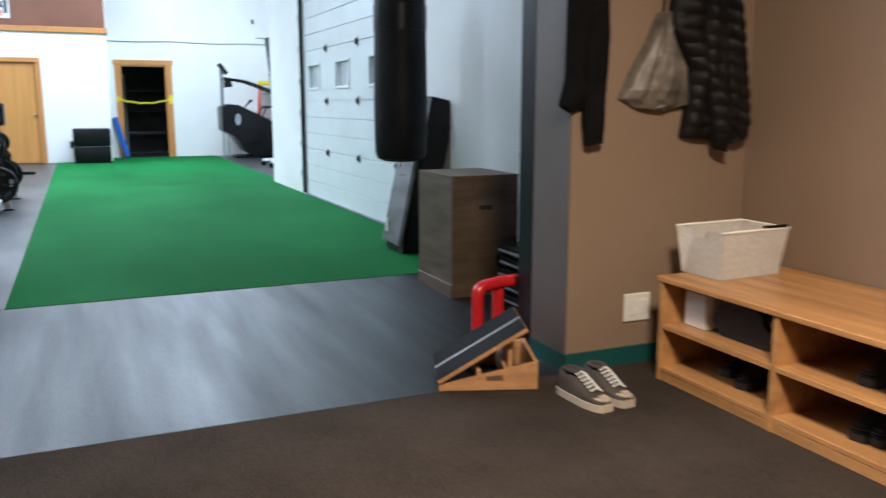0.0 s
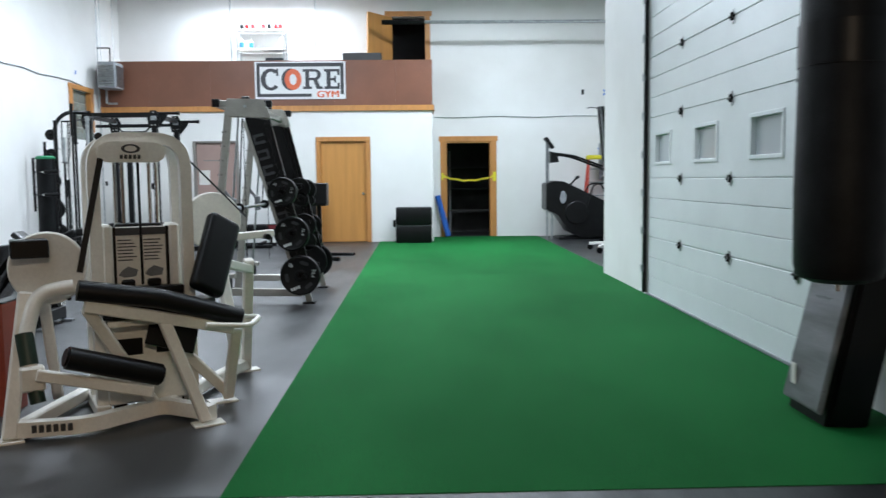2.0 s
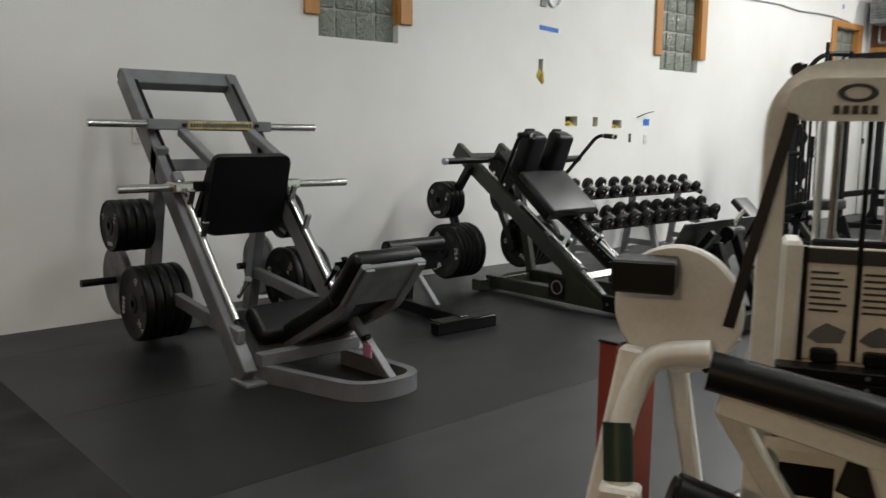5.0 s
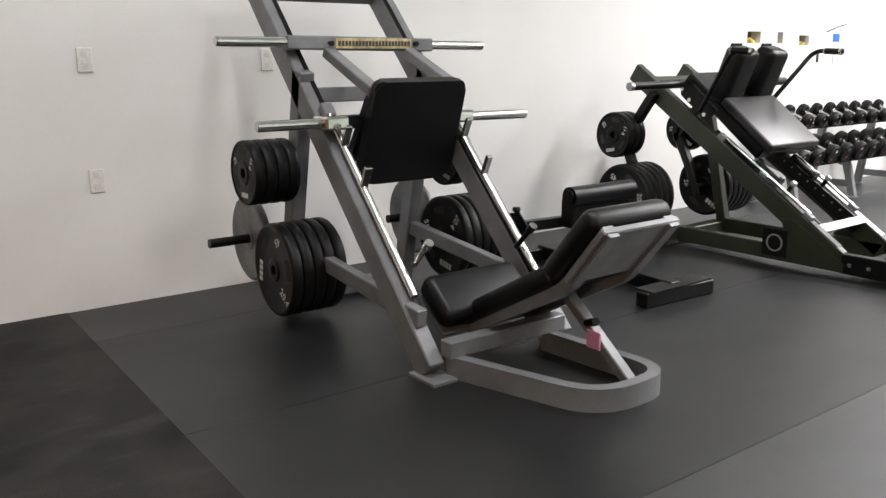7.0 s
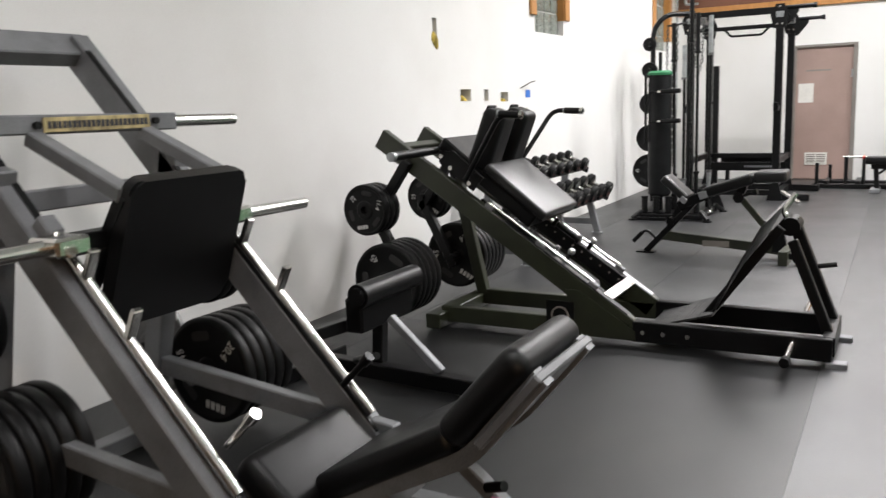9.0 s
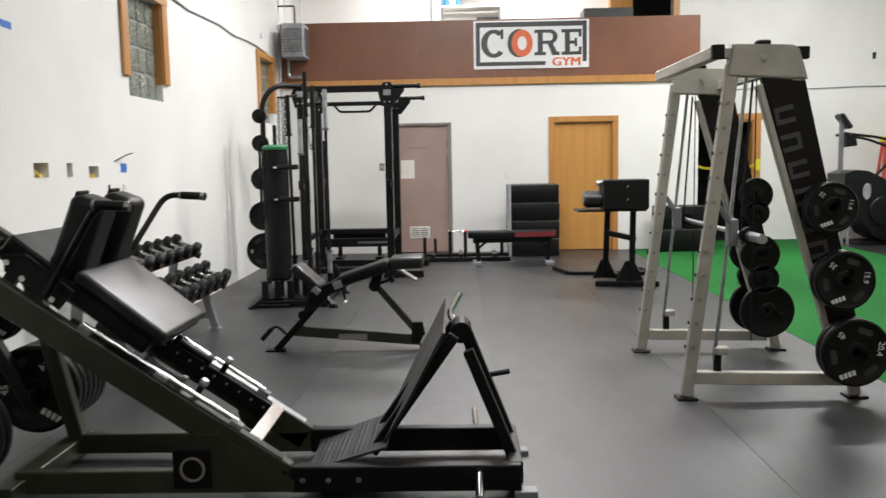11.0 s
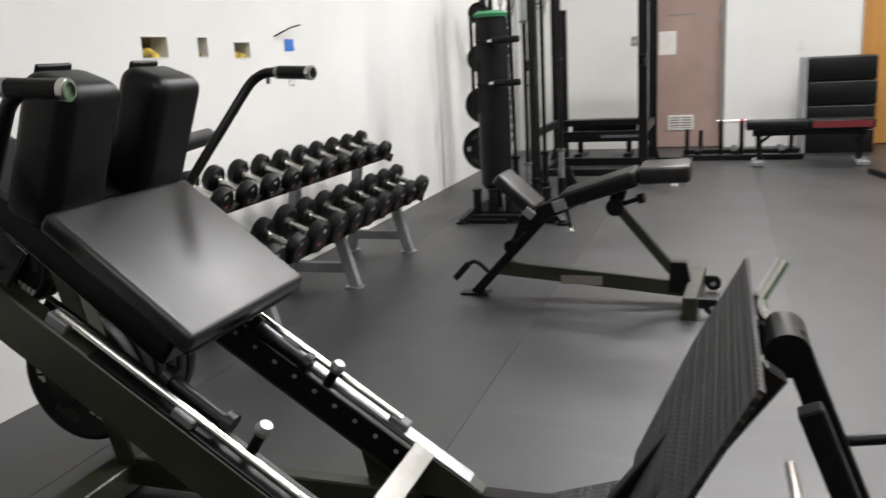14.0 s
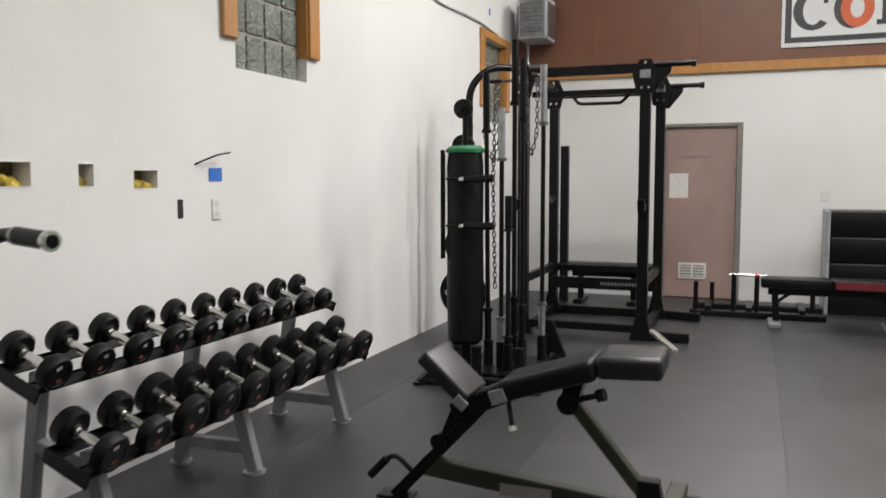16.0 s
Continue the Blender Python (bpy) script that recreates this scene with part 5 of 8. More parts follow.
# ---- bar storage, heavy bag stand, chains ----
def bar_storage():
    s = wthing("bar_holder", -4.45, 14.2, "black steel vertical bar holder on the floor", "bar holder")
    W("base_plate", box(-4.78, -4.02, 13.70, 13.76, 0.02, 0.07, 0.006), BLACK_STEEL, s)
    W("base_plate", box(-4.78, -4.02, 14.46, 14.52, 0.02, 0.07, 0.006), BLACK_STEEL, s)
    for x in (-4.74, -4.40, -4.06):
        W("cross_bar", box(x - 0.03, x + 0.03, 13.765, 14.455, 0.02, 0.07, 0.006), BLACK_STEEL, s)
    W("deck", box(-4.72, -4.08, 13.80, 14.44, 0.071, 0.078, 0.002), BLACK_STEEL, s)
    for x, y in ((-4.78, 13.66), (-3.96, 13.66), (-3.96, 14.56), (-4.78, 14.56)):
        W("foot", rod((x, y, 0.0), (x, y, 0.022), 0.045, seg=14), BLACK_STEEL, s)
        W("leg", beam((x, y, 0.022), (x * 0.8 - 4.37 * 0.2, y * 0.8 + 14.11 * 0.2, 0.10), 0.05, 0.04, (0, 0, 1), 0.004), BLACK_STEEL, s)
    for x, y in ((-4.68, 13.80), (-4.55, 13.80), (-4.42, 13.82), (-4.12, 13.86)):
        e = W("socket", rod((x, y, 0.078), (x, y, 0.25), 0.036, seg=14), BLACK_STEEL, s, "empty bar socket")
        W("socket_rim", rod((x, y, 0.25), (x, y, 0.262), 0.042, seg=14), BLACK_STEEL, e)
    W("plate_prop", beam((-4.02, 14.62, 0.02), (-4.14, 14.66, 0.30), 0.14, 0.03, (0, 1, 0), 0.004), BLACK_STEEL, s)
    spots = [(-4.42, 14.10), (-4.31, 14.05), (-4.20, 14.20), (-4.10, 14.40), (-4.30, 14.34), (-4.24, 13.98)]
    for x, y in spots:
        W("socket", rod((x, y, 0.06), (x, y, 0.26), 0.036, seg=14), BLACK_STEEL, s)

    def barbell(x, y, top, lean, dark):
        b = wthing("barbell", x, y, "upright barbell standing in the holder", "barbell", "barbells in the holder")
        p, q = Vector((x, y, 0.07)), Vector((x + lean, y + lean * 0.4, top))
        mat = BLACK_STEEL if dark else IRON_PLATE
        at = lambda f: p.lerp(q, f)
        W("shaft", rod(at(0.2), at(0.8), 0.0165, seg=10), BLACK_STEEL, b)
        for f0, f1 in ((0.0, 0.19), (0.81, 1.0)):
            W("sleeve", rod(at(f0), at(f1), 0.025, seg=14, bevel=0.003), BLACK_STEEL if dark else GALV, b)
        for f in (0.195, 0.805):
            W("collar", rod(at(f - 0.006), at(f + 0.006), 0.036, seg=16), mat, b)

    for (x, y), (top, lean, dark) in zip(spots, ((2.16, -0.02, True), (1.91, 0.0, False), (2.26, 0.0, True), (2.24, 0.0, False), (2.42, 0.0, True), (1.30, 0.0, True))):
        barbell(x, y, top, lean, dark)


bar_storage()

heavy = wthing("heavy_bag", -4.57, 14.02, "tall black cylindrical bag with a green strap round its top", "heavy bag")
W("bag", lathe([(0, 0.24), (0.10, 0.24), (0.125, 0.27), (0.132, 0.6), (0.128, 1.1), (0.13, 1.50), (0.12, 1.60), (0.08, 1.635), (0, 1.64)], pose(-4.57, 14.02, 0), 28), BAG_LEATHER, heavy)
W("strap", lathe([(0.10, 1.615), (0.135, 1.60), (0.138, 1.625), (0.105, 1.648)], pose(-4.57, 14.02, 0), 28), material("green_strap", (0.02, 0.20, 0.08), 0.6), heavy, "green strap")
W("hanging_strap", box(-4.725, -4.71, 13.93, 13.99, 0.85, 1.62, 0.003), VINYL, heavy)
W("post", rod((-4.57, 14.02, 0.0), (-4.57, 14.02, 0.25), 0.04), BLACK_STEEL, heavy)
W("post", rod((-4.57, 14.02, 1.63), (-4.57, 14.02, 1.85), 0.02), BLACK_STEEL, heavy)
W("foot", box(-4.75, -4.41, 13.66, 13.74, 0.0, 0.04, 0.006), BLACK_STEEL, heavy)
W("foot", box(-4.61, -4.53, 13.70, 14.2, 0.0, 0.035, 0.006), BLACK_STEEL, heavy)
for z in (1.415, 1.09):
    peg = W("peg", rod((-4.52, 13.86, z), (-4.30, 13.83, z + 0.005), 0.026, bevel=0.006), VINYL, heavy, "black padded peg")
    W("peg_end", rod((-4.555, 13.865, z), (-4.52, 13.86, z), 0.018), CHROME, peg)
    W("peg_pin", rod((-4.66, 13.87, z), (-4.55, 13.865, z), 0.010), BLACK_STEEL, peg)


def chain(name, pts, parent):
    bm = bmesh.new()
    pts = [Vector(p) for p in pts]
    flip = 0
    for a, b in zip(pts, pts[1:]):
        n = max(2, int((b - a).length / 0.042))
        for i in range(n):
            c = a.lerp(b, (i + 0.5) / n)
            m, _ = frame_of(c, c + (b - a))
            ring = []
            for s in range(13):
                ang = 2 * math.pi * s / 12
                v = Vector((math.cos(ang) * 0.014, 0, math.sin(ang) * 0.029)) if flip else Vector((0, math.cos(ang) * 0.014, math.sin(ang) * 0.029))
                ring.append(m @ v)
            pipe(ring, 0.005, 0, 5, bm)
            flip = 1 - flip
    return W(name, bm, DARK_CHAIN, parent)


DARK_CHAIN = material("oiled_chain_steel", (0.10, 0.105, 0.10), 0.4, metal=0.8, vary=0.15, scale=10, bump=0.05)
ch = wthing("lifting_chains", -4.5, 15.2, "looped steel lifting chains hanging on the rack", "chain")
chain("chain", [(-4.73, 15.0, 2.20), (-4.74, 15.0, 1.7), (-4.67, 15.0, 1.55), (-4.62, 15.0, 1.75), (-4.62, 15.0, 2.20)], ch)
chain("chain", [(-4.47, 15.3, 2.28), (-4.46, 15.3, 1.75), (-4.42, 15.3, 1.62), (-4.38, 15.3, 1.8), (-4.37, 15.3, 2.28)], ch)
chain("chain", [(-4.68, 15.1, 2.20), (-4.70, 15.1, 1.4), (-4.68, 15.1, 0.5)], ch)
W("hook", rod((-4.68, 14.98, 2.20), (-4.66, 15.74, 2.30), 0.012), BLACK_STEEL, ch)
W("hook", rod((-4.74, 15.0, 2.21), (-4.60, 15.0, 2.21), 0.012), BLACK_STEEL, ch)
W("hook", rod((-4.42, 15.25, 2.29), (-4.42, 15.76, 2.33), 0.012), BLACK_STEEL, ch)

rb = wthing("rack_bench", -4.1, 17.9, "low black bench behind the power rack", "weight bench")
W("pad", box(-4.75, -3.65, 17.75, 18.02, 0.40, 0.46, 0.02), VINYL, rb)
W("frame", box(-4.6, -3.8, 17.86, 17.92, 0.30, 0.40, 0.005), BLACK_STEEL, rb)
for x in (-4.5, -3.9):
    W("leg", box(x - 0.03, x + 0.03, 17.86, 17.92, 0.04, 0.32, 0.004), BLACK_STEEL, rb)
    W("foot", box(x - 0.05, x + 0.05, 17.68, 18.10, 0.0, 0.05, 0.006), BLACK_STEEL, rb)
W("holder_post", box(-4.73, -4.64, 17.78, 17.86, 0.0, 1.79, 0.004), BLACK_STEEL, rb)


# ---- smith machine ----
def smith_machine():
    s = wthing("smith_machine", -0.85, 10.95, "silver-beige smith machine with black plate storage panels", "smith machine")
    for y, near in ((10.35, True), (11.58, False)):
        f0, f1 = Vector((-1.33, y, 0.02)), Vector((-0.33, y, 0.02))
        t0, t1 = Vector((-1.09, y, 1.92)), Vector((-0.74, y, 1.92))
        u = W("front_post", beam(f0, t0 + Vector((0.0, 0, 0.05)), 0.055, 0.072, (1, 0, 0), 0.006), SILVER_STEEL, s)
        for i in range(11):
            p = f0.lerp(t0, 0.16 + i * 0.075)
            W("lock_peg", rod(p + Vector((-0.043, 0, 0)), p + Vector((-0.053, 0, 0)), 0.010, seg=8), BLACK_STEEL, u)
            W("lock_peg", rod(p + Vector((-0.01, -0.031, 0)), p + Vector((-0.01, -0.040, 0)), 0.011, seg=8), GREY_METAL, u)
        W("rear_post", beam(f1, t1, 0.05, 0.06, (1, 0, 0), 0.005), SILVER_STEEL, s)
        W("floor_beam", beam((-1.28, y, 0.135), (-0.40, y, 0.115), 0.055, 0.075, (0, 0, 1), 0.005), SILVER_STEEL, s)
        W("top_gusset", slab([(-1.13, 1.90), (-0.67, 1.875), (-0.72, 2.05), (-0.76, 2.07), (-1.10, 2.08)], 0.075, Matrix.Translation((0, y + 0.037, 0)) @ Matrix.Rotation(radians(90), 4, "X"), 0.008), SILVER_STEEL, s)
        W("gusset_cap", box(-0.74, -0.66, y - 0.03, y + 0.03, 1.99, 2.06, 0.006), BLACK_STEEL, s)
        W("gusset_bolt", rod((-0.92, y - 0.05, 2.0), (-0.92, y + 0.05, 2.0), 0.016, seg=10), GALV, s)
        W("pulley_cap", box(-0.96, -0.88, y - 0.03, y + 0.03, 2.07, 2.10, 0.008), BLACK_STEEL, s)
        pn = W("storage_panel", slab([(-0.93, 1.89), (-0.68, 1.87), (-0.30, 0.30), (-0.44, 0.22)], 0.05, Matrix.Translation((0, y + 0.025, 0)) @ Matrix.Rotation(radians(90), 4, "X"), 0.006), BLACK_STEEL, s, "black storage panel with ghosted lettering")
        W("panel_edge", beam((-0.94, y, 1.85), (-0.45, y, 0.22), 0.05, 0.035, (1, 0, 0), 0.004), SILVER_STEEL, s)
        if near:
            # ghosted word down the panel, drawn as plain bars in place of the maker's name
            for i in range(6):
                c = Vector((-0.79, y - 0.028, 1.68)).lerp(Vector((-0.575, y - 0.028, 0.90)), i / 5.0)
                tilt = Matrix.Translation(c) @ Matrix.Rotation(radians(-14), 4, "Y")
                W("print", box(-0.062, 0.050, -0.002, 0.002, -0.055, -0.028, 0.0, tilt), GHOST_INK, pn)
                W("print", box(-0.062, 0.050, -0.002, 0.002, 0.018, 0.045, 0.0, tilt), GHOST_INK, pn)
                W("print", box(-0.062 + 0.09 * (i % 2), -0.040 + 0.09 * (i % 2), -0.002, 0.002, -0.028, 0.018, 0.0, tilt), GHOST_INK, pn)
        W("guide_rod", rod((-1.16, y + 0.02, 0.24), (-1.00, y + 0.02, 1.92), 0.011), GALV, s, "steel guide rod")
        W("cable", rod((-0.95, y, 0.35), (-0.95, y, 1.88), 0.004, seg=6), BLACK_STEEL, s)
        W("counter_rod", rod((-1.02, y + 0.02, 1.0), (-0.965, y + 0.02, 1.88), 0.007, seg=8), BLACK_STEEL, s)
        st = W("stop_block", box(-1.16, -1.08, y - 0.02, y + 0.05, 0.27, 0.315, 0.006), SILVER_STEEL, s)
        W("stop_foot", rod((-1.14, y + 0.02, 0.16), (-1.14, y + 0.02, 0.27), 0.024), BLACK_STEEL, st)
        car = W("carriage", box(-1.10, -1.045, y - 0.03, y + 0.05, 0.92, 1.08, 0.008), GREY_STEEL, s)
        W("carriage_hook", beam((-1.08, y, 1.05), (-1.16, y, 1.16), 0.03, 0.04, (0, 1, 0), 0.004), GREY_STEEL, car)
        for x, f in ((-1.33, f0), (-0.33, f1)):
            W("foot", box(x - 0.06, x + 0.06, y - 0.055, y + 0.055, 0.0, 0.02, 0.004), BLACK_STEEL, s)
        sg = -1 if near else 1
        for px, pz in ((-0.53, 1.18), (-0.44, 0.78), (-0.35, 0.30)):
            W("plate_horn", rod((px, y, pz), (px, y + sg * 0.22, pz), 0.022, seg=12), BLACK_STEEL, s)
            if not near:
                W("plate_horn", rod((px - 0.02, y - 0.02, pz), (px - 0.02, y - 0.22, pz), 0.022, seg=12), BLACK_STEEL, s)
    W("front_top_rail", beam((-1.20, 10.30, 2.03), (-1.20, 11.63, 2.03), 0.06, 0.07, (0, 0, 1), 0.005), SILVER_STEEL, s)
    W("rail_cap", box(-1.235, -1.165, 10.25, 10.29, 1.99, 2.07, 0.004), BLACK_STEEL, s)
    for y in (10.35, 11.58):
        W("rail_link", beam((-1.20, y, 2.03), (-1.09, y, 2.03), 0.05, 0.06, (0, 0, 1), 0.004), SILVER_STEEL, s)
    W("rear_top_rail", beam((-0.78, 10.35, 1.95), (-0.78, 11.58, 1.95), 0.05, 0.06, (0, 0, 1), 0.005), SILVER_STEEL, s)
    b = W("bar", rod((-1.00, 10.30, 0.985), (-1.00, 11.63, 0.985), 0.016), GALV, s, "steel bar")
    for a, c in ((10.29, 10.06), (11.64, 11.87)):
        W("bar_sleeve", rod((-1.00, a, 0.985), (-1.00, c, 0.985), 0.027, bevel=0.004), GALV, b)
        W("bar_collar", rod((-1.00, a - 0.02, 0.985), (-1.00, a + 0.02, 0.985), 0.05), BLACK_STEEL, b)
    for px, pz, r, t in ((-0.56, 1.145, 0.145, "25"), (-0.475, 0.725, 0.172, "35"), (-0.40, 0.305, 0.200, "45")):
        for j in range(2):
            plate(px, 10.27 - j * 0.055, pz, "y", r, 0.05, t if j else "", -1, spin=50)
    for px, pz, r in ((-0.56, 1.17, 0.12), (-0.55, 1.04, 0.09), (-0.52, 0.74, 0.14), (-0.49, 0.56, 0.11), (-0.46, 0.33, 0.195)):
        plate(px, 11.42, pz, "y", r, 0.045, "45" if r > 0.2 else "", -1)
        plate(px + 0.03, 11.74, pz - 0.02, "y", r, 0.045, "", -1)


smith_machine()


# ---- cable leg machine, cream enamel ----
def leg_machine():
    c = thing("leg_extension_machine", -0.69, 6.45, 0, 28, "cream enamel leg extension machine with black vinyl pads", "leg extension machine")
    inv = c.matrix_world.inverted()
    L = lambda p: inv @ Vector(p)          # world to the machine's own axes

    def P(name, bm, mat, label="", parent=c):
        return part(name, bm, mat, parent, label)
    # tower
    for v in (0.0, 0.26):
        P("arch", bar_path([(-0.235, v, 0.03), (-0.235, v, 1.49), (0.235, v, 1.49), (0.235, v, 0.03)], 0.06, 0.06, 0.16, normal=(0, 1, 0)), CREAM_STEEL)
    for u in (-0.235, 0.235):
        P("tower_foot", beam((u, -0.06, 0.04), (u, 0.42, 0.04), 0.075, 0.07, (0, 0, 1), 0.006), CREAM_STEEL)
    P("shroud", box(-0.20, -0.145, 0.03, 0.20, 0.08, 1.03, 0.012), CREAM_STEEL, "cream weight-stack shroud")
    P("shroud", box(0.145, 0.20, 0.03, 0.20, 0.08, 1.03, 0.012), CREAM_STEEL, "cream weight-stack shroud")
    P("shroud_back", box(-0.145, 0.145, 0.10, 0.20, 0.08, 1.0, 0.006), CREAM_STEEL)
    hd = P("header", slab([(-0.19, 1.36), (0.10, 1.36), (0.14, 1.415), (0.10, 1.47), (-0.19, 1.47), (-0.225, 1.415)], 0.03, Matrix.Translation((0, -0.025, 0)) @ Matrix.Rotation(radians(90), 4, "X"), 0.006, None, 0.03), CREAM_STEEL, "cream header with a dark emblem")
    P("emblem", lathe([(0.022, 0), (0.034, 0), (0.034, 0.003), (0.022, 0.003), (0.022, 0)], facing(-0.05, -0.056, 1.432) @ Matrix.Diagonal((1.4, 0.7, 1, 1)), 22), BLACK_INK, "", hd)
    for j in range(5):
        P("print", box(-0.105 + j * 0.022, -0.090 + j * 0.022, -0.060, -0.055, 1.378, 1.400), BLACK_INK, "", hd)
    sg = P("instruction_panel", box(-0.142, 0.142, 0.06, 0.075, 0.69, 1.015, 0.003), CREAM_STEEL, "instruction panel with fine print")
    P("panel_edge", box(-0.145, -0.130, 0.045, 0.062, 0.69, 1.015), BLACK_STEEL, "", sg)
    P("panel_edge", box(0.130, 0.145, 0.045, 0.062, 0.69, 1.015), BLACK_STEEL, "", sg)
    P("panel_head", box(-0.13, 0.13, 0.052, 0.062, 0.97, 1.01), BLACK_INK, "", sg)
    for side in (-0.12, 0.015):
        for j in range(7):
            P("print", box(side, side + random.uniform(0.07, 0.10), 0.055, 0.062, 0.94 - j * 0.018, 0.946 - j * 0.018), BLACK_INK, "", sg)
        P("picture", slab([(side, 0.755), (side + 0.03, 0.74), (side + 0.09, 0.745), (side + 0.10, 0.78), (side + 0.05, 0.80), (side + 0.02, 0.78)], 0.006, Matrix.Translation((0, 0.061, 0)) @ Matrix.Rotation(radians(90), 4, "X")), GREY_STEEL, "", sg)
        P("selector_box", box(side + 0.01, side + 0.08, 0.02, 0.06, 0.69, 0.73, 0.008), BLACK_STEEL, "", sg)
    for u in (-0.11, -0.07, 0.07, 0.11):
        P("guide_rod", rod((u, 0.14, 0.98), (u, 0.14, 1.45), 0.011, seg=10), CHROME, "polished guide rod")
    P("selector_head", box(-0.12, 0.12, 0.11, 0.17, 1.0, 1.03, 0.006), BLACK_STEEL)
    P("cable_belt", rod((0.0, 0.04, 0.70), (0.0, 0.06, 1.38), 0.008, seg=6), BLACK_STEEL)
    P("pulley", rod((-0.19, 0.06, 1.50), (-0.19, 0.09, 1.50), 0.02), BLACK_STEEL)
    # left cam disc with its black counterweight and the belt
    n = (L((-1.10, 6.24, 0.89)) - L((-1.06, 6.08, 0.89))).normalized()
    dc = L((-1.09, 6.20, 0.825))
    disc = P("cam_disc", lathe([(0, 0), (0.178, 0), (0.186, 0.008), (0.186, 0.032), (0.178, 0.04), (0, 0.04)], frame_of(dc - n * 0.02, dc + n)[0], 40), CREAM_STEEL, "large cream cam disc")
    P("counterweight", box(-0.085, 0.085, -0.07, 0.07, -0.045, 0.045, 0.006, Matrix.Translation(L((-1.125, 6.085, 0.935)))), VINYL, "black counterweight block", disc)
    for dx, dz in ((0.10, -0.12), (0.13, -0.08), (0.145, -0.13), (0.09, -0.16)):
        q = dc + Vector((dx, -0.024, dz))
        P("disc_bolt", rod(q, q + Vector((0, -0.012, 0)), 0.012, seg=8), BLACK_STEEL, "", disc)
    P("slot", box(0.05, 0.10, -0.030, -0.018, -0.06, -0.045, 0.0, Matrix.Translation(dc) @ Matrix.Rotation(radians(-35), 4, "Y")), BLACK_STEEL, "", disc)
    P("belt", beam((-0.20, -0.05, 1.38), L((-0.93, 6.20, 0.80)), 0.03, 0.006, (0, 1, 0), 0.0), BLACK_STEEL, "black drive belt")
    # left leg: curved arm, grip, foot
    P("arm_curve", pipe([L((-0.93, 6.12, 0.74)), L((-1.08, 6.05, 0.72)), L((-1.12, 5.98, 0.50)), L((-1.07, 5.93, 0.34))], 0.036, 0.10, 12), CREAM_STEEL)
    P("arm_grip", pipe([L((-1.118, 5.975, 0.53)), L((-1.085, 5.945, 0.38))], 0.042, 0, 14), material("dark_green_grip", (0.012, 0.03, 0.016), 0.5), "dark green grip sleeve")
    P("arm_grip_end", pipe([L((-1.06, 5.93, 0.28)), L((-1.04, 5.92, 0.20))], 0.036, 0, 14), material("dark_green_foot", (0.012, 0.03, 0.016), 0.5))
    P("arm_block", box(-0.055, 0.055, -0.04, 0.04, -0.06, 0.06, 0.01, Matrix.Translation(L((-1.065, 5.925, 0.32)))), CREAM_STEEL)
    P("left_post", beam(L((-1.15, 6.08, 0.72)), L((-1.20, 5.94, 0.02)), 0.085, 0.07, (1, 0, 0), 0.01), CREAM_STEEL)
    P("left_post", beam(L((-1.18, 6.30, 0.80)), L((-1.30, 6.72, 0.02)), 0.06, 0.06, (1, 0, 0), 0.01), CREAM_STEEL)
    P("foot_plate", box(-0.10, 0.08, -0.05, 0.05, 0, 0.016, 0.003, Matrix.Translation(L((-1.21, 5.93, 0)))), CREAM_STEEL)
    # roller arm and lower roller
    P("roller_arm", beam(L((-1.03, 5.89, 0.345)), L((-0.55, 6.10, 0.20)), 0.045, 0.055, (0, 0, 1), 0.006), CREAM_STEEL)
    P("ankle_roller", rod(L((-0.90, 5.905, 0.425)), L((-0.52, 6.16, 0.27)), 0.056, seg=22, bevel=0.012), VINYL, "black vinyl ankle roller")
    # thigh roller, seat, back pad
    P("thigh_pad", pipe([L((-0.86, 5.99, 0.735)), L((-0.52, 6.17, 0.665)), L((-0.16, 6.37, 0.525))], 0.051, 0.04, 18), VINYL, "long black vinyl thigh roller")
    P("pad_rail", beam(L((-0.84, 6.01, 0.655)), L((-0.20, 6.37, 0.47)), 0.05, 0.06, (0, 0, 1), 0.006), CREAM_STEEL)
    P("seat", slab([tuple(L((-0.80, 6.12, 0)).xy), tuple(L((-0.28, 6.38, 0)).xy), tuple(L((-0.40, 6.60, 0)).xy), tuple(L((-0.86, 6.38, 0)).xy)], 0.07, Matrix.Translation((0, 0, 0.555)), 0.02, None, 0.05), VINYL, "black vinyl seat")
    P("seat_pan", slab([tuple(L((-0.78, 6.14, 0)).xy), tuple(L((-0.30, 6.38, 0)).xy), tuple(L((-0.41, 6.58, 0)).xy), tuple(L((-0.84, 6.36, 0)).xy)], 0.03, Matrix.Translation((0, 0, 0.52)), 0.0), CREAM_STEEL)
    P("back_pad", cushion(L((-0.355, 6.42, 0.655)), L((-0.30, 6.67, 1.045)), 0.20, 0.085, (0.5, -1, 0.5), 0.035), VINYL, "black vinyl back pad")
    P("back_bracket", beam(L((-0.30, 6.60, 0.80)), L((-0.24, 7.0, 0.72)), 0.05, 0.05, (0, 0, 1), 0.005), CREAM_STEEL)
    P("side_handle", pipe([L((-0.30, 6.20, 0.52)), L((-0.10, 6.33, 0.49)), L((-0.07, 6.44, 0.52)), L((-0.20, 6.58, 0.50))], 0.014, 0.04, 10), CREAM_STEEL)
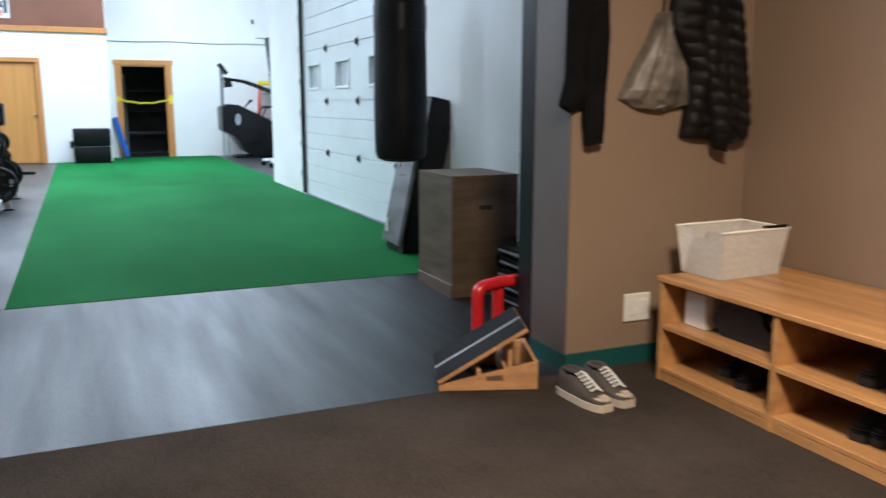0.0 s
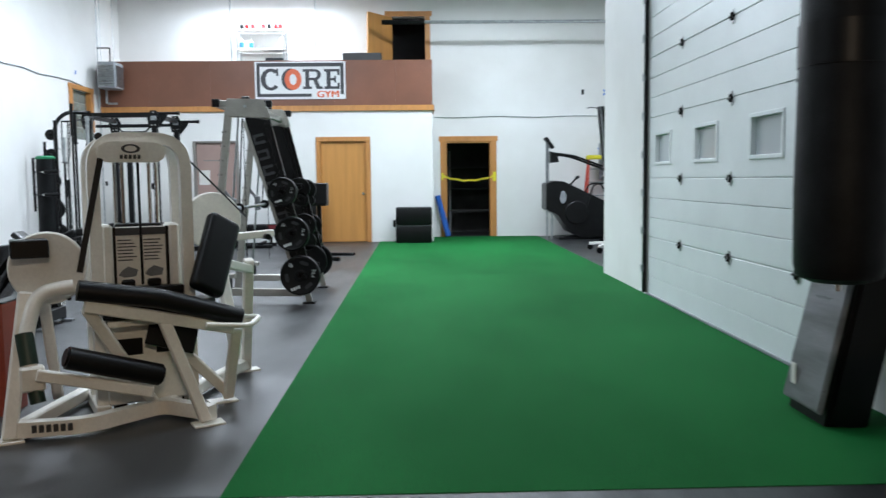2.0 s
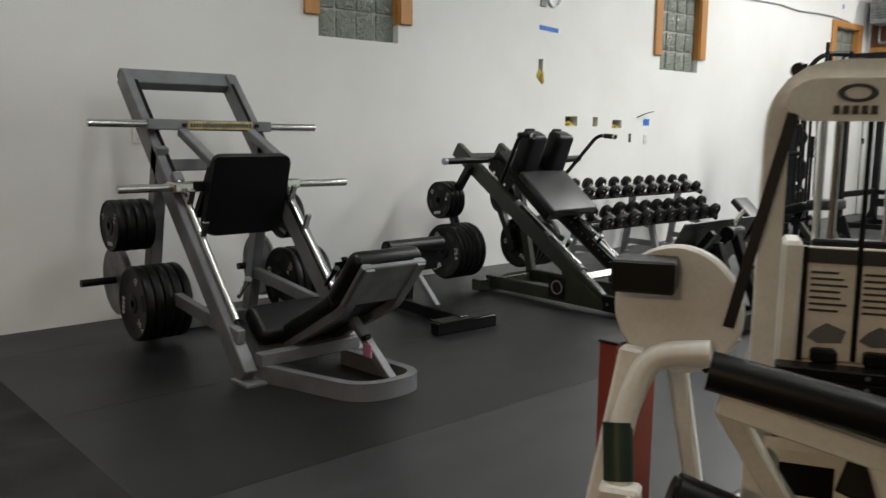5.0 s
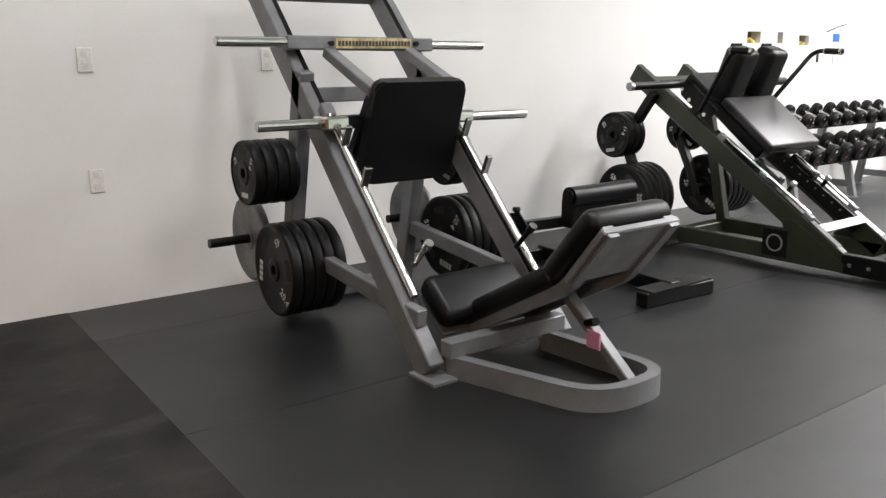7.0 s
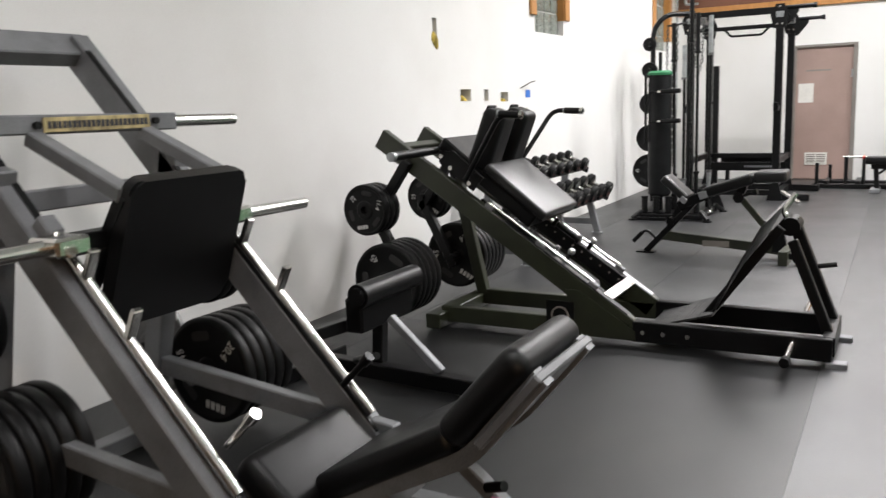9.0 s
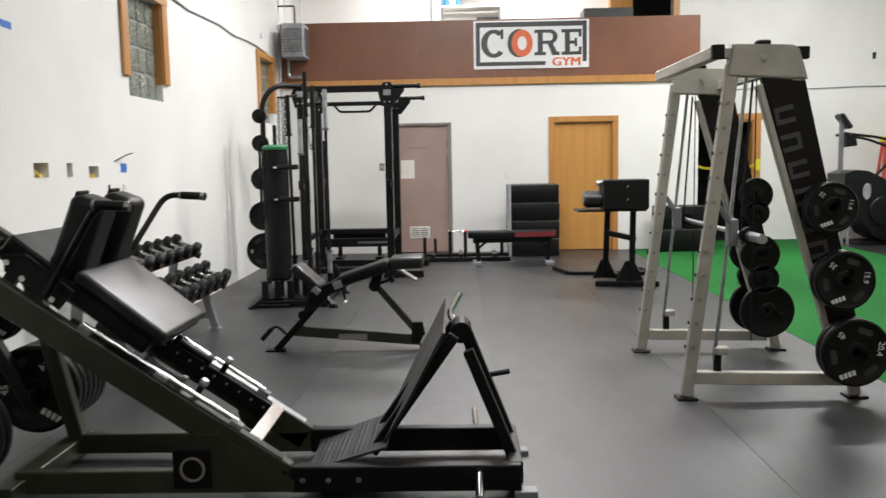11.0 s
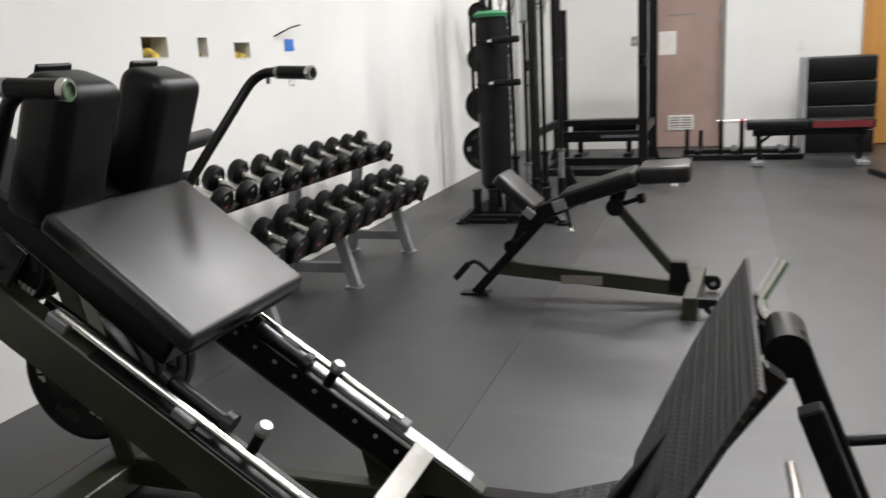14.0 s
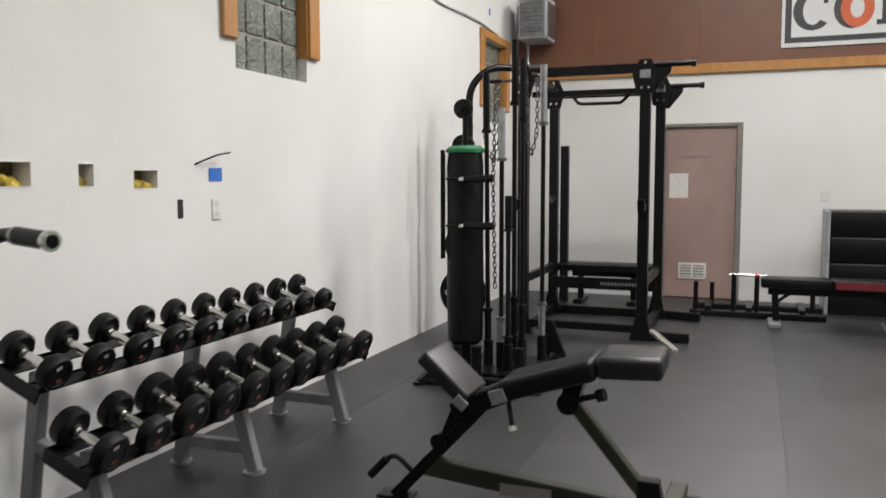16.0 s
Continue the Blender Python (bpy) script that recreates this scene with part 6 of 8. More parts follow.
    for a, b in (((-0.84, 6.04, 0.64), (-0.62, 6.36, 0.05)), ((-0.52, 6.20, 0.56), (-0.31, 6.18, 0.02)), ((-0.19, 6.40, 0.47), (-0.30, 6.62, 0.03)), ((-0.24, 7.0, 0.78), (-0.35, 7.36, 0.02)), ((-0.30, 6.62, 0.06), (-0.62, 6.36, 0.50))):
        P("leg", beam(L(a), L(b), 0.05, 0.06, (1, 0, 0), 0.008), CREAM_STEEL)
    P("shin_plate", beam(L((-0.62, 6.28, 0.50)), L((-0.40, 6.38, 0.42)), 0.18, 0.02, (0, -1, 0.4), 0.004), BLACK_STEEL)
    cover = P("stack_cover", box(-0.215, 0.215, -0.085, -0.060, 0.08, 0.50, 0.008), CREAM_STEEL, "cream cover over the lower weight stack")
    for u in (-0.175, 0.035):
        P("cover_slot", box(u, u + 0.14, -0.089, -0.083, 0.34, 0.43, 0.002), BLACK_STEEL, "", cover)
    for j in range(18):
        wp = P("weight_plate", box(-0.20, 0.20, -0.05, 0.02, 0.12 + j * 0.032, 0.149 + j * 0.032, 0.004), BLACK_STEEL)
        P("pin_hole", rod((0.03, -0.049, 0.135 + j * 0.032), (0.03, -0.053, 0.135 + j * 0.032), 0.006, seg=8), GALV, "", wp)
    for u in (-0.15, 0.15):
        P("stack_foot", box(u - 0.03, u + 0.03, -0.05, 0.03, 0.0, 0.12, 0.004), BLACK_STEEL)
    fb = P("front_base", bar_path([L((-1.21, 5.95, 0.06)), L((-0.86, 6.02, 0.06)), L((-0.58, 6.36, 0.06)), L((-0.28, 6.20, 0.06))], 0.06, 0.075, 0.08), CREAM_STEEL, "cream base bar with dark lettering")
    for j in range(6):
        q = L((-1.08 + j * 0.032, 5.945 + j * 0.0066, 0.065))
        P("print", box(-0.011, 0.011, -0.006, 0.003, -0.018, 0.018, 0.0, Matrix.Translation(q + Vector((0, -0.004, 0)))), BLACK_INK, "", fb)
    P("base_bar", beam(L((-0.58, 6.36, 0.06)), L((-0.35, 7.36, 0.06)), 0.06, 0.07, (0, 0, 1), 0.008), CREAM_STEEL)
    P("base_bar", beam(L((-1.16, 6.0, 0.06)), L((-1.10, 6.85, 0.06)), 0.06, 0.07, (0, 0, 1), 0.008), CREAM_STEEL)
    for p in ((-0.30, 6.18), (-0.35, 7.38), (-0.33, 6.62)):
        P("foot_plate", box(-0.08, 0.08, -0.05, 0.05, 0, 0.014, 0.003, Matrix.Translation(L((*p, 0)))), CREAM_STEEL)
    # right-hand cam disc on the far side, with a second station's arm
    dc = L((-0.56, 7.42, 1.0))
    P("cam_disc", lathe([(0, 0), (0.18, 0), (0.187, 0.008), (0.187, 0.03), (0.18, 0.038), (0, 0.038)], facing(dc.x, dc.y, dc.z), 36), CREAM_STEEL, "large cream cam disc")
    P("far_post", beam(dc + Vector((0.02, 0.04, -0.05)), L((-0.42, 7.44, 0.02)), 0.09, 0.07, (1, 0, 0), 0.01), CREAM_STEEL)
    P("far_arm", beam(dc + Vector((0.05, 0.0, -0.12)), dc + Vector((0.42, 0.02, -0.10)), 0.05, 0.05, (0, 0, 1), 0.006), CREAM_STEEL)
    P("far_arm_end", rod(dc + Vector((0.36, -0.06, -0.12)), dc + Vector((0.36, 0.10, -0.12)), 0.02), BLACK_STEEL)
    P("far_cable", rod((0.24, 0.10, 1.42), dc + Vector((0.24, 0.05, 0.02)), 0.006, seg=6), BLACK_STEEL)


leg_machine()

rp = wthing("red_box", -1.44, 6.45, "reddish-brown painted upright box beside the machine", "box")
W("body", box(-1.50, -1.425, 6.38, 6.62, 0.0, 0.615, 0.006), material("red_brown_paint", (0.26, 0.045, 0.022), 0.5, vary=0.08), rp)
W("lid", box(-1.503, -1.422, 6.377, 6.623, 0.615, 0.625, 0.003), BLACK_STEEL, rp, "black rim")


# ---- far end of the room ----
def flat_bench():
    b = wthing("flat_bench", -1.95, 16.92, "flat black weight bench with a dark red panel", "weight bench")
    W("pad", box(-2.57, -1.95, 16.80, 17.08, 0.38, 0.475, 0.022), VINYL, b)
    W("pad_end", box(-1.95, -1.33, 16.80, 17.08, 0.38, 0.475, 0.022), VINYL, b)
    W("red_panel", box(-1.92, -1.36, 16.795, 16.803, 0.395, 0.462), material("dark_red_vinyl", (0.13, 0.012, 0.016), 0.45), b, "dark red side panel")
    W("frame", box(-2.50, -1.40, 16.90, 16.97, 0.31, 0.38, 0.005), BLACK_STEEL, b)
    for x in (-2.44, -1.44):
        W("leg", beam((x, 16.94, 0.32), (x + (0.02 if x < -2 else -0.02), 16.94, 0.03), 0.06, 0.06, (0, 1, 0), 0.005), BLACK_STEEL, b)
        W("foot", box(x - 0.06, x + 0.06, 16.76, 17.12, 0.0, 0.055, 0.01), GREY_STEEL, b)
        W("brace", beam((x, 16.94, 0.22), (x + (0.14 if x < -2 else -0.14), 16.94, 0.33), 0.03, 0.03, (0, 1, 0), 0.003), BLACK_STEEL, b)


flat_bench()


def push_sled():
    s = wthing("push_sled", -2.6, 17.5, "low black steel push sled with short uprights", "push sled")
    for y in (17.30, 17.80):
        W("runner", box(-3.25, -1.95, y, y + 0.07, 0.0, 0.07, 0.012), BLACK_STEEL, s)
    for x in (-3.1, -2.7, -2.2):
        W("cross_bar", box(x, x + 0.06, 17.30, 17.87, 0.07, 0.11, 0.005), BLACK_STEEL, s)
    for x, y, z in ((-3.19, 17.33, 0.36), (-3.05, 17.80, 0.30), (-2.82, 17.33, 0.45), (-2.60, 17.33, 0.45), (-2.05, 17.8, 0.38)):
        W("post", rod((x, y, 0.06), (x, y, z), 0.024), BLACK_STEEL, s)
    W("handle", rod((-2.86, 17.33, 0.44), (-2.52, 17.33, 0.44), 0.014), CHROME, s, "bright cross handle")
    W("handle_end", rod((-2.62, 17.33, 0.44), (-2.59, 17.33, 0.44), 0.03), RED, s)


push_sled()


def folding_mat(x0, x1, y0, y1, h, n, label):
    m = wthing("folded_mat", (x0 + x1) / 2, (y0 + y1) / 2, label, "gym mat", "folded mats")
    for k in range(n):
        z0, z1 = h * k / n + 0.004, h * (k + 1) / n - 0.002
        lean = 0.004 * ((k * 7) % 3 - 1)
        f = W("panel", box(x0 + lean, x1 + lean, y0, y1, z0, z1, 0.02), VINYL, m)
        W("seam", box(x0 + lean - 0.002, x1 + lean + 0.002, y0 - 0.002, y0 + 0.01, z1 - 0.012, z1 - 0.006), GREY_STEEL, f)
    return m


m = folding_mat(-1.90, -1.18, 17.84, 18.35, 1.085, 4, "tall stack of folded black vinyl mats")
W("mat_edge", box(-1.945, -1.905, 17.82, 18.4, 0.0, 1.09, 0.01), GREY_VINYL, m, "grey mat edge")
m = folding_mat(0.34, 1.05, 18.10, 18.48, 0.71, 2, "black folded vinyl mats standing on the turf")
W("handle", box(0.28, 0.335, 18.16, 18.22, 0.32, 0.46, 0.01), VINYL, m)


def back_machine():
    g = wthing("back_extension_stand", -0.85, 14.7, "black steel stand with a padded block and a grey roller", "exercise machine")
    W("front_foot", beam((-1.14, 14.82, 0.035), (-0.44, 14.72, 0.035), 0.09, 0.06, (0, 0, 1), 0.008), BLACK_STEEL, g)
    W("rear_foot", beam((-1.33, 15.78, 0.03), (-0.30, 15.62, 0.03), 0.08, 0.05, (0, 0, 1), 0.008), BLACK_STEEL, g)
    W("side_bar", beam((-1.33, 15.78, 0.03), (-1.45, 16.25, 0.03), 0.05, 0.05, (0, 0, 1), 0.008), BLACK_STEEL, g)
    W("side_bar", beam((-0.30, 15.62, 0.03), (-0.35, 16.1, 0.03), 0.05, 0.05, (0, 0, 1), 0.008), BLACK_STEEL, g)
    W("spine", beam((-0.80, 14.76, 0.07), (-0.86, 15.72, 0.06), 0.06, 0.07, (0, 0, 1), 0.005), BLACK_STEEL, g)
    W("post", beam((-0.74, 14.76, 0.06), (-0.74, 14.70, 0.90), 0.06, 0.06, (0, 1, 0), 0.005), BLACK_STEEL, g)
    W("post", beam((-0.98, 15.1, 0.06), (-0.98, 14.95, 0.88), 0.06, 0.06, (0, 1, 0), 0.005), BLACK_STEEL, g)
    W("base_bracket", slab([(-0.16, 0), (0.16, 0), (0.05, 0.24), (-0.05, 0.24)], 0.05, facing(-0.76, 14.80, 0.05), 0.006), BLACK_STEEL, g)
    W("base_bracket", slab([(-0.14, 0), (0.14, 0), (0.04, 0.22), (-0.04, 0.22)], 0.05, facing(-0.98, 15.16, 0.05), 0.006), BLACK_STEEL, g)
    W("lever", beam((-0.98, 14.95, 0.60), (-0.72, 14.68, 0.55), 0.05, 0.06, (0, 0, 1), 0.005), BLACK_STEEL, g)
    W("shelf", box(-1.37, -0.62, 14.55, 14.95, 0.865, 0.89, 0.006), BLACK_STEEL, g)
    W("block", box(-1.10, -0.60, 14.52, 14.82, 0.89, 1.215, 0.012), VINYL, g, "black padded block")
    for z in (1.0, 1.14):
        W("bolt", rod((-0.84, 14.52, z), (-0.84, 14.505, z), 0.014, seg=8), CHROME, g)
    W("roller", rod((-1.29, 14.70, 1.0), (-1.10, 14.70, 1.0), 0.095, seg=26, bevel=0.02), PAD_VINYL, g, "dark grey padded roller")
    W("roller_end", rod((-1.297, 14.70, 1.0), (-1.289, 14.70, 1.0), 0.07, seg=22), GREY_STEEL, g)
    W("hinge_knob", rod((-1.16, 14.62, 1.18), (-1.09, 14.62, 1.18), 0.035), CHROME, g)


back_machine()

r = wthing("foam_roller", 1.33, 19.6, "long blue foam roller leaning on the wall", "foam roller")
W("roller", rod((1.42, 19.55, 0.03), (1.20, 19.66, 0.90), 0.06, seg=20, bevel=0.008), BLUE_FOAM, r)

t = wthing("caution_tape", 1.88, 19.7, "sagging yellow tape across the dark doorway", "tape")
pts = [Vector((1.29 + 1.17 * i / 16, 19.725, 1.33 - 0.11 * (1 - (i / 8 - 1) ** 2) + 0.008 * math.sin(i * 1.7))) for i in range(17)]
bm = bmesh.new()
rows = [(bm.verts.new(p + Vector((0, 0.003 * math.sin(i), 0.022))), bm.verts.new(p + Vector((0, -0.004, -0.022)))) for i, p in enumerate(pts)]
for a, b in zip(rows, rows[1:]):
    bm.faces.new((a[0], b[0], b[1], a[1]))
bmesh.ops.solidify(bm, geom=bm.faces[:], thickness=0.003)
W("band", bm, YELLOW, t)
W("tail", box(1.285, 1.335, 19.72, 19.734, 1.24, 1.38, 0.002), YELLOW, t)
W("tail", box(2.40, 2.47, 19.72, 19.734, 1.20, 1.40, 0.002), YELLOW, t)

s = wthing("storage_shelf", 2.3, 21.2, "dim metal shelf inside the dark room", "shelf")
# boards share the near-black that darkens the unlit room
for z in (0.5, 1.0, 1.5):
    W("board", box(1.5, 2.7, 21.1, 21.5, z, z + 0.03), UNLIT_ROOM, s)
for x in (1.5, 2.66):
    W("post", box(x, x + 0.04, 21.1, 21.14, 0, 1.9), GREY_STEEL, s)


def stair_climber():
    c = wthing("stair_climber", 4.1, 18.9, "large black climbing machine with grey side covers", "climbing machine")
    body = slab([(3.38, 0.62), (3.38, 1.14), (3.55, 1.20), (3.75, 1.18), (4.95, 0.60), (5.0, 0.10), (4.1, 0.04), (3.85, 0.16), (3.62, 0.5)], 0.62,
                Matrix.Translation((0, 19.2, 0)) @ Matrix.Rotation(radians(90), 4, "X"), 0.012, None, 0.02)
    W("body", body, BLACK_STEEL, c)
    W("side_cover", lathe([(0, 0), (0.12, 0), (0.13, 0.01), (0.12, 0.02), (0, 0.02)], facing(3.72, 18.56, 0.86) @ Matrix.Diagonal((0.5, 1.0, 1, 1)), 28), GREY_VINYL, c, "grey oval side cover")
    W("grille", lathe([(0, 0), (0.22, 0), (0.235, 0.012), (0.22, 0.024), (0, 0.024)], facing(4.0, 18.56, 0.55), 32), BLACK_STEEL, c)
    for x in (3.40, 3.50):
        W("stand", box(x, x + 0.035, 18.70, 18.74, 0.0, 0.64), GALV, c)
    W("mast", box(3.42, 3.48, 18.86, 18.92, 1.1, 2.02, 0.006), GREY_STEEL, c)
    W("console", beam((3.40, 18.89, 2.08), (3.56, 18.89, 1.86), 0.24, 0.07, (1, 0, 1), 0.012), BLACK_STEEL, c)
    W("speaker", slab([(0, 0), (0.18, 0.02), (0.14, 0.20), (0, 0.24)], 0.16, facing(3.5, 18.97, 1.56), 0.01), BLACK_STEEL, c)
    for y in (18.64, 19.15):
        W("hand_rail", pipe([(3.48, y, 1.76), (3.95, y, 1.70), (4.70, y, 1.42), (4.85, y, 1.0), (4.85, y, 0.65)], 0.022, 0.15, 10), BLACK_STEEL, c)
        W("side_frame", pipe([(4.10, y - 0.06, 0.40), (4.35, y - 0.06, 1.12), (4.60, y - 0.06, 1.14), (4.75, y - 0.06, 0.85)], 0.018, 0.08, 8), BLACK_STEEL, c)
    W("pedal_lever", rod((3.82, 18.6, 1.06), (4.00, 18.55, 1.26), 0.018), BLACK_STEEL, c)
    W("pedal", rod((3.97, 18.55, 1.24), (4.04, 18.55, 1.28), 0.03), BLACK_STEEL, c)
    W("base", box(3.65, 4.95, 18.62, 19.15, 0.0, 0.06, 0.01), BLACK_STEEL, c)
    W("tail_strut", rod((4.75, 18.5, 0.05), (4.98, 18.5, 0.28), 0.025), CHROME, c)
    W("caster", rod((4.72, 18.47, 0.05), (4.72, 18.53, 0.05), 0.05), BLACK_STEEL, c)


stair_climber()


def ladder():
    l = wthing("step_ladder", 4.55, 19.4, "orange-red fibreglass step ladder with a yellow top", "ladder")
    red = material("orange_fibreglass", (0.62, 0.06, 0.03), 0.45, vary=0.06)
    for x0, x1 in ((4.42, 4.30), (4.78, 4.90)):
        W("rail", beam((x0, 19.42, 1.66), (x1, 19.20, 0.02), 0.035, 0.07, (0, 1, 0), 0.004), red, l)
        W("rear_rail", beam((x0, 19.50, 1.66), (x1, 19.68, 0.02), 0.03, 0.05, (0, 1, 0), 0.004), red, l)
    W("top", box(4.38, 4.82, 19.36, 19.56, 1.64, 1.73, 0.012), YELLOW, l, "yellow ladder top")
    for k in range(5):
        z = 0.3 + k * 0.28
        f = 1 - z / 1.66
        W("tread", box(4.42 - 0.12 * f, 4.78 + 0.12 * f, 19.38 - 0.2 * f, 19.46 - 0.2 * f, z, z + 0.03, 0.004), GALV, l)


ladder()

p = wthing("arm_column", 3.95, 15.8, "tall leaning black machine column on a pale wheeled base", "exercise machine")
W("mast", beam((3.865, 15.80, 2.44), (3.985, 15.80, 1.22), 0.10, 0.11, (1, 0, 0), 0.008), BLACK_STEEL, p)
W("mast_face", beam((3.85, 15.74, 2.42), (3.945, 15.74, 1.45), 0.05, 0.03, (1, 0, 0), 0.003), GREY_STEEL, p)
W("pad", cushion((3.93, 15.74, 1.30), (4.06, 15.74, 1.02), 0.22, 0.13, (1, 0, 0.4), 0.04), VINYL, p)
W("post", beam((4.02, 15.82, 1.24), (4.08, 15.84, 0.12), 0.08, 0.08, (1, 0, 0), 0.005), BLACK_STEEL, p)
W("wire", pipe([(3.86, 15.8, 2.40), (3.72, 15.9, 2.44), (3.66, 15.9, 2.42)], 0.008, 0.03, 6), BLACK_STEEL, p)
for y in (15.45, 16.20):
    leg = W("base_leg", beam((4.10, 15.84, 0.15), (3.78, y, 0.11), 0.05, 0.05, (0, 0, 1), 0.005), PLASTIC_WHITE, p, "white base leg")
    W("caster", rod((3.78, y - 0.018, 0.05), (3.78, y + 0.018, 0.05), 0.05, seg=16), BLACK_STEEL, leg)
W("base_leg", beam((4.08, 15.84, 0.13), (4.60, 15.84, 0.06), 0.05, 0.05, (0, 0, 1), 0.005), PLASTIC_WHITE, p)
W("foot", box(4.56, 4.64, 15.78, 15.90, 0.0, 0.04, 0.006), BLACK_STEEL, p)

bk = wthing("exercise_bike", 4.7, 17.6, "black and silver exercise bike at the garage door", "exercise bike")
W("wheel", lathe([(0.20, -0.012), (0.25, -0.012), (0.25, 0.012), (0.20, 0.012), (0.20, -0.012)], facing(4.55, 17.6, 0.36, 20), 32), BLACK_STEEL, bk)
W("hub", rod((4.55, 17.55, 0.36), (4.55, 17.65, 0.36), 0.05), CHROME, bk)
for k in range(6):
    a = k * math.pi / 6
    W("spoke", rod((4.55 - 0.22 * math.cos(a), 17.6, 0.36 - 0.22 * math.sin(a)), (4.55 + 0.22 * math.cos(a), 17.6, 0.36 + 0.22 * math.sin(a)), 0.006, seg=6), GALV, bk)
W("frame", beam((4.45, 17.6, 0.10), (4.70, 17.4, 0.85), 0.05, 0.06, (0, 1, 0), 0.005), BLACK_STEEL, bk)
W("base", box(4.3, 4.9, 17.3, 17.36, 0.0, 0.06, 0.01), BLACK_STEEL, bk)
W("base", box(4.3, 4.9, 17.85, 17.91, 0.0, 0.06, 0.01), BLACK_STEEL, bk)
W("handle", pipe([(4.62, 17.4, 0.8), (4.70, 17.35, 1.15), (4.90, 17.2, 1.18)], 0.018, 0.08, 8), GALV, bk)
W("saddle", slab([(-0.12, -0.1), (0.12, -0.1), (0.04, 0.14), (-0.04, 0.14)], 0.05, pose(4.75, 17.75, 0.85), 0.015), VINYL, bk)
W("saddle_post", rod((4.70, 17.66, 0.3), (4.75, 17.75, 0.86), 0.02), GALV, bk)

# ---- balcony things ----
bn = wthing("gym_banner", -1.52, 18.55, "white vinyl banner lettered CORE GYM in dark grey and orange", "banner")
W("sheet", box(-2.42, -0.63, 18.548, 18.556, 2.868, 3.602, 0.002), BANNER, bn)
for x0, x1, z0, z1 in ((-2.385, -0.665, 3.505, 3.580), (-2.385, -2.320, 2.975, 3.505), (-2.385, -1.305, 2.915, 2.975), (-0.730, -0.665, 2.960, 3.505)):
    W("border", box(x0, x1, 18.544, 18.5485, z0, z1), BLACK_INK, bn)
UP = facing(0, 18.548, 0)      # the sheet's plane: x across, y upwards


def arc_band(cx, cz, rx, rz, inner, a0, a1, depth=0.004, steps=40):
    """A flat curved band on the sheet, from the angle a0 to a1; inner is its inner radius as shares of rx and rz."""
    ring = [(cx + rx * math.cos(radians(a0 + (a1 - a0) * i / steps)), cz + rz * math.sin(radians(a0 + (a1 - a0) * i / steps))) for i in range(steps + 1)]
    hole = [(cx + rx * inner[0] * math.cos(radians(a1 + (a0 - a1) * i / steps)), cz + rz * inner[1] * math.sin(radians(a1 + (a0 - a1) * i / steps))) for i in range(steps + 1)]
    return slab(ring + hole, depth, UP)


def strokes(boxes, bm=None, depth=0.004):
    """Straight strokes of a slab-serif letter: (x0, x1, z0, z1) each."""
    for i, (x0, x1, z0, z1) in enumerate(boxes):
        bm = slab([(x0, z0), (x1, z0), (x1, z1), (x0, z1)], depth + 0.0005 * (i + 1), UP, 0.0, bm)
    return bm


ZB, ZT = 3.065, 3.455          # foot and head of the capitals
W("letter", strokes([(-2.000, -1.955, 3.325, 3.47)], arc_band(-2.105, 3.255, 0.20, 0.215, (0.50, 0.72), 46, 318)), BLACK_INK, bn)
W("dark_ring", arc_band(-1.71, 3.255, 0.185, 0.215, (0.62, 0.70), 70, 290), BLACK_INK, bn)
W("orange_ring", arc_band(-1.665, 3.255, 0.165, 0.205, (0.42, 0.52), 0, 360, 0.006), ORANGE_INK, bn, "orange ring forming the letter O")
bm = strokes([(-1.425, -1.345, ZB, ZT), (-1.475, -1.295, ZB, ZB + 0.05), (-1.475, -1.345, ZT - 0.05, ZT), (-1.345, -1.24, ZT - 0.05, ZT), (-1.345, -1.24, 3.235, 3.285), (-1.17, -1.085, ZB, ZB + 0.05)])
bm = slab([(-1.275, 3.25), (-1.19, 3.25), (-1.11, ZB), (-1.20, ZB)], 0.0085, UP, 0.0, bm)
W("letter", bm, BLACK_INK, bn)
W("letter_bowl", arc_band(-1.24, 3.345, 0.125, 0.11, (0.42, 0.55), -90, 90, 0.009), BLACK_INK, bn)
W("letter", strokes([(-1.005, -0.925, ZB, ZT), (-1.055, -0.745, ZB, ZB + 0.05), (-1.055, -0.745, ZT - 0.05, ZT), (-0.79, -0.745, ZB + 0.05, ZB + 0.12), (-0.79, -0.745, ZT - 0.12, ZT - 0.05),
                     (-0.925, -0.83, 3.23, 3.28), (-0.855, -0.815, 3.19, 3.32)]), BLACK_INK, bn)
for k in range(3):             # struck three times for a bold face
    writing("word", "GYM", 0.185, Matrix.Translation((1.52, -18.55, 0)) @ facing(-0.988 + 0.008 * k, 18.545, 2.957) @ Matrix.Diagonal((1.15, 1, 1, 1)), ORANGE_INK, bn, 0.002 + 0.0006 * k)

ht = wthing("unit_heater", -5.1, 18.4, "grey louvred unit heater hung in the corner", "heater")
W("case", box(-5.32, -4.98, 18.06, 18.52, 3.06, 3.56, 0.012), GREY_VINYL, ht)
for k in range(9):
    W("louvre", box(-0.14, 0.14, -0.012, 0.004, -0.018, 0.018, 0.0, Matrix.Translation((-5.15, 18.05, 3.12 + k * 0.045)) @ Matrix.Rotation(radians(35), 4, "X")), GALV, ht)
    W("louvre", box(-0.004, 0.012, -0.19, 0.19, -0.018, 0.018, 0.0, Matrix.Translation((-4.975, 18.29, 3.12 + k * 0.045)) @ Matrix.Rotation(radians(35), 4, "Y")), GALV, ht)
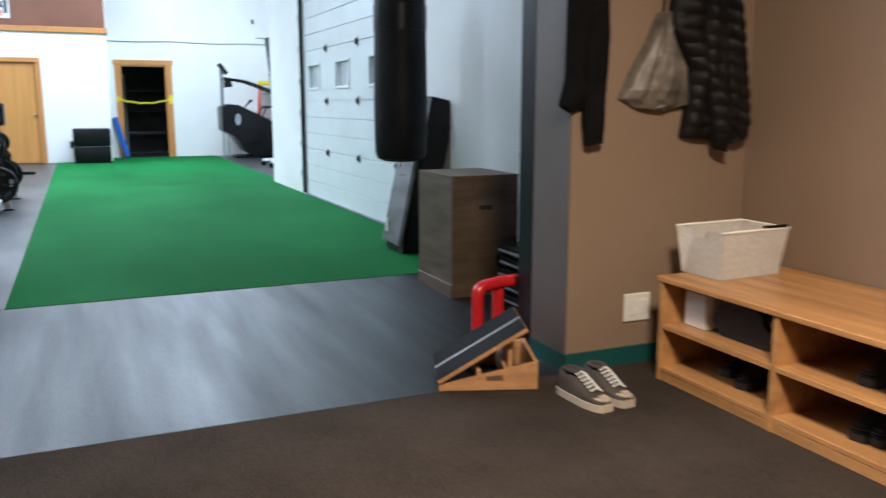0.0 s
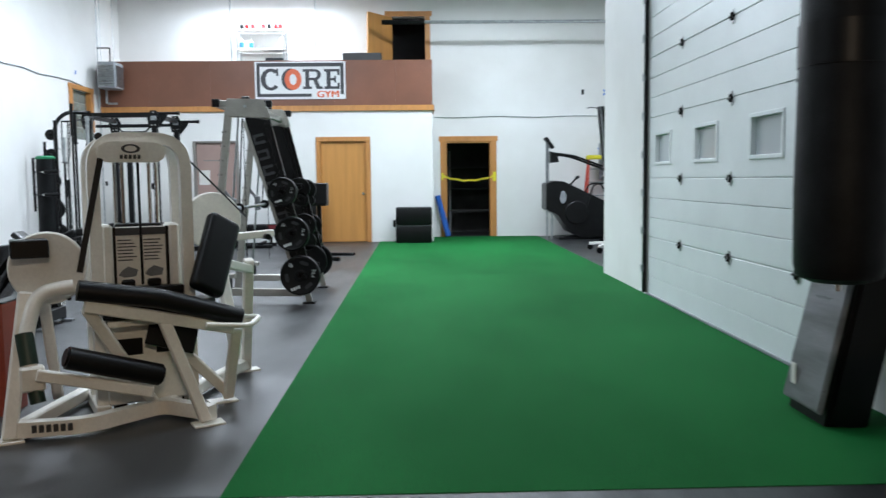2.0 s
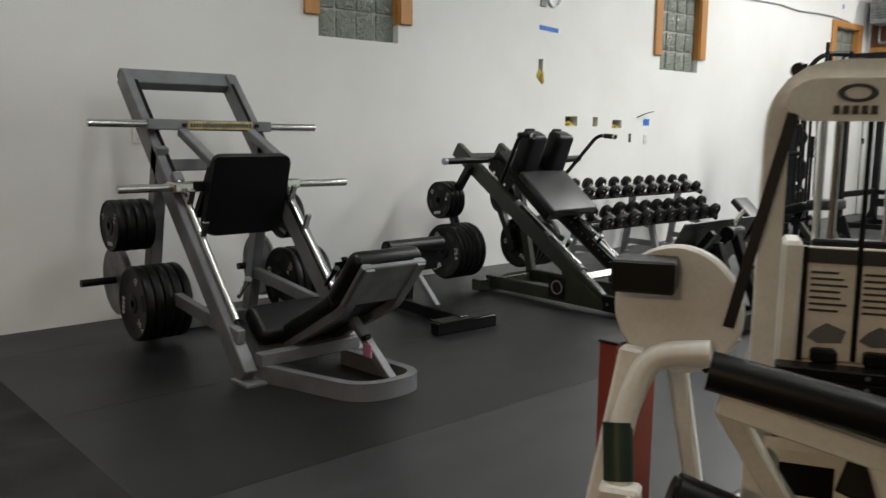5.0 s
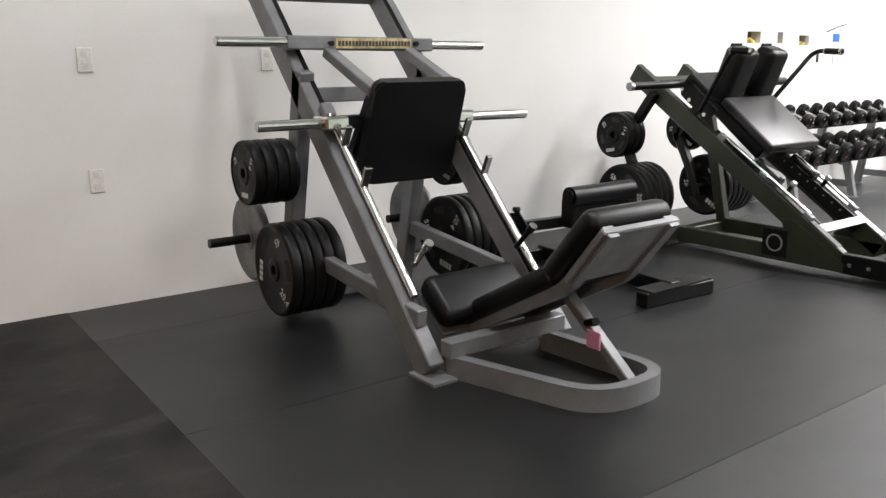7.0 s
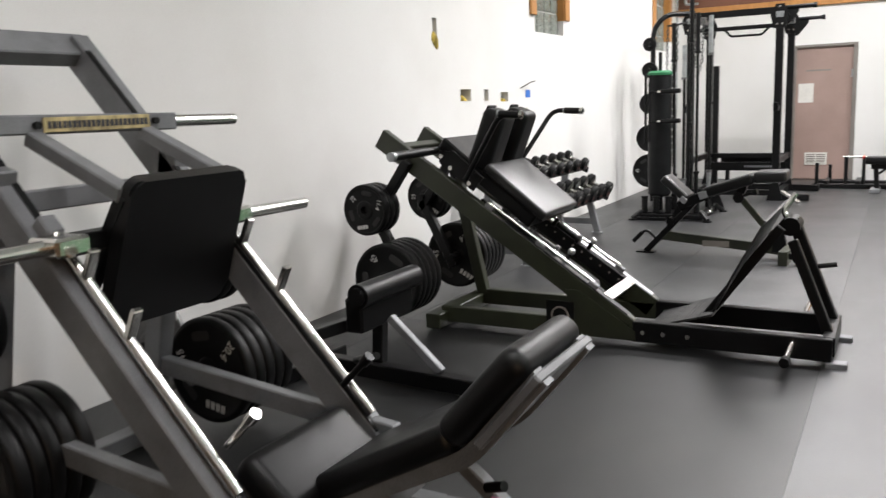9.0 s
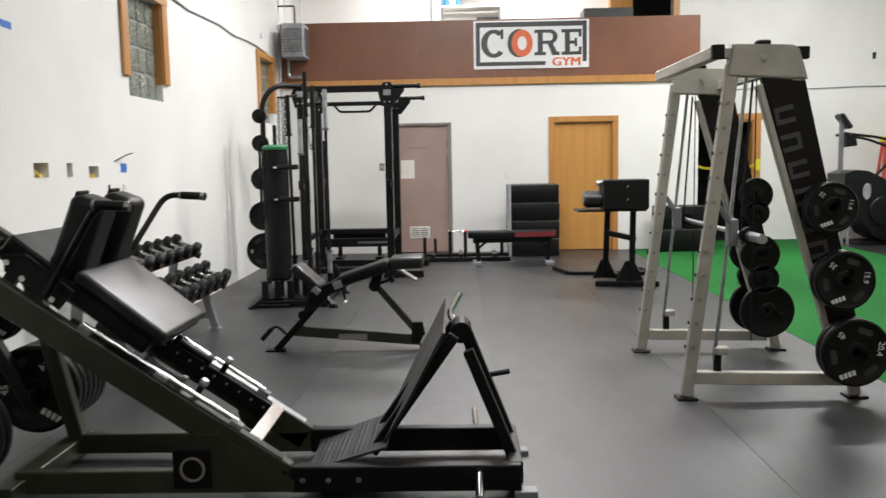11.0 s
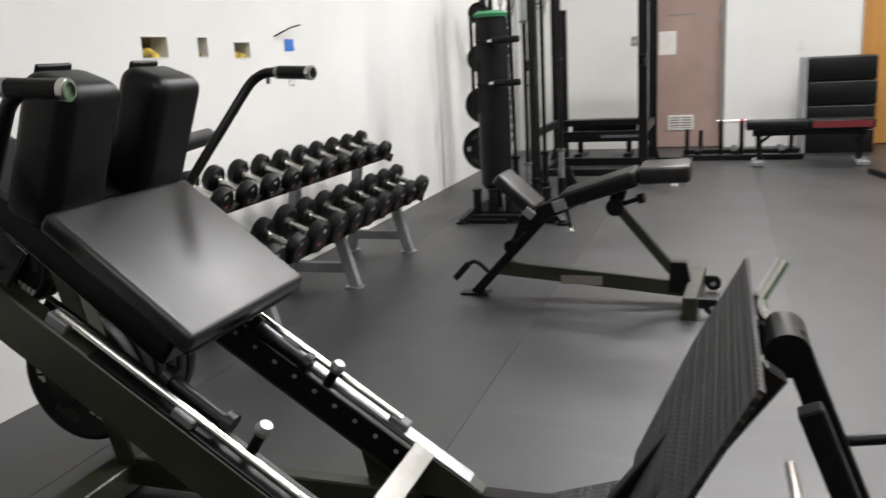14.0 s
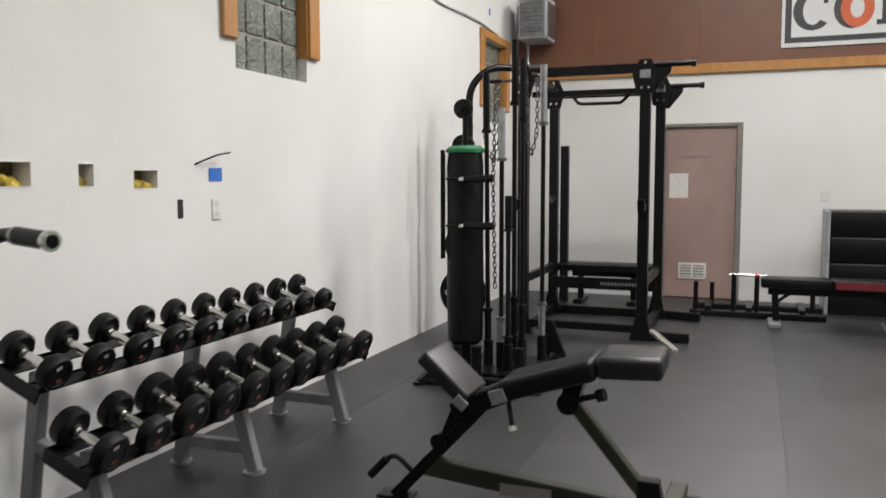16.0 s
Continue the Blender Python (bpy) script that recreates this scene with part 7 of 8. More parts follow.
for x, y in ((-5.27, 18.15), (-5.03, 18.15)):
    W("hanger_rod", rod((x, y, 3.56), (x, y, 5.2), 0.007, seg=6), GALV, ht)
W("gas_pipe", pipe([(-5.40, 18.30, 3.85), (-5.15, 18.30, 3.85), (-5.15, 18.30, 3.56)], 0.014, 0.03, 8), BLACK_STEEL, ht)
W("gas_pipe", pipe([(-5.42, 18.40, 5.2), (-5.42, 18.40, 0.0)], 0.014, 0, 8), GALV, ht)
W("flue", pipe([(-5.30, 18.45, 3.06), (-5.30, 18.45, 2.80), (-5.10, 18.45, 2.80)], 0.02, 0.05, 8), GALV, ht)

sh = wthing("balcony_shelf", -2.43, 19.5, "white wire shelf on the balcony holding bottles and shoes", "shelf")
for x in (-2.92, -1.96):
    for y in (19.35, 19.70):
        W("post", rod((x, y, 2.74), (x, y, 4.50), 0.014, seg=8), GALV, sh)
for z in (3.60, 3.96, 4.36):
    W("board", box(-2.94, -1.94, 19.33, 19.72, z, z + 0.025, 0.004), PLASTIC_WHITE, sh)
W("rail", rod((-3.10, 19.6, 2.74), (-3.10, 19.6, 5.2), 0.016, seg=8), GALV, sh)
W("rail", rod((-1.33, 19.6, 2.74), (-1.33, 19.6, 5.2), 0.016, seg=8), GALV, sh)
for i, (x, mat) in enumerate(((-2.82, BLACK_STEEL), (-2.72, RED), (-2.60, RED), (-2.5, GREY_VINYL), (-2.38, RED), (-2.26, BLACK_STEEL), (-2.12, RED), (-2.03, RED))):
    o = wthing("shoe_pair", x, 19.42, "small shoe stored on the balcony shelf", "shoe", "shoes on the balcony shelf")
    W("upper", slab([(0, 0), (0.20, 0), (0.20, 0.03), (0.11, 0.06), (0.07, 0.10), (0, 0.10)], 0.07, Matrix.Translation((x - 0.035, 19.36, 4.386)) @ Matrix.Rotation(radians(90), 4, "Z") @ Matrix.Rotation(radians(90), 4, "X"), 0.012), mat, o)
for x, mat, h in ((-2.85, BLUE_TAPE, 0.24), (-2.74, PLASTIC_WHITE, 0.20), (-2.66, BLUE_TAPE, 0.22), (-2.02, PLASTIC_WHITE, 0.28)):
    o = wthing("supply_bottle", x, 19.5, "white and blue supply bottle on the balcony shelf", "bottle", "supply bottles")
    W("bottle", lathe([(0, 0), (0.045, 0), (0.05, 0.01), (0.05, h * 0.7), (0.02, h * 0.85), (0.02, h), (0, h)], pose(x, 19.48, 3.986), 16), PLASTIC_WHITE, o)
    W("bottle_label", lathe([(0.051, h * 0.15), (0.0515, h * 0.15), (0.0515, h * 0.6), (0.051, h * 0.6)], pose(x, 19.48, 3.986), 16), mat, o)
o = wthing("dark_case", -2.2, 19.5, "dark storage case on the low balcony shelf", "case")
W("case", box(-2.35, -1.98, 19.36, 19.66, 3.626, 3.80, 0.01), BLACK_STEEL, o)

o = wthing("black_speaker_box", -0.30, 18.9, "long low black case on the balcony", "case")
W("case", box(-0.69, 0.08, 18.68, 19.1, 2.741, 3.79, 0.012), GHOST_INK, o)

# ---- ceiling and wall fittings ----
op = wthing("door_opener", 0.7, 16.6, "grey garage-door opener hung below the ceiling", "door opener")
W("case", box(0.45, 0.85, 16.5, 16.8, 4.72, 4.98, 0.02), GREY_STEEL, op)
W("hanger", box(0.50, 0.53, 16.62, 16.65, 4.98, 5.2), GALV, op)
W("hanger", box(0.78, 0.81, 16.62, 16.65, 4.98, 5.2), GALV, op)
W("rail", beam((0.85, 16.65, 4.85), (4.95, 16.65, 4.6), 0.05, 0.05, (0, 0, 1), 0.004), GALV, op)
op2 = wthing("ceiling_box", -1.7, 17.4, "dark square fan box on the ceiling", "ceiling fan box")
W("case", box(-2.0, -1.45, 17.2, 17.6, 5.0, 5.2, 0.02), GREY_STEEL, op2)

cb = wthing("wall_cable", WX + 0.01, 13.0, "thin grey cable sagging along the white wall", "cable")
W("cable", pipe([(WX + 0.012, 3.2 + i * 0.58, 3.085 + 0.02 * math.sin(i * 2.2) + (0.10 * max(0, 8 - i) / 8)) for i in range(26)], 0.012, 0, 6), GALV, cb)
cb = wthing("wall_cable", 3.0, BY - 0.01, "thin cable clipped along the far wall", "cable")
W("cable", pipe([(1.15 + i * 0.37, BY - 0.012, 2.575 - 0.012 * math.sin(i * 1.3)) for i in range(11)], 0.009, 0, 6), GALV, cb)


def wall_box(name, y, z, w, h, label, mat, depth=0.008, slots=True):
    o = wthing(name, WX, y, label, "wall plate")
    W("plate", box(WX, WX + depth, y - w / 2, y + w / 2, z - h / 2, z + h / 2, 0.003), mat, o)
    if slots:
        for dz in (-0.028, 0.028):
            W("socket", box(WX + depth, WX + depth + 0.002, y - 0.016, y + 0.016, z + dz - 0.014, z + dz + 0.014, 0.001), WHITE_INK, o)
    return o


for y, z in ((5.405, 1.278), (5.405, 0.672), (6.378, 1.272), (12.368, 1.25)):
    wall_box("wall_outlet", y, z, 0.075, 0.12, "white plastic electrical plate on the wall", PLASTIC_WHITE)
wall_box("cable_hole", 12.063, 1.26, 0.042, 0.10, "small open black cable box in the wall", DARK, 0.004, False)


def cut_out(y, z, w, h):
    o = wthing("wall_cutout", WX, y, "rough hole cut in the wall showing yellow insulation", "wall opening", "wall cut-outs")
    W("cavity_back", box(WX - 0.12, WX - 0.10, y - w / 2 - 0.02, y + w / 2 + 0.02, z - h / 2 - 0.02, z + h / 2 + 0.02), CAVITY, o)
    bm = bmesh.new()
    for i in range(14):
        f = (i + 0.5) / 14
        c = Vector((WX - 0.06 + random.uniform(-0.02, 0.02), y + (f - 0.5) * w * 0.86, z - h * (0.55 - 0.34 * (1 - f)) + random.uniform(-0.04, 0.10) * h))
        bmesh.ops.create_icosphere(bm, subdivisions=2, radius=h * random.uniform(0.30, 0.42), matrix=Matrix.Translation(c) @ Matrix.Diagonal((0.7, 0.8, 0.9, 1)))
    tagged(W("insulation", bm, CARDBOARD, o, "yellow foam insulation"), kind="stuff")
    for a, b, c, e in ((y - w / 2 - 0.004, y + w / 2 + 0.004, z + h / 2, z + h / 2 + 0.004), (y - w / 2 - 0.004, y + w / 2 + 0.004, z - h / 2 - 0.004, z - h / 2)):
        W("torn_edge", box(WX, WX + 0.003, a, b, c, e), WALL, o)


CAVITY = material("bare_wall_cavity", (0.16, 0.12, 0.06), 0.9, vary=0.3, scale=20)
for args in CUT_OUTS:
    cut_out(*args)


def blue_tape(x, y, z, w, h, yaw, turn=0):
    o = wthing("painter_tape", x, y, "piece of blue painter's tape on the wall", "tape", "blue tape marks")
    m = facing(x, y, z, yaw) @ Matrix.Rotation(radians(turn), 4, "Z")
    W("strip", box(-w / 2, w / 2, -h / 2, h / 2, 0.0, 0.002, 0.0, m), BLUE_TAPE, o)
    return o, m


blue_tape(WX + 0.001, 12.371, 1.442, 0.12, 0.075, 90)
blue_tape(WX + 0.001, 10.615, 2.35, 0.29, 0.045, 90, -3)
o, m = blue_tape(4.85, BY - 0.003, 3.08, 0.17, 0.03, 0, 45)
W("strip", box(-0.085, 0.085, -0.015, 0.015, 0.002, 0.004, 0.0, m @ Matrix.Rotation(radians(90), 4, "Z")), BLUE_TAPE, o)
o, m = blue_tape(WX + 0.001, 17.45, 3.28, 0.09, 0.02, 90, 45)
W("strip", box(-0.045, 0.045, -0.01, 0.01, 0.002, 0.004, 0.0, m @ Matrix.Rotation(radians(90), 4, "Z")), BLUE_TAPE, o)
blue_tape(4.75, BY - 0.003, 1.88, 0.14, 0.03, 0)

th = wthing("cable_coil", WX, 10.62, "round loop of grey cable hung on the wall", "cable")
W("coil", lathe([(0.085, 0), (0.10, 0), (0.10, 0.02), (0.085, 0.02), (0.085, 0)], facing(WX + 0.002, 10.67, 2.67, 90), 28), GALV, th)
W("tail", box(WX, WX + 0.012, 10.48, 10.56, 2.56, 2.76, 0.003), GREY_METAL, th)
wr = wthing("loose_wire", WX, 12.25, "short bare wire sticking out of the wall", "wire")
W("wire", pipe([(WX, 12.19, 1.495), (WX + 0.03, 12.24, 1.52), (WX + 0.05, 12.33, 1.55), (WX + 0.06, 12.43, 1.565)], 0.005, 0, 6), BLACK_STEEL, wr)
for x, z, mat in ((-1.911, 1.229, PLASTIC_WHITE), (-3.904, 1.38, GREY_METAL)):
    o = wthing("light_switch", x, AY, "small switch plate on the white wall", "light switch")
    W("plate", box(x - 0.04, x + 0.04, AY - 0.01, AY, z - 0.06, z + 0.06, 0.003), mat, o)
    W("toggle", box(x - 0.008, x + 0.008, AY - 0.018, AY - 0.01, z - 0.015, z + 0.015, 0.002), PLASTIC_WHITE, o)
el = wthing("electrical_panel", 5.0, 19.2, "tall grey electrical panel on the bay wall", "electrical panel")
W("case", box(4.70, 4.92, BY - 0.09, BY - 0.001, 1.2, 2.0, 0.008), GREY_VINYL, el)
W("door", box(4.715, 4.905, BY - 0.098, BY - 0.09, 1.22, 1.98, 0.003), GREY_VINYL, el)
for x, z in ((4.352, 3.092), (4.782, 2.249)):
    o = wthing("junction_box", x, BY, "small open junction box on the far wall", "junction box")
    W("box", box(x - 0.03, x + 0.03, BY - 0.006, BY - 0.001, z - 0.055, z + 0.055, 0.002), DARK, o)

# ---- near the entry ----
bag = wthing("punching_bag", 2.65, 5.53, "long black leather punching bag hung on chains", "punching bag")
W("bag", lathe([(0, 0.785), (0.12, 0.787), (0.175, 0.81), (0.19, 0.86), (0.195, 1.2), (0.188, 1.7), (0.185, 2.02), (0.17, 2.08), (0.15, 2.10), (0, 2.10)], pose(2.65, 5.53, 0), 36), BAG_LEATHER, bag)
W("bottom_ring", rod((2.65, 5.53, 0.745), (2.65, 5.53, 0.79), 0.012, seg=8), CHROME, bag)
for dx, dy in ((0.13, 0), (-0.13, 0), (0, 0.13), (0, -0.13)):
    W("strap", rod((2.65 + dx, 5.53 + dy, 2.08), (2.65, 5.53, 2.55), 0.008, seg=6), GALV, bag)
W("hanger", rod((2.65, 5.53, 2.55), (2.65, 5.53, 5.2), 0.008, seg=6), GALV, bag)
W("band", lathe([(0.189, 1.72), (0.1925, 1.72), (0.1925, 1.90), (0.189, 1.90)], pose(2.65, 5.53, 0), 36), BLACK_STEEL, bag)

SHIELD_VINYL = material("creased_grey_vinyl", (0.17, 0.175, 0.185), 0.3, vary=0.18, scale=3, grain=0.05, grain_scale=7, bump=1.0, stretch=(0.5, 0.5, 3.0), rough_vary=0.1)
wb = wthing("kick_shield", 2.9, 5.85, "grey and black padded shield leaning on the wall", "kick shield")
W("black_pad", slab([(0, 0), (0.22, 0), (0.22, 1.28), (0, 1.28)], 0.42, Matrix.Translation((2.80, 6.32, 0.012)) @ Matrix.Rotation(radians(12), 4, "Y") @ Matrix.Rotation(radians(90), 4, "X"), 0.02), VINYL, wb)
gp = W("grey_face", slab([(0, 0.06), (0.40, 0.06), (0.40, 0.78), (0.02, 0.78)], 0.03, Matrix.Translation((2.775, 6.30, 0.012)) @ Matrix.Rotation(radians(12), 4, "Y") @ Matrix.Rotation(radians(-90), 4, "Z") @ Matrix.Rotation(radians(90), 4, "X"), 0.01), SHIELD_VINYL, wb, "creased grey vinyl face")
W("patch", box(2.772, 2.776, 6.18, 6.23, 0.16, 0.27), PLASTIC_WHITE, gp)
for k in range(5):
    W("stud", rod((3.0 + k * 0.0, 5.93 + k * 0.09, 1.262), (3.0, 5.93 + k * 0.09, 1.275), 0.012, seg=8), CHROME, wb)

cr = wthing("plyo_box", 2.85, 4.62, "dark-stained plywood jump box", "plyo box")
m = pose(2.545, 4.37, 0) @ Matrix.Diagonal((0.76, 0.955, 0.985, 1))
for n_, args in (("front_panel", (0.0, 0.60, 0.0, 0.018, 0.0, 0.762)), ("back_panel", (0.0, 0.60, 0.56, 0.578, 0.0, 0.762)), ("side_panel", (0.0, 0.018, 0.0185, 0.5595, 0.0, 0.762)), ("side_panel", (0.582, 0.60, 0.0185, 0.5595, 0.0, 0.762)), ("top_panel", (-0.002, 0.602, -0.002, 0.58, 0.762, 0.78))):
    W(n_, box(*args, 0.002, m), PLY, cr)
W("hand_hole", box(0.24, 0.36, -0.003, 0.0005, 0.56, 0.59, 0.0, m), DARK, cr)
W("base_strip", box(-0.012, 0.0, 0.0, 0.578, 0.0, 0.09, 0.003, m), PLY, cr)

rd = wthing("red_parallettes", 2.35, 3.45, "pair of red painted pipe bars with white rubber feet", "parallettes")
for x, y in ((2.225, 3.36), (2.37, 3.42)):
    W("leg", pipe([(x, y, 0.03), (x, y, 0.315), (x + 0.08, y, 0.315)] if x > 2.3 else [(x, y, 0.03), (x, y, 0.315), (x + 0.16, y + 0.05, 0.315)], 0.031, 0.055, 14), RED, rd)
W("bar", rod((2.36, 3.42, 0.315), (3.0, 3.50, 0.315), 0.031), RED, rd)
W("floor_bar", rod((2.15, 3.30, 0.032), (2.42, 3.46, 0.032), 0.031), RED, rd)
W("foot_cap", rod((2.10, 3.27, 0.032), (2.16, 3.305, 0.032), 0.035), PLASTIC_WHITE, rd, "white rubber cap")
W("far_leg", pipe([(2.98, 3.5, 0.315), (2.98, 3.5, 0.03)], 0.031, 0, 12), RED, rd)

for k in range(5):
    o = wthing("aerobic_step", 2.98, 3.95, "black plastic step stacked by the wall", "aerobic step", "stacked steps")
    W("deck", box(2.78 + 0.01 * (k % 2), 3.19, 3.58, 4.22, 0.002 + k * 0.075, 0.066 + k * 0.075, 0.012), BLACK_STEEL, o)
    W("edge_strip", box(2.775 + 0.01 * (k % 2), 2.79, 3.60, 4.20, 0.02 + k * 0.075, 0.036 + k * 0.075, 0.002), GREY_VINYL, o)


GRIP_SHEET = material("black_grip_tape", (0.022, 0.023, 0.026), 0.95, vary=0.1, grain=0.3, grain_scale=300, bump=0.3, spec=0.08)


def slant_board():
    s = wthing("slant_board", 2.0, 2.9, "wooden slant board with a black grip deck", "slant board")
    m = pose(1.80, 2.855, 0.004, 0, 0, -20)
    tri = lambda y: m @ Matrix.Translation((0, y, 0)) @ Matrix.Rotation(radians(90), 4, "X")
    for y in (0.018, 0.36):
        sd = W("side", slab([(0, 0), (0.42, 0), (0.42, 0.125), (0.0, 0.025)], 0.018, tri(y), 0.002), PINE, s)
        W("slot", slab([(0.20, 0.045), (0.27, 0.045), (0.27, 0.068), (0.20, 0.062)], 0.002, tri(y - 0.0175 - 0.0012), 0.0), PLY, sd)
    W("end_board", box(0.402, 0.42, 0.0185, 0.3415, 0.0, 0.125, 0.002, m), PINE, s)
    for x in (0.16, 0.28):
        W("brace", box(x, x + 0.018, 0.0185, 0.3415, 0.02, 0.085, 0.002, m), PINE, s)
    dm = m @ Matrix.Translation((0.0, 0, 0.030)) @ Matrix.Rotation(radians(-31), 4, "Y")
    W("deck", box(0, 0.44, -0.005, 0.37, 0.0, 0.018, 0.003, dm), PINE, s)
    g = W("grip_sheet", box(0.002, 0.438, -0.003, 0.368, 0.0185, 0.021, 0.0, dm), GRIP_SHEET, s, "black grip sheet with a pale line")
    W("line", box(0.002, 0.438, 0.165, 0.180, 0.021, 0.0222, 0.0, dm), GREY_VINYL, g)
    W("prop", box(0.30, 0.318, 0.06, 0.32, 0.03, 0.21, 0.002, m), PINE, s)


slant_board()


def sneaker(name, x, y, z, rz, upper, sole, label, group, laces=True):
    s = thing(name, x, y, z, rz, label, "shoe", group)
    prof = [(0.0, 0.0), (0.27, 0.0), (0.295, 0.02), (0.28, 0.032), (0.0, 0.032), (-0.006, 0.016)]
    bm = bmesh.new()
    rings = []
    for i in range(15):
        f = i / 14
        wdt = 0.036 + 0.012 * math.sin(f * math.pi) + 0.008 * math.sin(max(0, f - 0.45) / 0.55 * math.pi)
        wdt *= 1 if f < 0.93 else 0.75
        wdt *= 1 if f > 0.04 else 0.8
        rings.append([bm.verts.new((f * 0.285, sgn * wdt, zz)) for sgn, zz in ((-1, 0), (1, 0), (1, 0.03), (-1, 0.03))])
    for a, b in zip(rings, rings[1:]):
        for k in range(4):
            bm.faces.new((a[k], a[(k + 1) % 4], b[(k + 1) % 4], b[k]))
    bm.faces.new(rings[0][::-1])
    bm.faces.new(rings[-1])
    part("sole", bm, sole, s, "pale rubber sole")
    bm = bmesh.new()
    rings = []
    for i in range(15):
        f = 0.02 + 0.95 * i / 14
        wdt = 0.032 + 0.012 * math.sin(f * math.pi) + 0.007 * math.sin(max(0, f - 0.45) / 0.55 * math.pi)
        hgt = 0.115 if f < 0.30 else 0.115 - (f - 0.30) * 0.13 if f < 0.7 else 0.063 - (f - 0.7) * 0.10
        wdt *= 0.8 if f > 0.93 or f < 0.05 else 1
        ring = []
        for k in range(10):
            a = math.pi * k / 9
            ring.append(bm.verts.new((f * 0.285, -math.cos(a) * wdt * (1 if math.sin(a) < 0.75 else 0.85), 0.03 + (hgt - 0.03) * math.sin(a) ** 0.6)))
        rings.append(ring)
    for a, b in zip(rings, rings[1:]):
        for k in range(9):
            bm.faces.new((a[k], a[k + 1], b[k + 1], b[k]))
    bm.faces.new(rings[0])
    bm.faces.new(rings[-1][::-1])
    part("upper", bm, upper, s)
    bm = bmesh.new()
    pipe([(0.03 + 0.045 * (1 - math.cos(a)), 0.027 * math.sin(a), 0.118) for a in [2 * math.pi * k / 14 for k in range(15)]], 0.008, 0, 6, bm)
    part("collar", bm, upper, s)
    part("opening", slab([(0.04, -0.02), (0.10, -0.02), (0.115, 0), (0.10, 0.02), (0.04, 0.02)], 0.004, pose(0, 0, 0.1145)), DARK, s)
    if laces:
        for k in range(6):
            xx = 0.115 + k * 0.018
            zz = 0.120 - k * 0.0085
            part("lace", pipe([(xx, -0.024, zz - 0.010), (xx + 0.012, 0, zz + 0.004), (xx + 0.018, 0.024, zz - 0.012)], 0.004, 0, 5), PLASTIC_WHITE, s, "white lace")
    part("toe_cap", slab([(0.235, -0.033), (0.272, -0.024), (0.284, 0.0), (0.272, 0.024), (0.235, 0.033)], 0.03, pose(0, 0, 0.03), 0.012), sole, s)
    return s


CANVAS = material("brown_canvas", (0.055, 0.042, 0.034), 0.85, vary=0.15, grain=0.2, grain_scale=300, bump=0.3)
CREAM_RUBBER = material("cream_rubber", (0.50, 0.42, 0.33), 0.6, vary=0.08)
DARK_SHOE = material("dark_shoe_leather", (0.016, 0.015, 0.015), 0.5, vary=0.2)
sneaker("sneaker", 2.275, 2.65, 0.004, -82, CANVAS, CREAM_RUBBER, "brown canvas sneaker with cream sole on the carpet", "sneakers on the carpet")
sneaker("sneaker", 2.405, 2.66, 0.004, -86, CANVAS, CREAM_RUBBER, "brown canvas sneaker with cream sole on the carpet", "sneakers on the carpet")


def shoe_bench():
    s = wthing("shoe_shelf", 3.08, 1.75, "orange-brown wooden two-tier shoe bench along the wall", "shoe bench")
    x0, x1, y0, y1 = 2.75, 3.395, 0.65, 2.63
    W("top", box(x0 - 0.01, x1, y0, y1 + 0.01, 0.445, 0.47, 0.004), SHELF_WOOD, s)
    for y in (y0, 1.305, 1.96, y1 - 0.024):
        W("divider", box(x0, x1, y, y + 0.024, 0.0, 0.445, 0.002), SHELF_WOOD, s)
    W("bottom_board", box(x0 + 0.004, x1, y0 + 0.024, y1 - 0.024, 0.045, 0.065, 0.002), SHELF_WOOD, s)
    W("middle_board", box(x0 + 0.004, x1, y0 + 0.024, y1 - 0.024, 0.235, 0.257, 0.002), SHELF_WOOD, s)
    W("kick_board", box(x0 + 0.006, x0 + 0.022, y0 + 0.024, y1 - 0.024, 0.0, 0.0445, 0.002), SHELF_WOOD, s)
    W("back_board", box(x1 - 0.012, x1, y0 + 0.024, y1 - 0.024, 0.065, 0.445), SHELF_WOOD, s)


shoe_bench()
for i, (x, y, z, rz) in enumerate(((2.86, 2.30, 0.0655, 195), (2.88, 2.14, 0.0655, 200), (2.85, 1.72, 0.0655, 190), (2.87, 1.58, 0.0655, 170), (2.90, 2.20, 0.2575, 190), (2.88, 1.70, 0.2575, 185), (2.92, 2.42, 0.0655, 188), (2.90, 2.06, 0.2575, 176))):
    sneaker("stored_shoe", x + 0.27, y, z, rz, DARK_SHOE, DARK_SHOE, "dark shoe stored in the bench compartment", "shoes in the bench", False)
sneaker("running_shoe", 3.05, 1.46, 0.0655, 183, material("grey_mesh", (0.25, 0.23, 0.20), 0.8), CREAM_RUBBER, "pale grey running shoe in the bench", "shoes in the bench")
sneaker("running_shoe", 3.05, 1.42, 0.2575, 186, material("grey_mesh_upper", (0.22, 0.21, 0.20), 0.8), CREAM_RUBBER, "pale grey running shoe in the bench", "shoes in the bench")
o = wthing("shoe_bag", 2.95, 2.25, "dark cloth shoe bag on the upper shelf", "bag")
W("bag", slab([(0, 0), (0.36, 0), (0.34, 0.14), (0.2, 0.165), (0.04, 0.12)], 0.22, Matrix.Translation((2.86, 2.06, 0.258)) @ Matrix.Rotation(radians(90), 4, "Z") @ Matrix.Rotation(radians(90), 4, "X"), 0.03, None, 0.05), DARK_SHOE, o)
o = wthing("white_carton", 2.95, 2.53, "small white carton in the bench", "carton")
W("carton", box(2.84, 3.0, 2.44, 2.57, 0.2575, 0.41, 0.004), PLASTIC_WHITE, o)

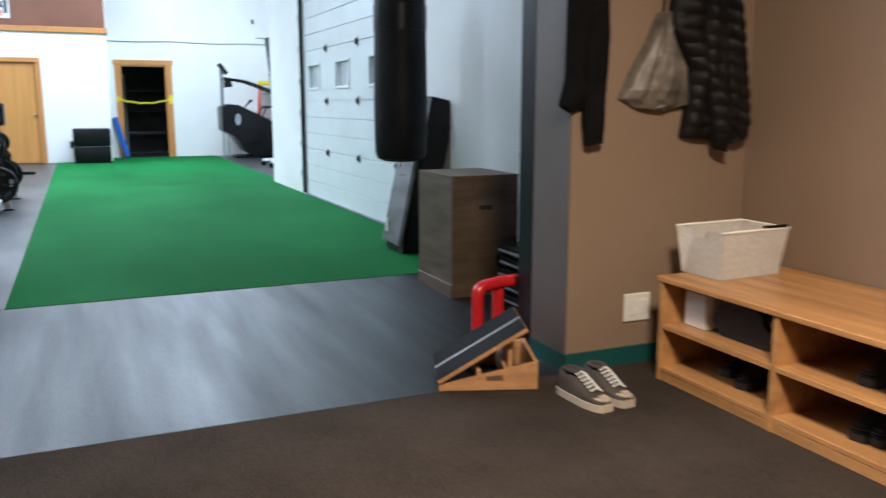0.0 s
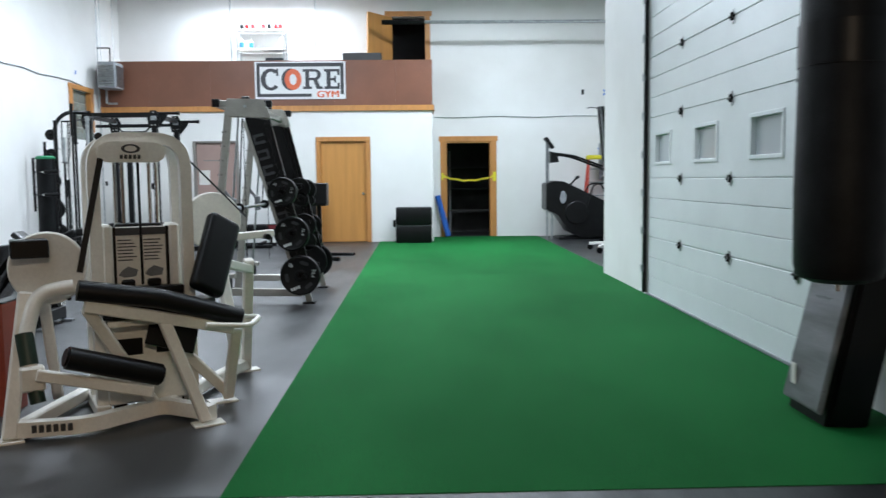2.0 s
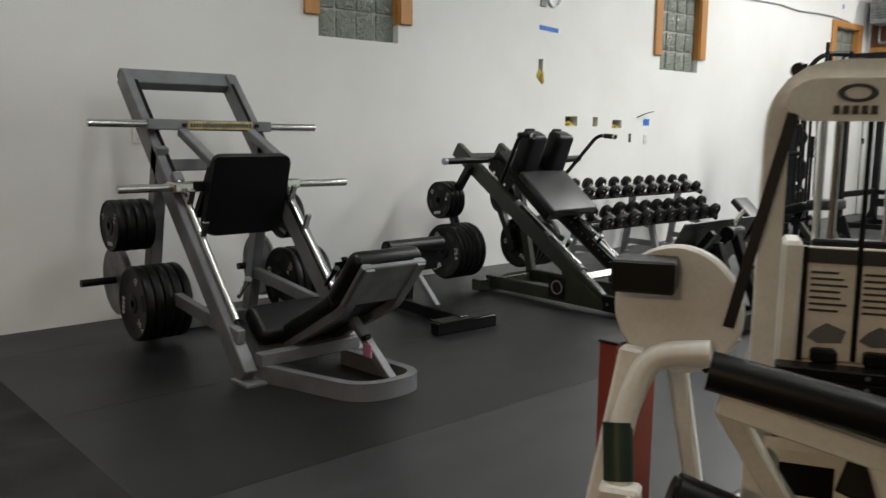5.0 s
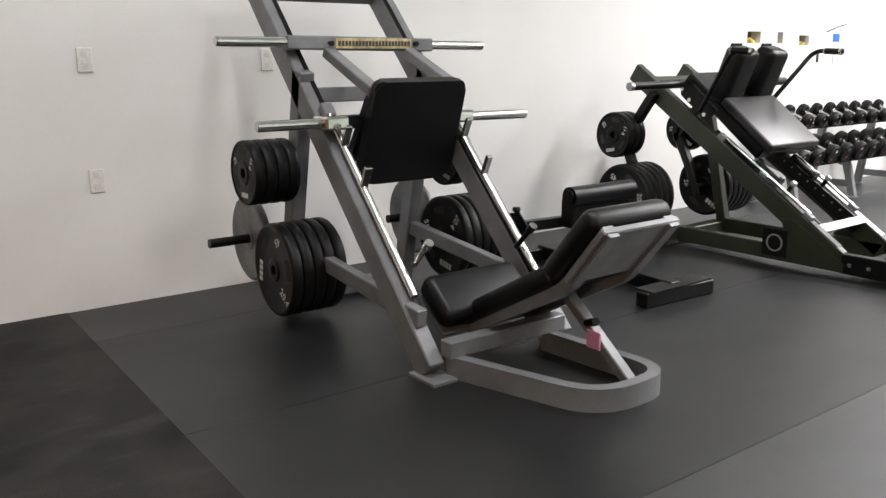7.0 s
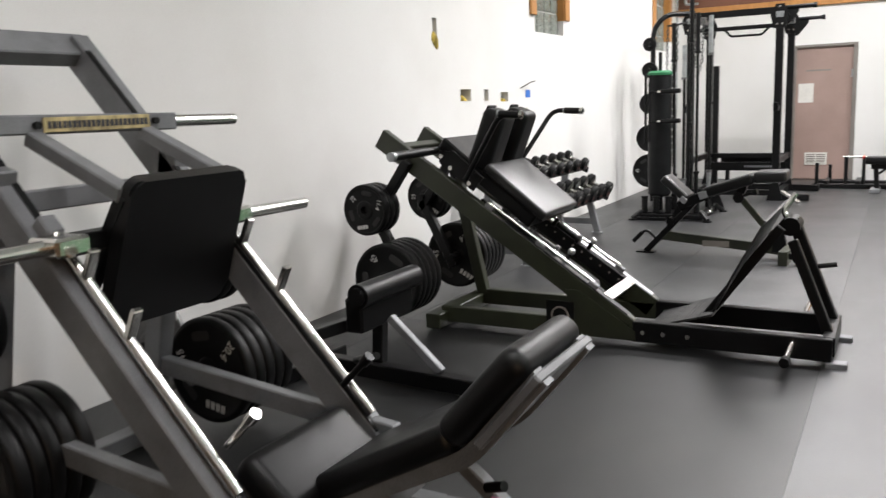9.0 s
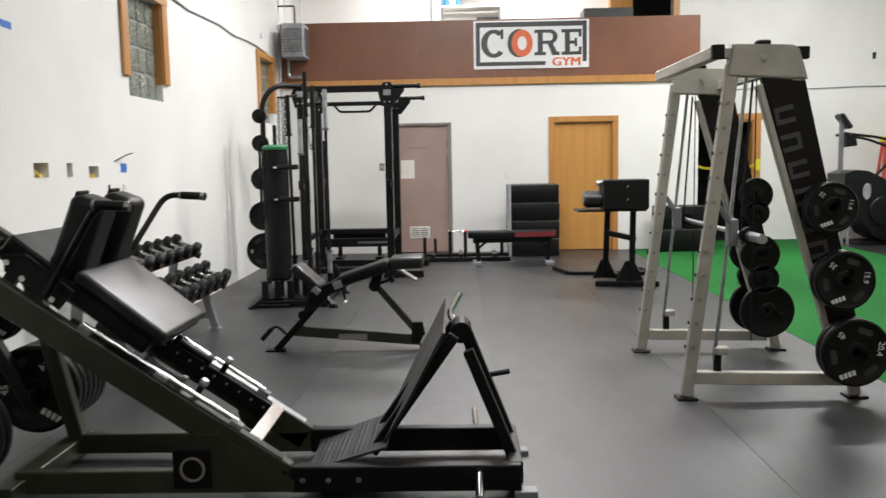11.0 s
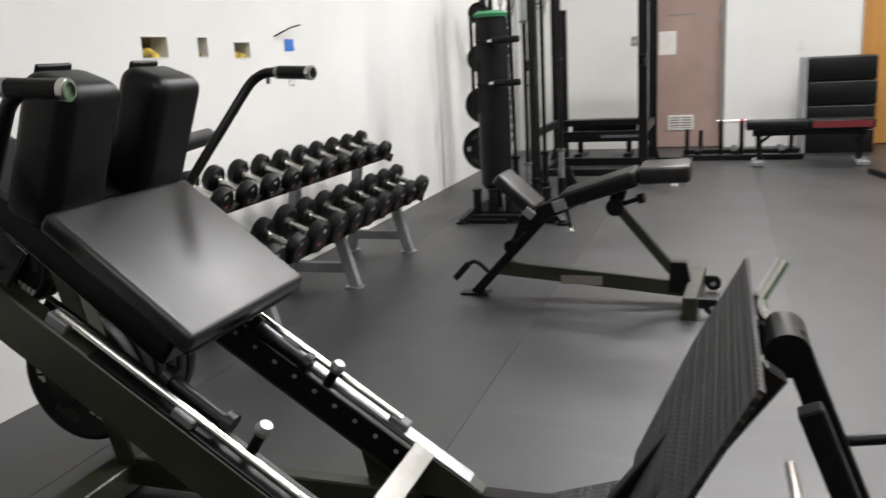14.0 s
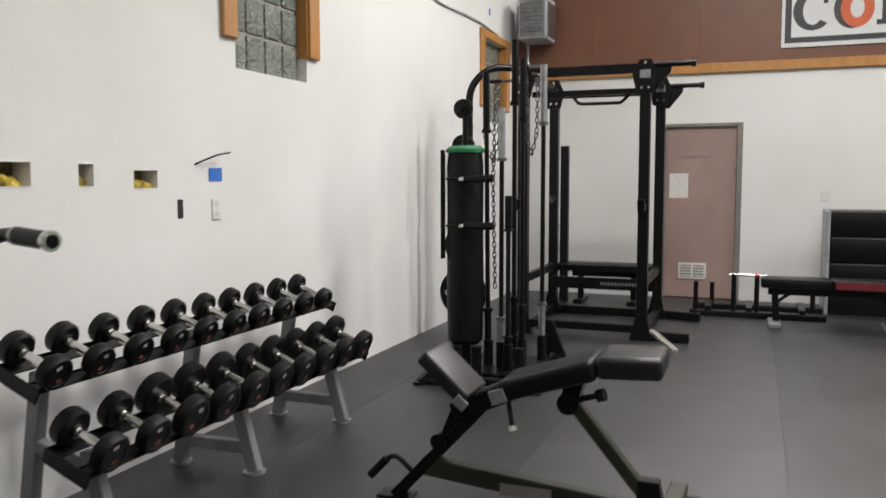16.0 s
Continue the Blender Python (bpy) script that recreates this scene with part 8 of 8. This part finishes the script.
BIN_PLASTIC = material("cream_plastic", (0.88, 0.86, 0.82), 0.4, vary=0.01, bump=0.02)
bn2 = wthing("storage_bin", 3.06, 2.53, "open cream plastic storage bin with a hand hole", "storage bin")
mb = pose(2.885, 2.41, 0.471, 0, 0, 3)
W("base", box(0.02, 0.36, 0.02, 0.25, 0.0, 0.008, 0.0, mb), BIN_PLASTIC, bn2)
for n_, quad in (("wall", [(0.02, 0.02), (0.36, 0.02), (0.385, 0.0), (-0.005, 0.0)]), ("wall", [(0.02, 0.25), (0.36, 0.25), (0.385, 0.27), (-0.005, 0.27)])):
    bm = bmesh.new()
    (ax, ay), (bx, by), (cx, cy), (dx, dy) = quad
    vs = [bm.verts.new(mb @ Vector(v)) for v in ((ax, ay, 0.0), (bx, by, 0.0), (cx, cy, 0.205), (dx, dy, 0.205))]
    bm.faces.new(vs)
    bmesh.ops.solidify(bm, geom=bm.faces[:], thickness=0.005)
    W(n_, bm, BIN_PLASTIC, bn2)
bm = bmesh.new()
vs = [bm.verts.new(mb @ Vector(v)) for v in ((0.36, 0.02, 0), (0.36, 0.25, 0), (0.385, 0.27, 0.205), (0.385, 0.0, 0.205))]
bm.faces.new(vs)
bmesh.ops.solidify(bm, geom=bm.faces[:], thickness=0.005)
W("wall", bm, BIN_PLASTIC, bn2)
bm = bmesh.new()
vs = [bm.verts.new(mb @ Vector(v)) for v in ((0.02, 0.02, 0), (0.02, 0.25, 0), (-0.005, 0.27, 0.205), (-0.005, 0.19, 0.205), (0.0, 0.17, 0.165), (0.0, 0.10, 0.165), (-0.005, 0.08, 0.205), (-0.005, 0.0, 0.205))]
bm.faces.new(vs)
bmesh.ops.solidify(bm, geom=bm.faces[:], thickness=0.005)
W("end_wall", bm, BIN_PLASTIC, bn2, "end wall with a hand notch")
W("rim", pipe([mb @ Vector(v) for v in ((-0.005, 0.0, 0.205), (0.385, 0.0, 0.205), (0.385, 0.27, 0.205), (-0.005, 0.27, 0.205))], 0.006, 0, 6), BIN_PLASTIC, bn2)
W("marker", rod(mb @ Vector((0.24, 0.005, 0.214)), mb @ Vector((0.37, 0.0, 0.214)), 0.008, seg=10), BLACK_STEEL, bn2)

o = wthing("switch_plate", 2.80, 2.86, "double cream outlet plate low on the brown wall", "wall outlet")
W("plate", box(2.731, 2.876, 2.850, 2.8595, 0.205, 0.338, 0.004), PLASTIC_WHITE, o)
for x in (2.767, 2.838):
    W("socket", box(x - 0.02, x + 0.02, 2.847, 2.8505, 0.235, 0.308, 0.002), PLASTIC_WHITE, o)


def cloth(outline, y, depth, folds, seed, quilt=0.0):
    """A hanging cloth: a filled outline on a fine grid, pushed out by folds and by quilted ribs."""
    rnd = random.Random(seed)
    zs = [p[1] for p in outline]
    z0, z1 = min(zs), max(zs)
    n, k = 30, 90
    bm = bmesh.new()
    ph = [rnd.uniform(0, 6) for _ in range(6)]
    front = []
    for j in range(k + 1):
        z = min(max(z0 + (z1 - z0) * j / k, z0 + 1e-3), z1 - 2e-3) + 0.00037
        cross = [ax + (bx - ax) * (z - az) / (bz - az) for (ax, az), (bx, bz) in zip(outline, outline[1:] + outline[:1]) if (az - z) * (bz - z) < 0]
        a, b = min(cross), max(cross)
        hem = min(1.0, 0.45 + 6.0 * (z - z0))
        row = []
        for i in range(n + 1):
            f = i / n
            puff = math.sin(math.pi * f) ** 0.5 * hem
            fold = 0.30 * math.sin(f * folds * 6.3 + ph[0] + 1.3 * math.sin(z * 5 + ph[1])) + 0.16 * math.sin(z * 17 + f * 5 + ph[2])
            fold += 0.13 * math.sin(f * folds * 15 + ph[3] + 2.0 * math.sin(z * 9 + ph[4])) + 0.07 * math.sin(z * 41 + f * 11 + ph[5])
            rib = quilt * abs(math.sin(math.pi * (z - 0.02 * math.sin(f * 4 + ph[3])) / 0.062)) ** 0.6
            row.append(bm.verts.new((a + (b - a) * f, y - 0.004 - depth * puff * (0.75 + 0.4 * fold) - rib * puff, z)))
        front.append(row)
    for a, b in zip(front, front[1:]):
        for i in range(n):
            bm.faces.new((a[i], a[i + 1], b[i + 1], b[i]))
    rim = [front[0], [r[-1] for r in front], front[-1][::-1], [r[0] for r in front][::-1]]
    loop = [v for side in rim for v in side[:-1]]
    back = [bm.verts.new((v.co.x, y - 0.002, v.co.z)) for v in loop]
    for i in range(len(loop)):
        j = (i + 1) % len(loop)
        bm.faces.new((loop[i], loop[j], back[j], back[i]))
    bm.faces.new(back)
    return bm


BLACK_CLOTH = material("black_fleece", (0.007, 0.007, 0.0075), 0.95, vary=0.15, grain=0.3, grain_scale=220, bump=0.3, spec=0.08)
DOWN = material("quilted_black_nylon", (0.008, 0.007, 0.007), 0.55, vary=0.15, scale=9, bump=0.15, spec=0.18)
GREY_SATIN = material("grey_satin", (0.155, 0.135, 0.115), 0.45, vary=0.2, scale=9, grain=0.1, grain_scale=30, bump=0.5, spec=0.4)
WALL_Y = 2.857
jk = wthing("black_jacket", 2.47, WALL_Y, "black fleece jacket hanging on the brown wall", "jacket")
W("body", cloth([(2.40, 1.95), (2.55, 1.95), (2.575, 1.62), (2.575, 1.35), (2.59, 1.254), (2.50, 1.20), (2.40, 1.165), (2.35, 1.195), (2.38, 1.31), (2.382, 1.62)], WALL_Y, 0.075, 1.4, 1), BLACK_CLOTH, jk)
W("sleeve", cloth([(2.47, 1.90), (2.555, 1.90), (2.575, 1.5), (2.565, 1.24), (2.56, 1.034), (2.47, 1.024), (2.455, 1.15), (2.455, 1.5)], WALL_Y - 0.028, 0.06, 0.8, 5), BLACK_CLOTH, jk)
W("peg", rod((2.47, WALL_Y, 1.90), (2.47, WALL_Y - 0.07, 1.93), 0.01), GALV, jk)
bg = wthing("drawstring_bag", 2.85, WALL_Y, "grey satin drawstring bag hanging on the wall", "bag")
W("cloth", cloth([(2.845, 1.60), (2.875, 1.60), (2.907, 1.514), (3.014, 1.357), (3.044, 1.20), (2.885, 1.171), (2.734, 1.185), (2.652, 1.225), (2.702, 1.333), (2.792, 1.481)], WALL_Y, 0.10, 2.6, 2), GREY_SATIN, bg)
W("drawstring", rod((2.86, WALL_Y - 0.03, 1.59), (2.875, WALL_Y - 0.05, 1.92), 0.005, seg=6), BLACK_CLOTH, bg)
W("peg", rod((2.875, WALL_Y, 1.90), (2.875, WALL_Y - 0.07, 1.93), 0.01), GALV, bg)
jk = wthing("quilted_jacket", 3.1, WALL_Y, "quilted black puffer jacket hanging in the corner", "jacket")
W("body", cloth([(2.96, 1.95), (3.16, 1.95), (3.22, 1.65), (3.26, 1.30), (3.28, 1.03), (3.115, 1.045), (2.995, 1.051), (3.012, 1.174), (3.005, 1.357), (2.901, 1.533), (2.91, 1.65)], WALL_Y, 0.10, 1.1, 3, 0.016), DOWN, jk)
W("sleeve", cloth([(3.13, 1.92), (3.20, 1.92), (3.285, 1.60), (3.34, 1.35), (3.365, 1.04), (3.27, 1.02), (3.215, 1.15), (3.17, 1.5)], WALL_Y - 0.02, 0.09, 0.7, 6, 0.016), DOWN, jk, "quilted sleeve")
W("sleeve", cloth([(3.02, 1.92), (3.09, 1.92), (3.16, 1.55), (3.225, 1.2), (3.22, 0.985), (3.14, 1.0), (3.09, 1.2), (3.04, 1.5)], WALL_Y - 0.06, 0.08, 0.7, 7, 0.016), DOWN, jk, "quilted sleeve")
W("peg", rod((3.06, WALL_Y, 1.90), (3.06, WALL_Y - 0.07, 1.93), 0.01), GALV, jk)
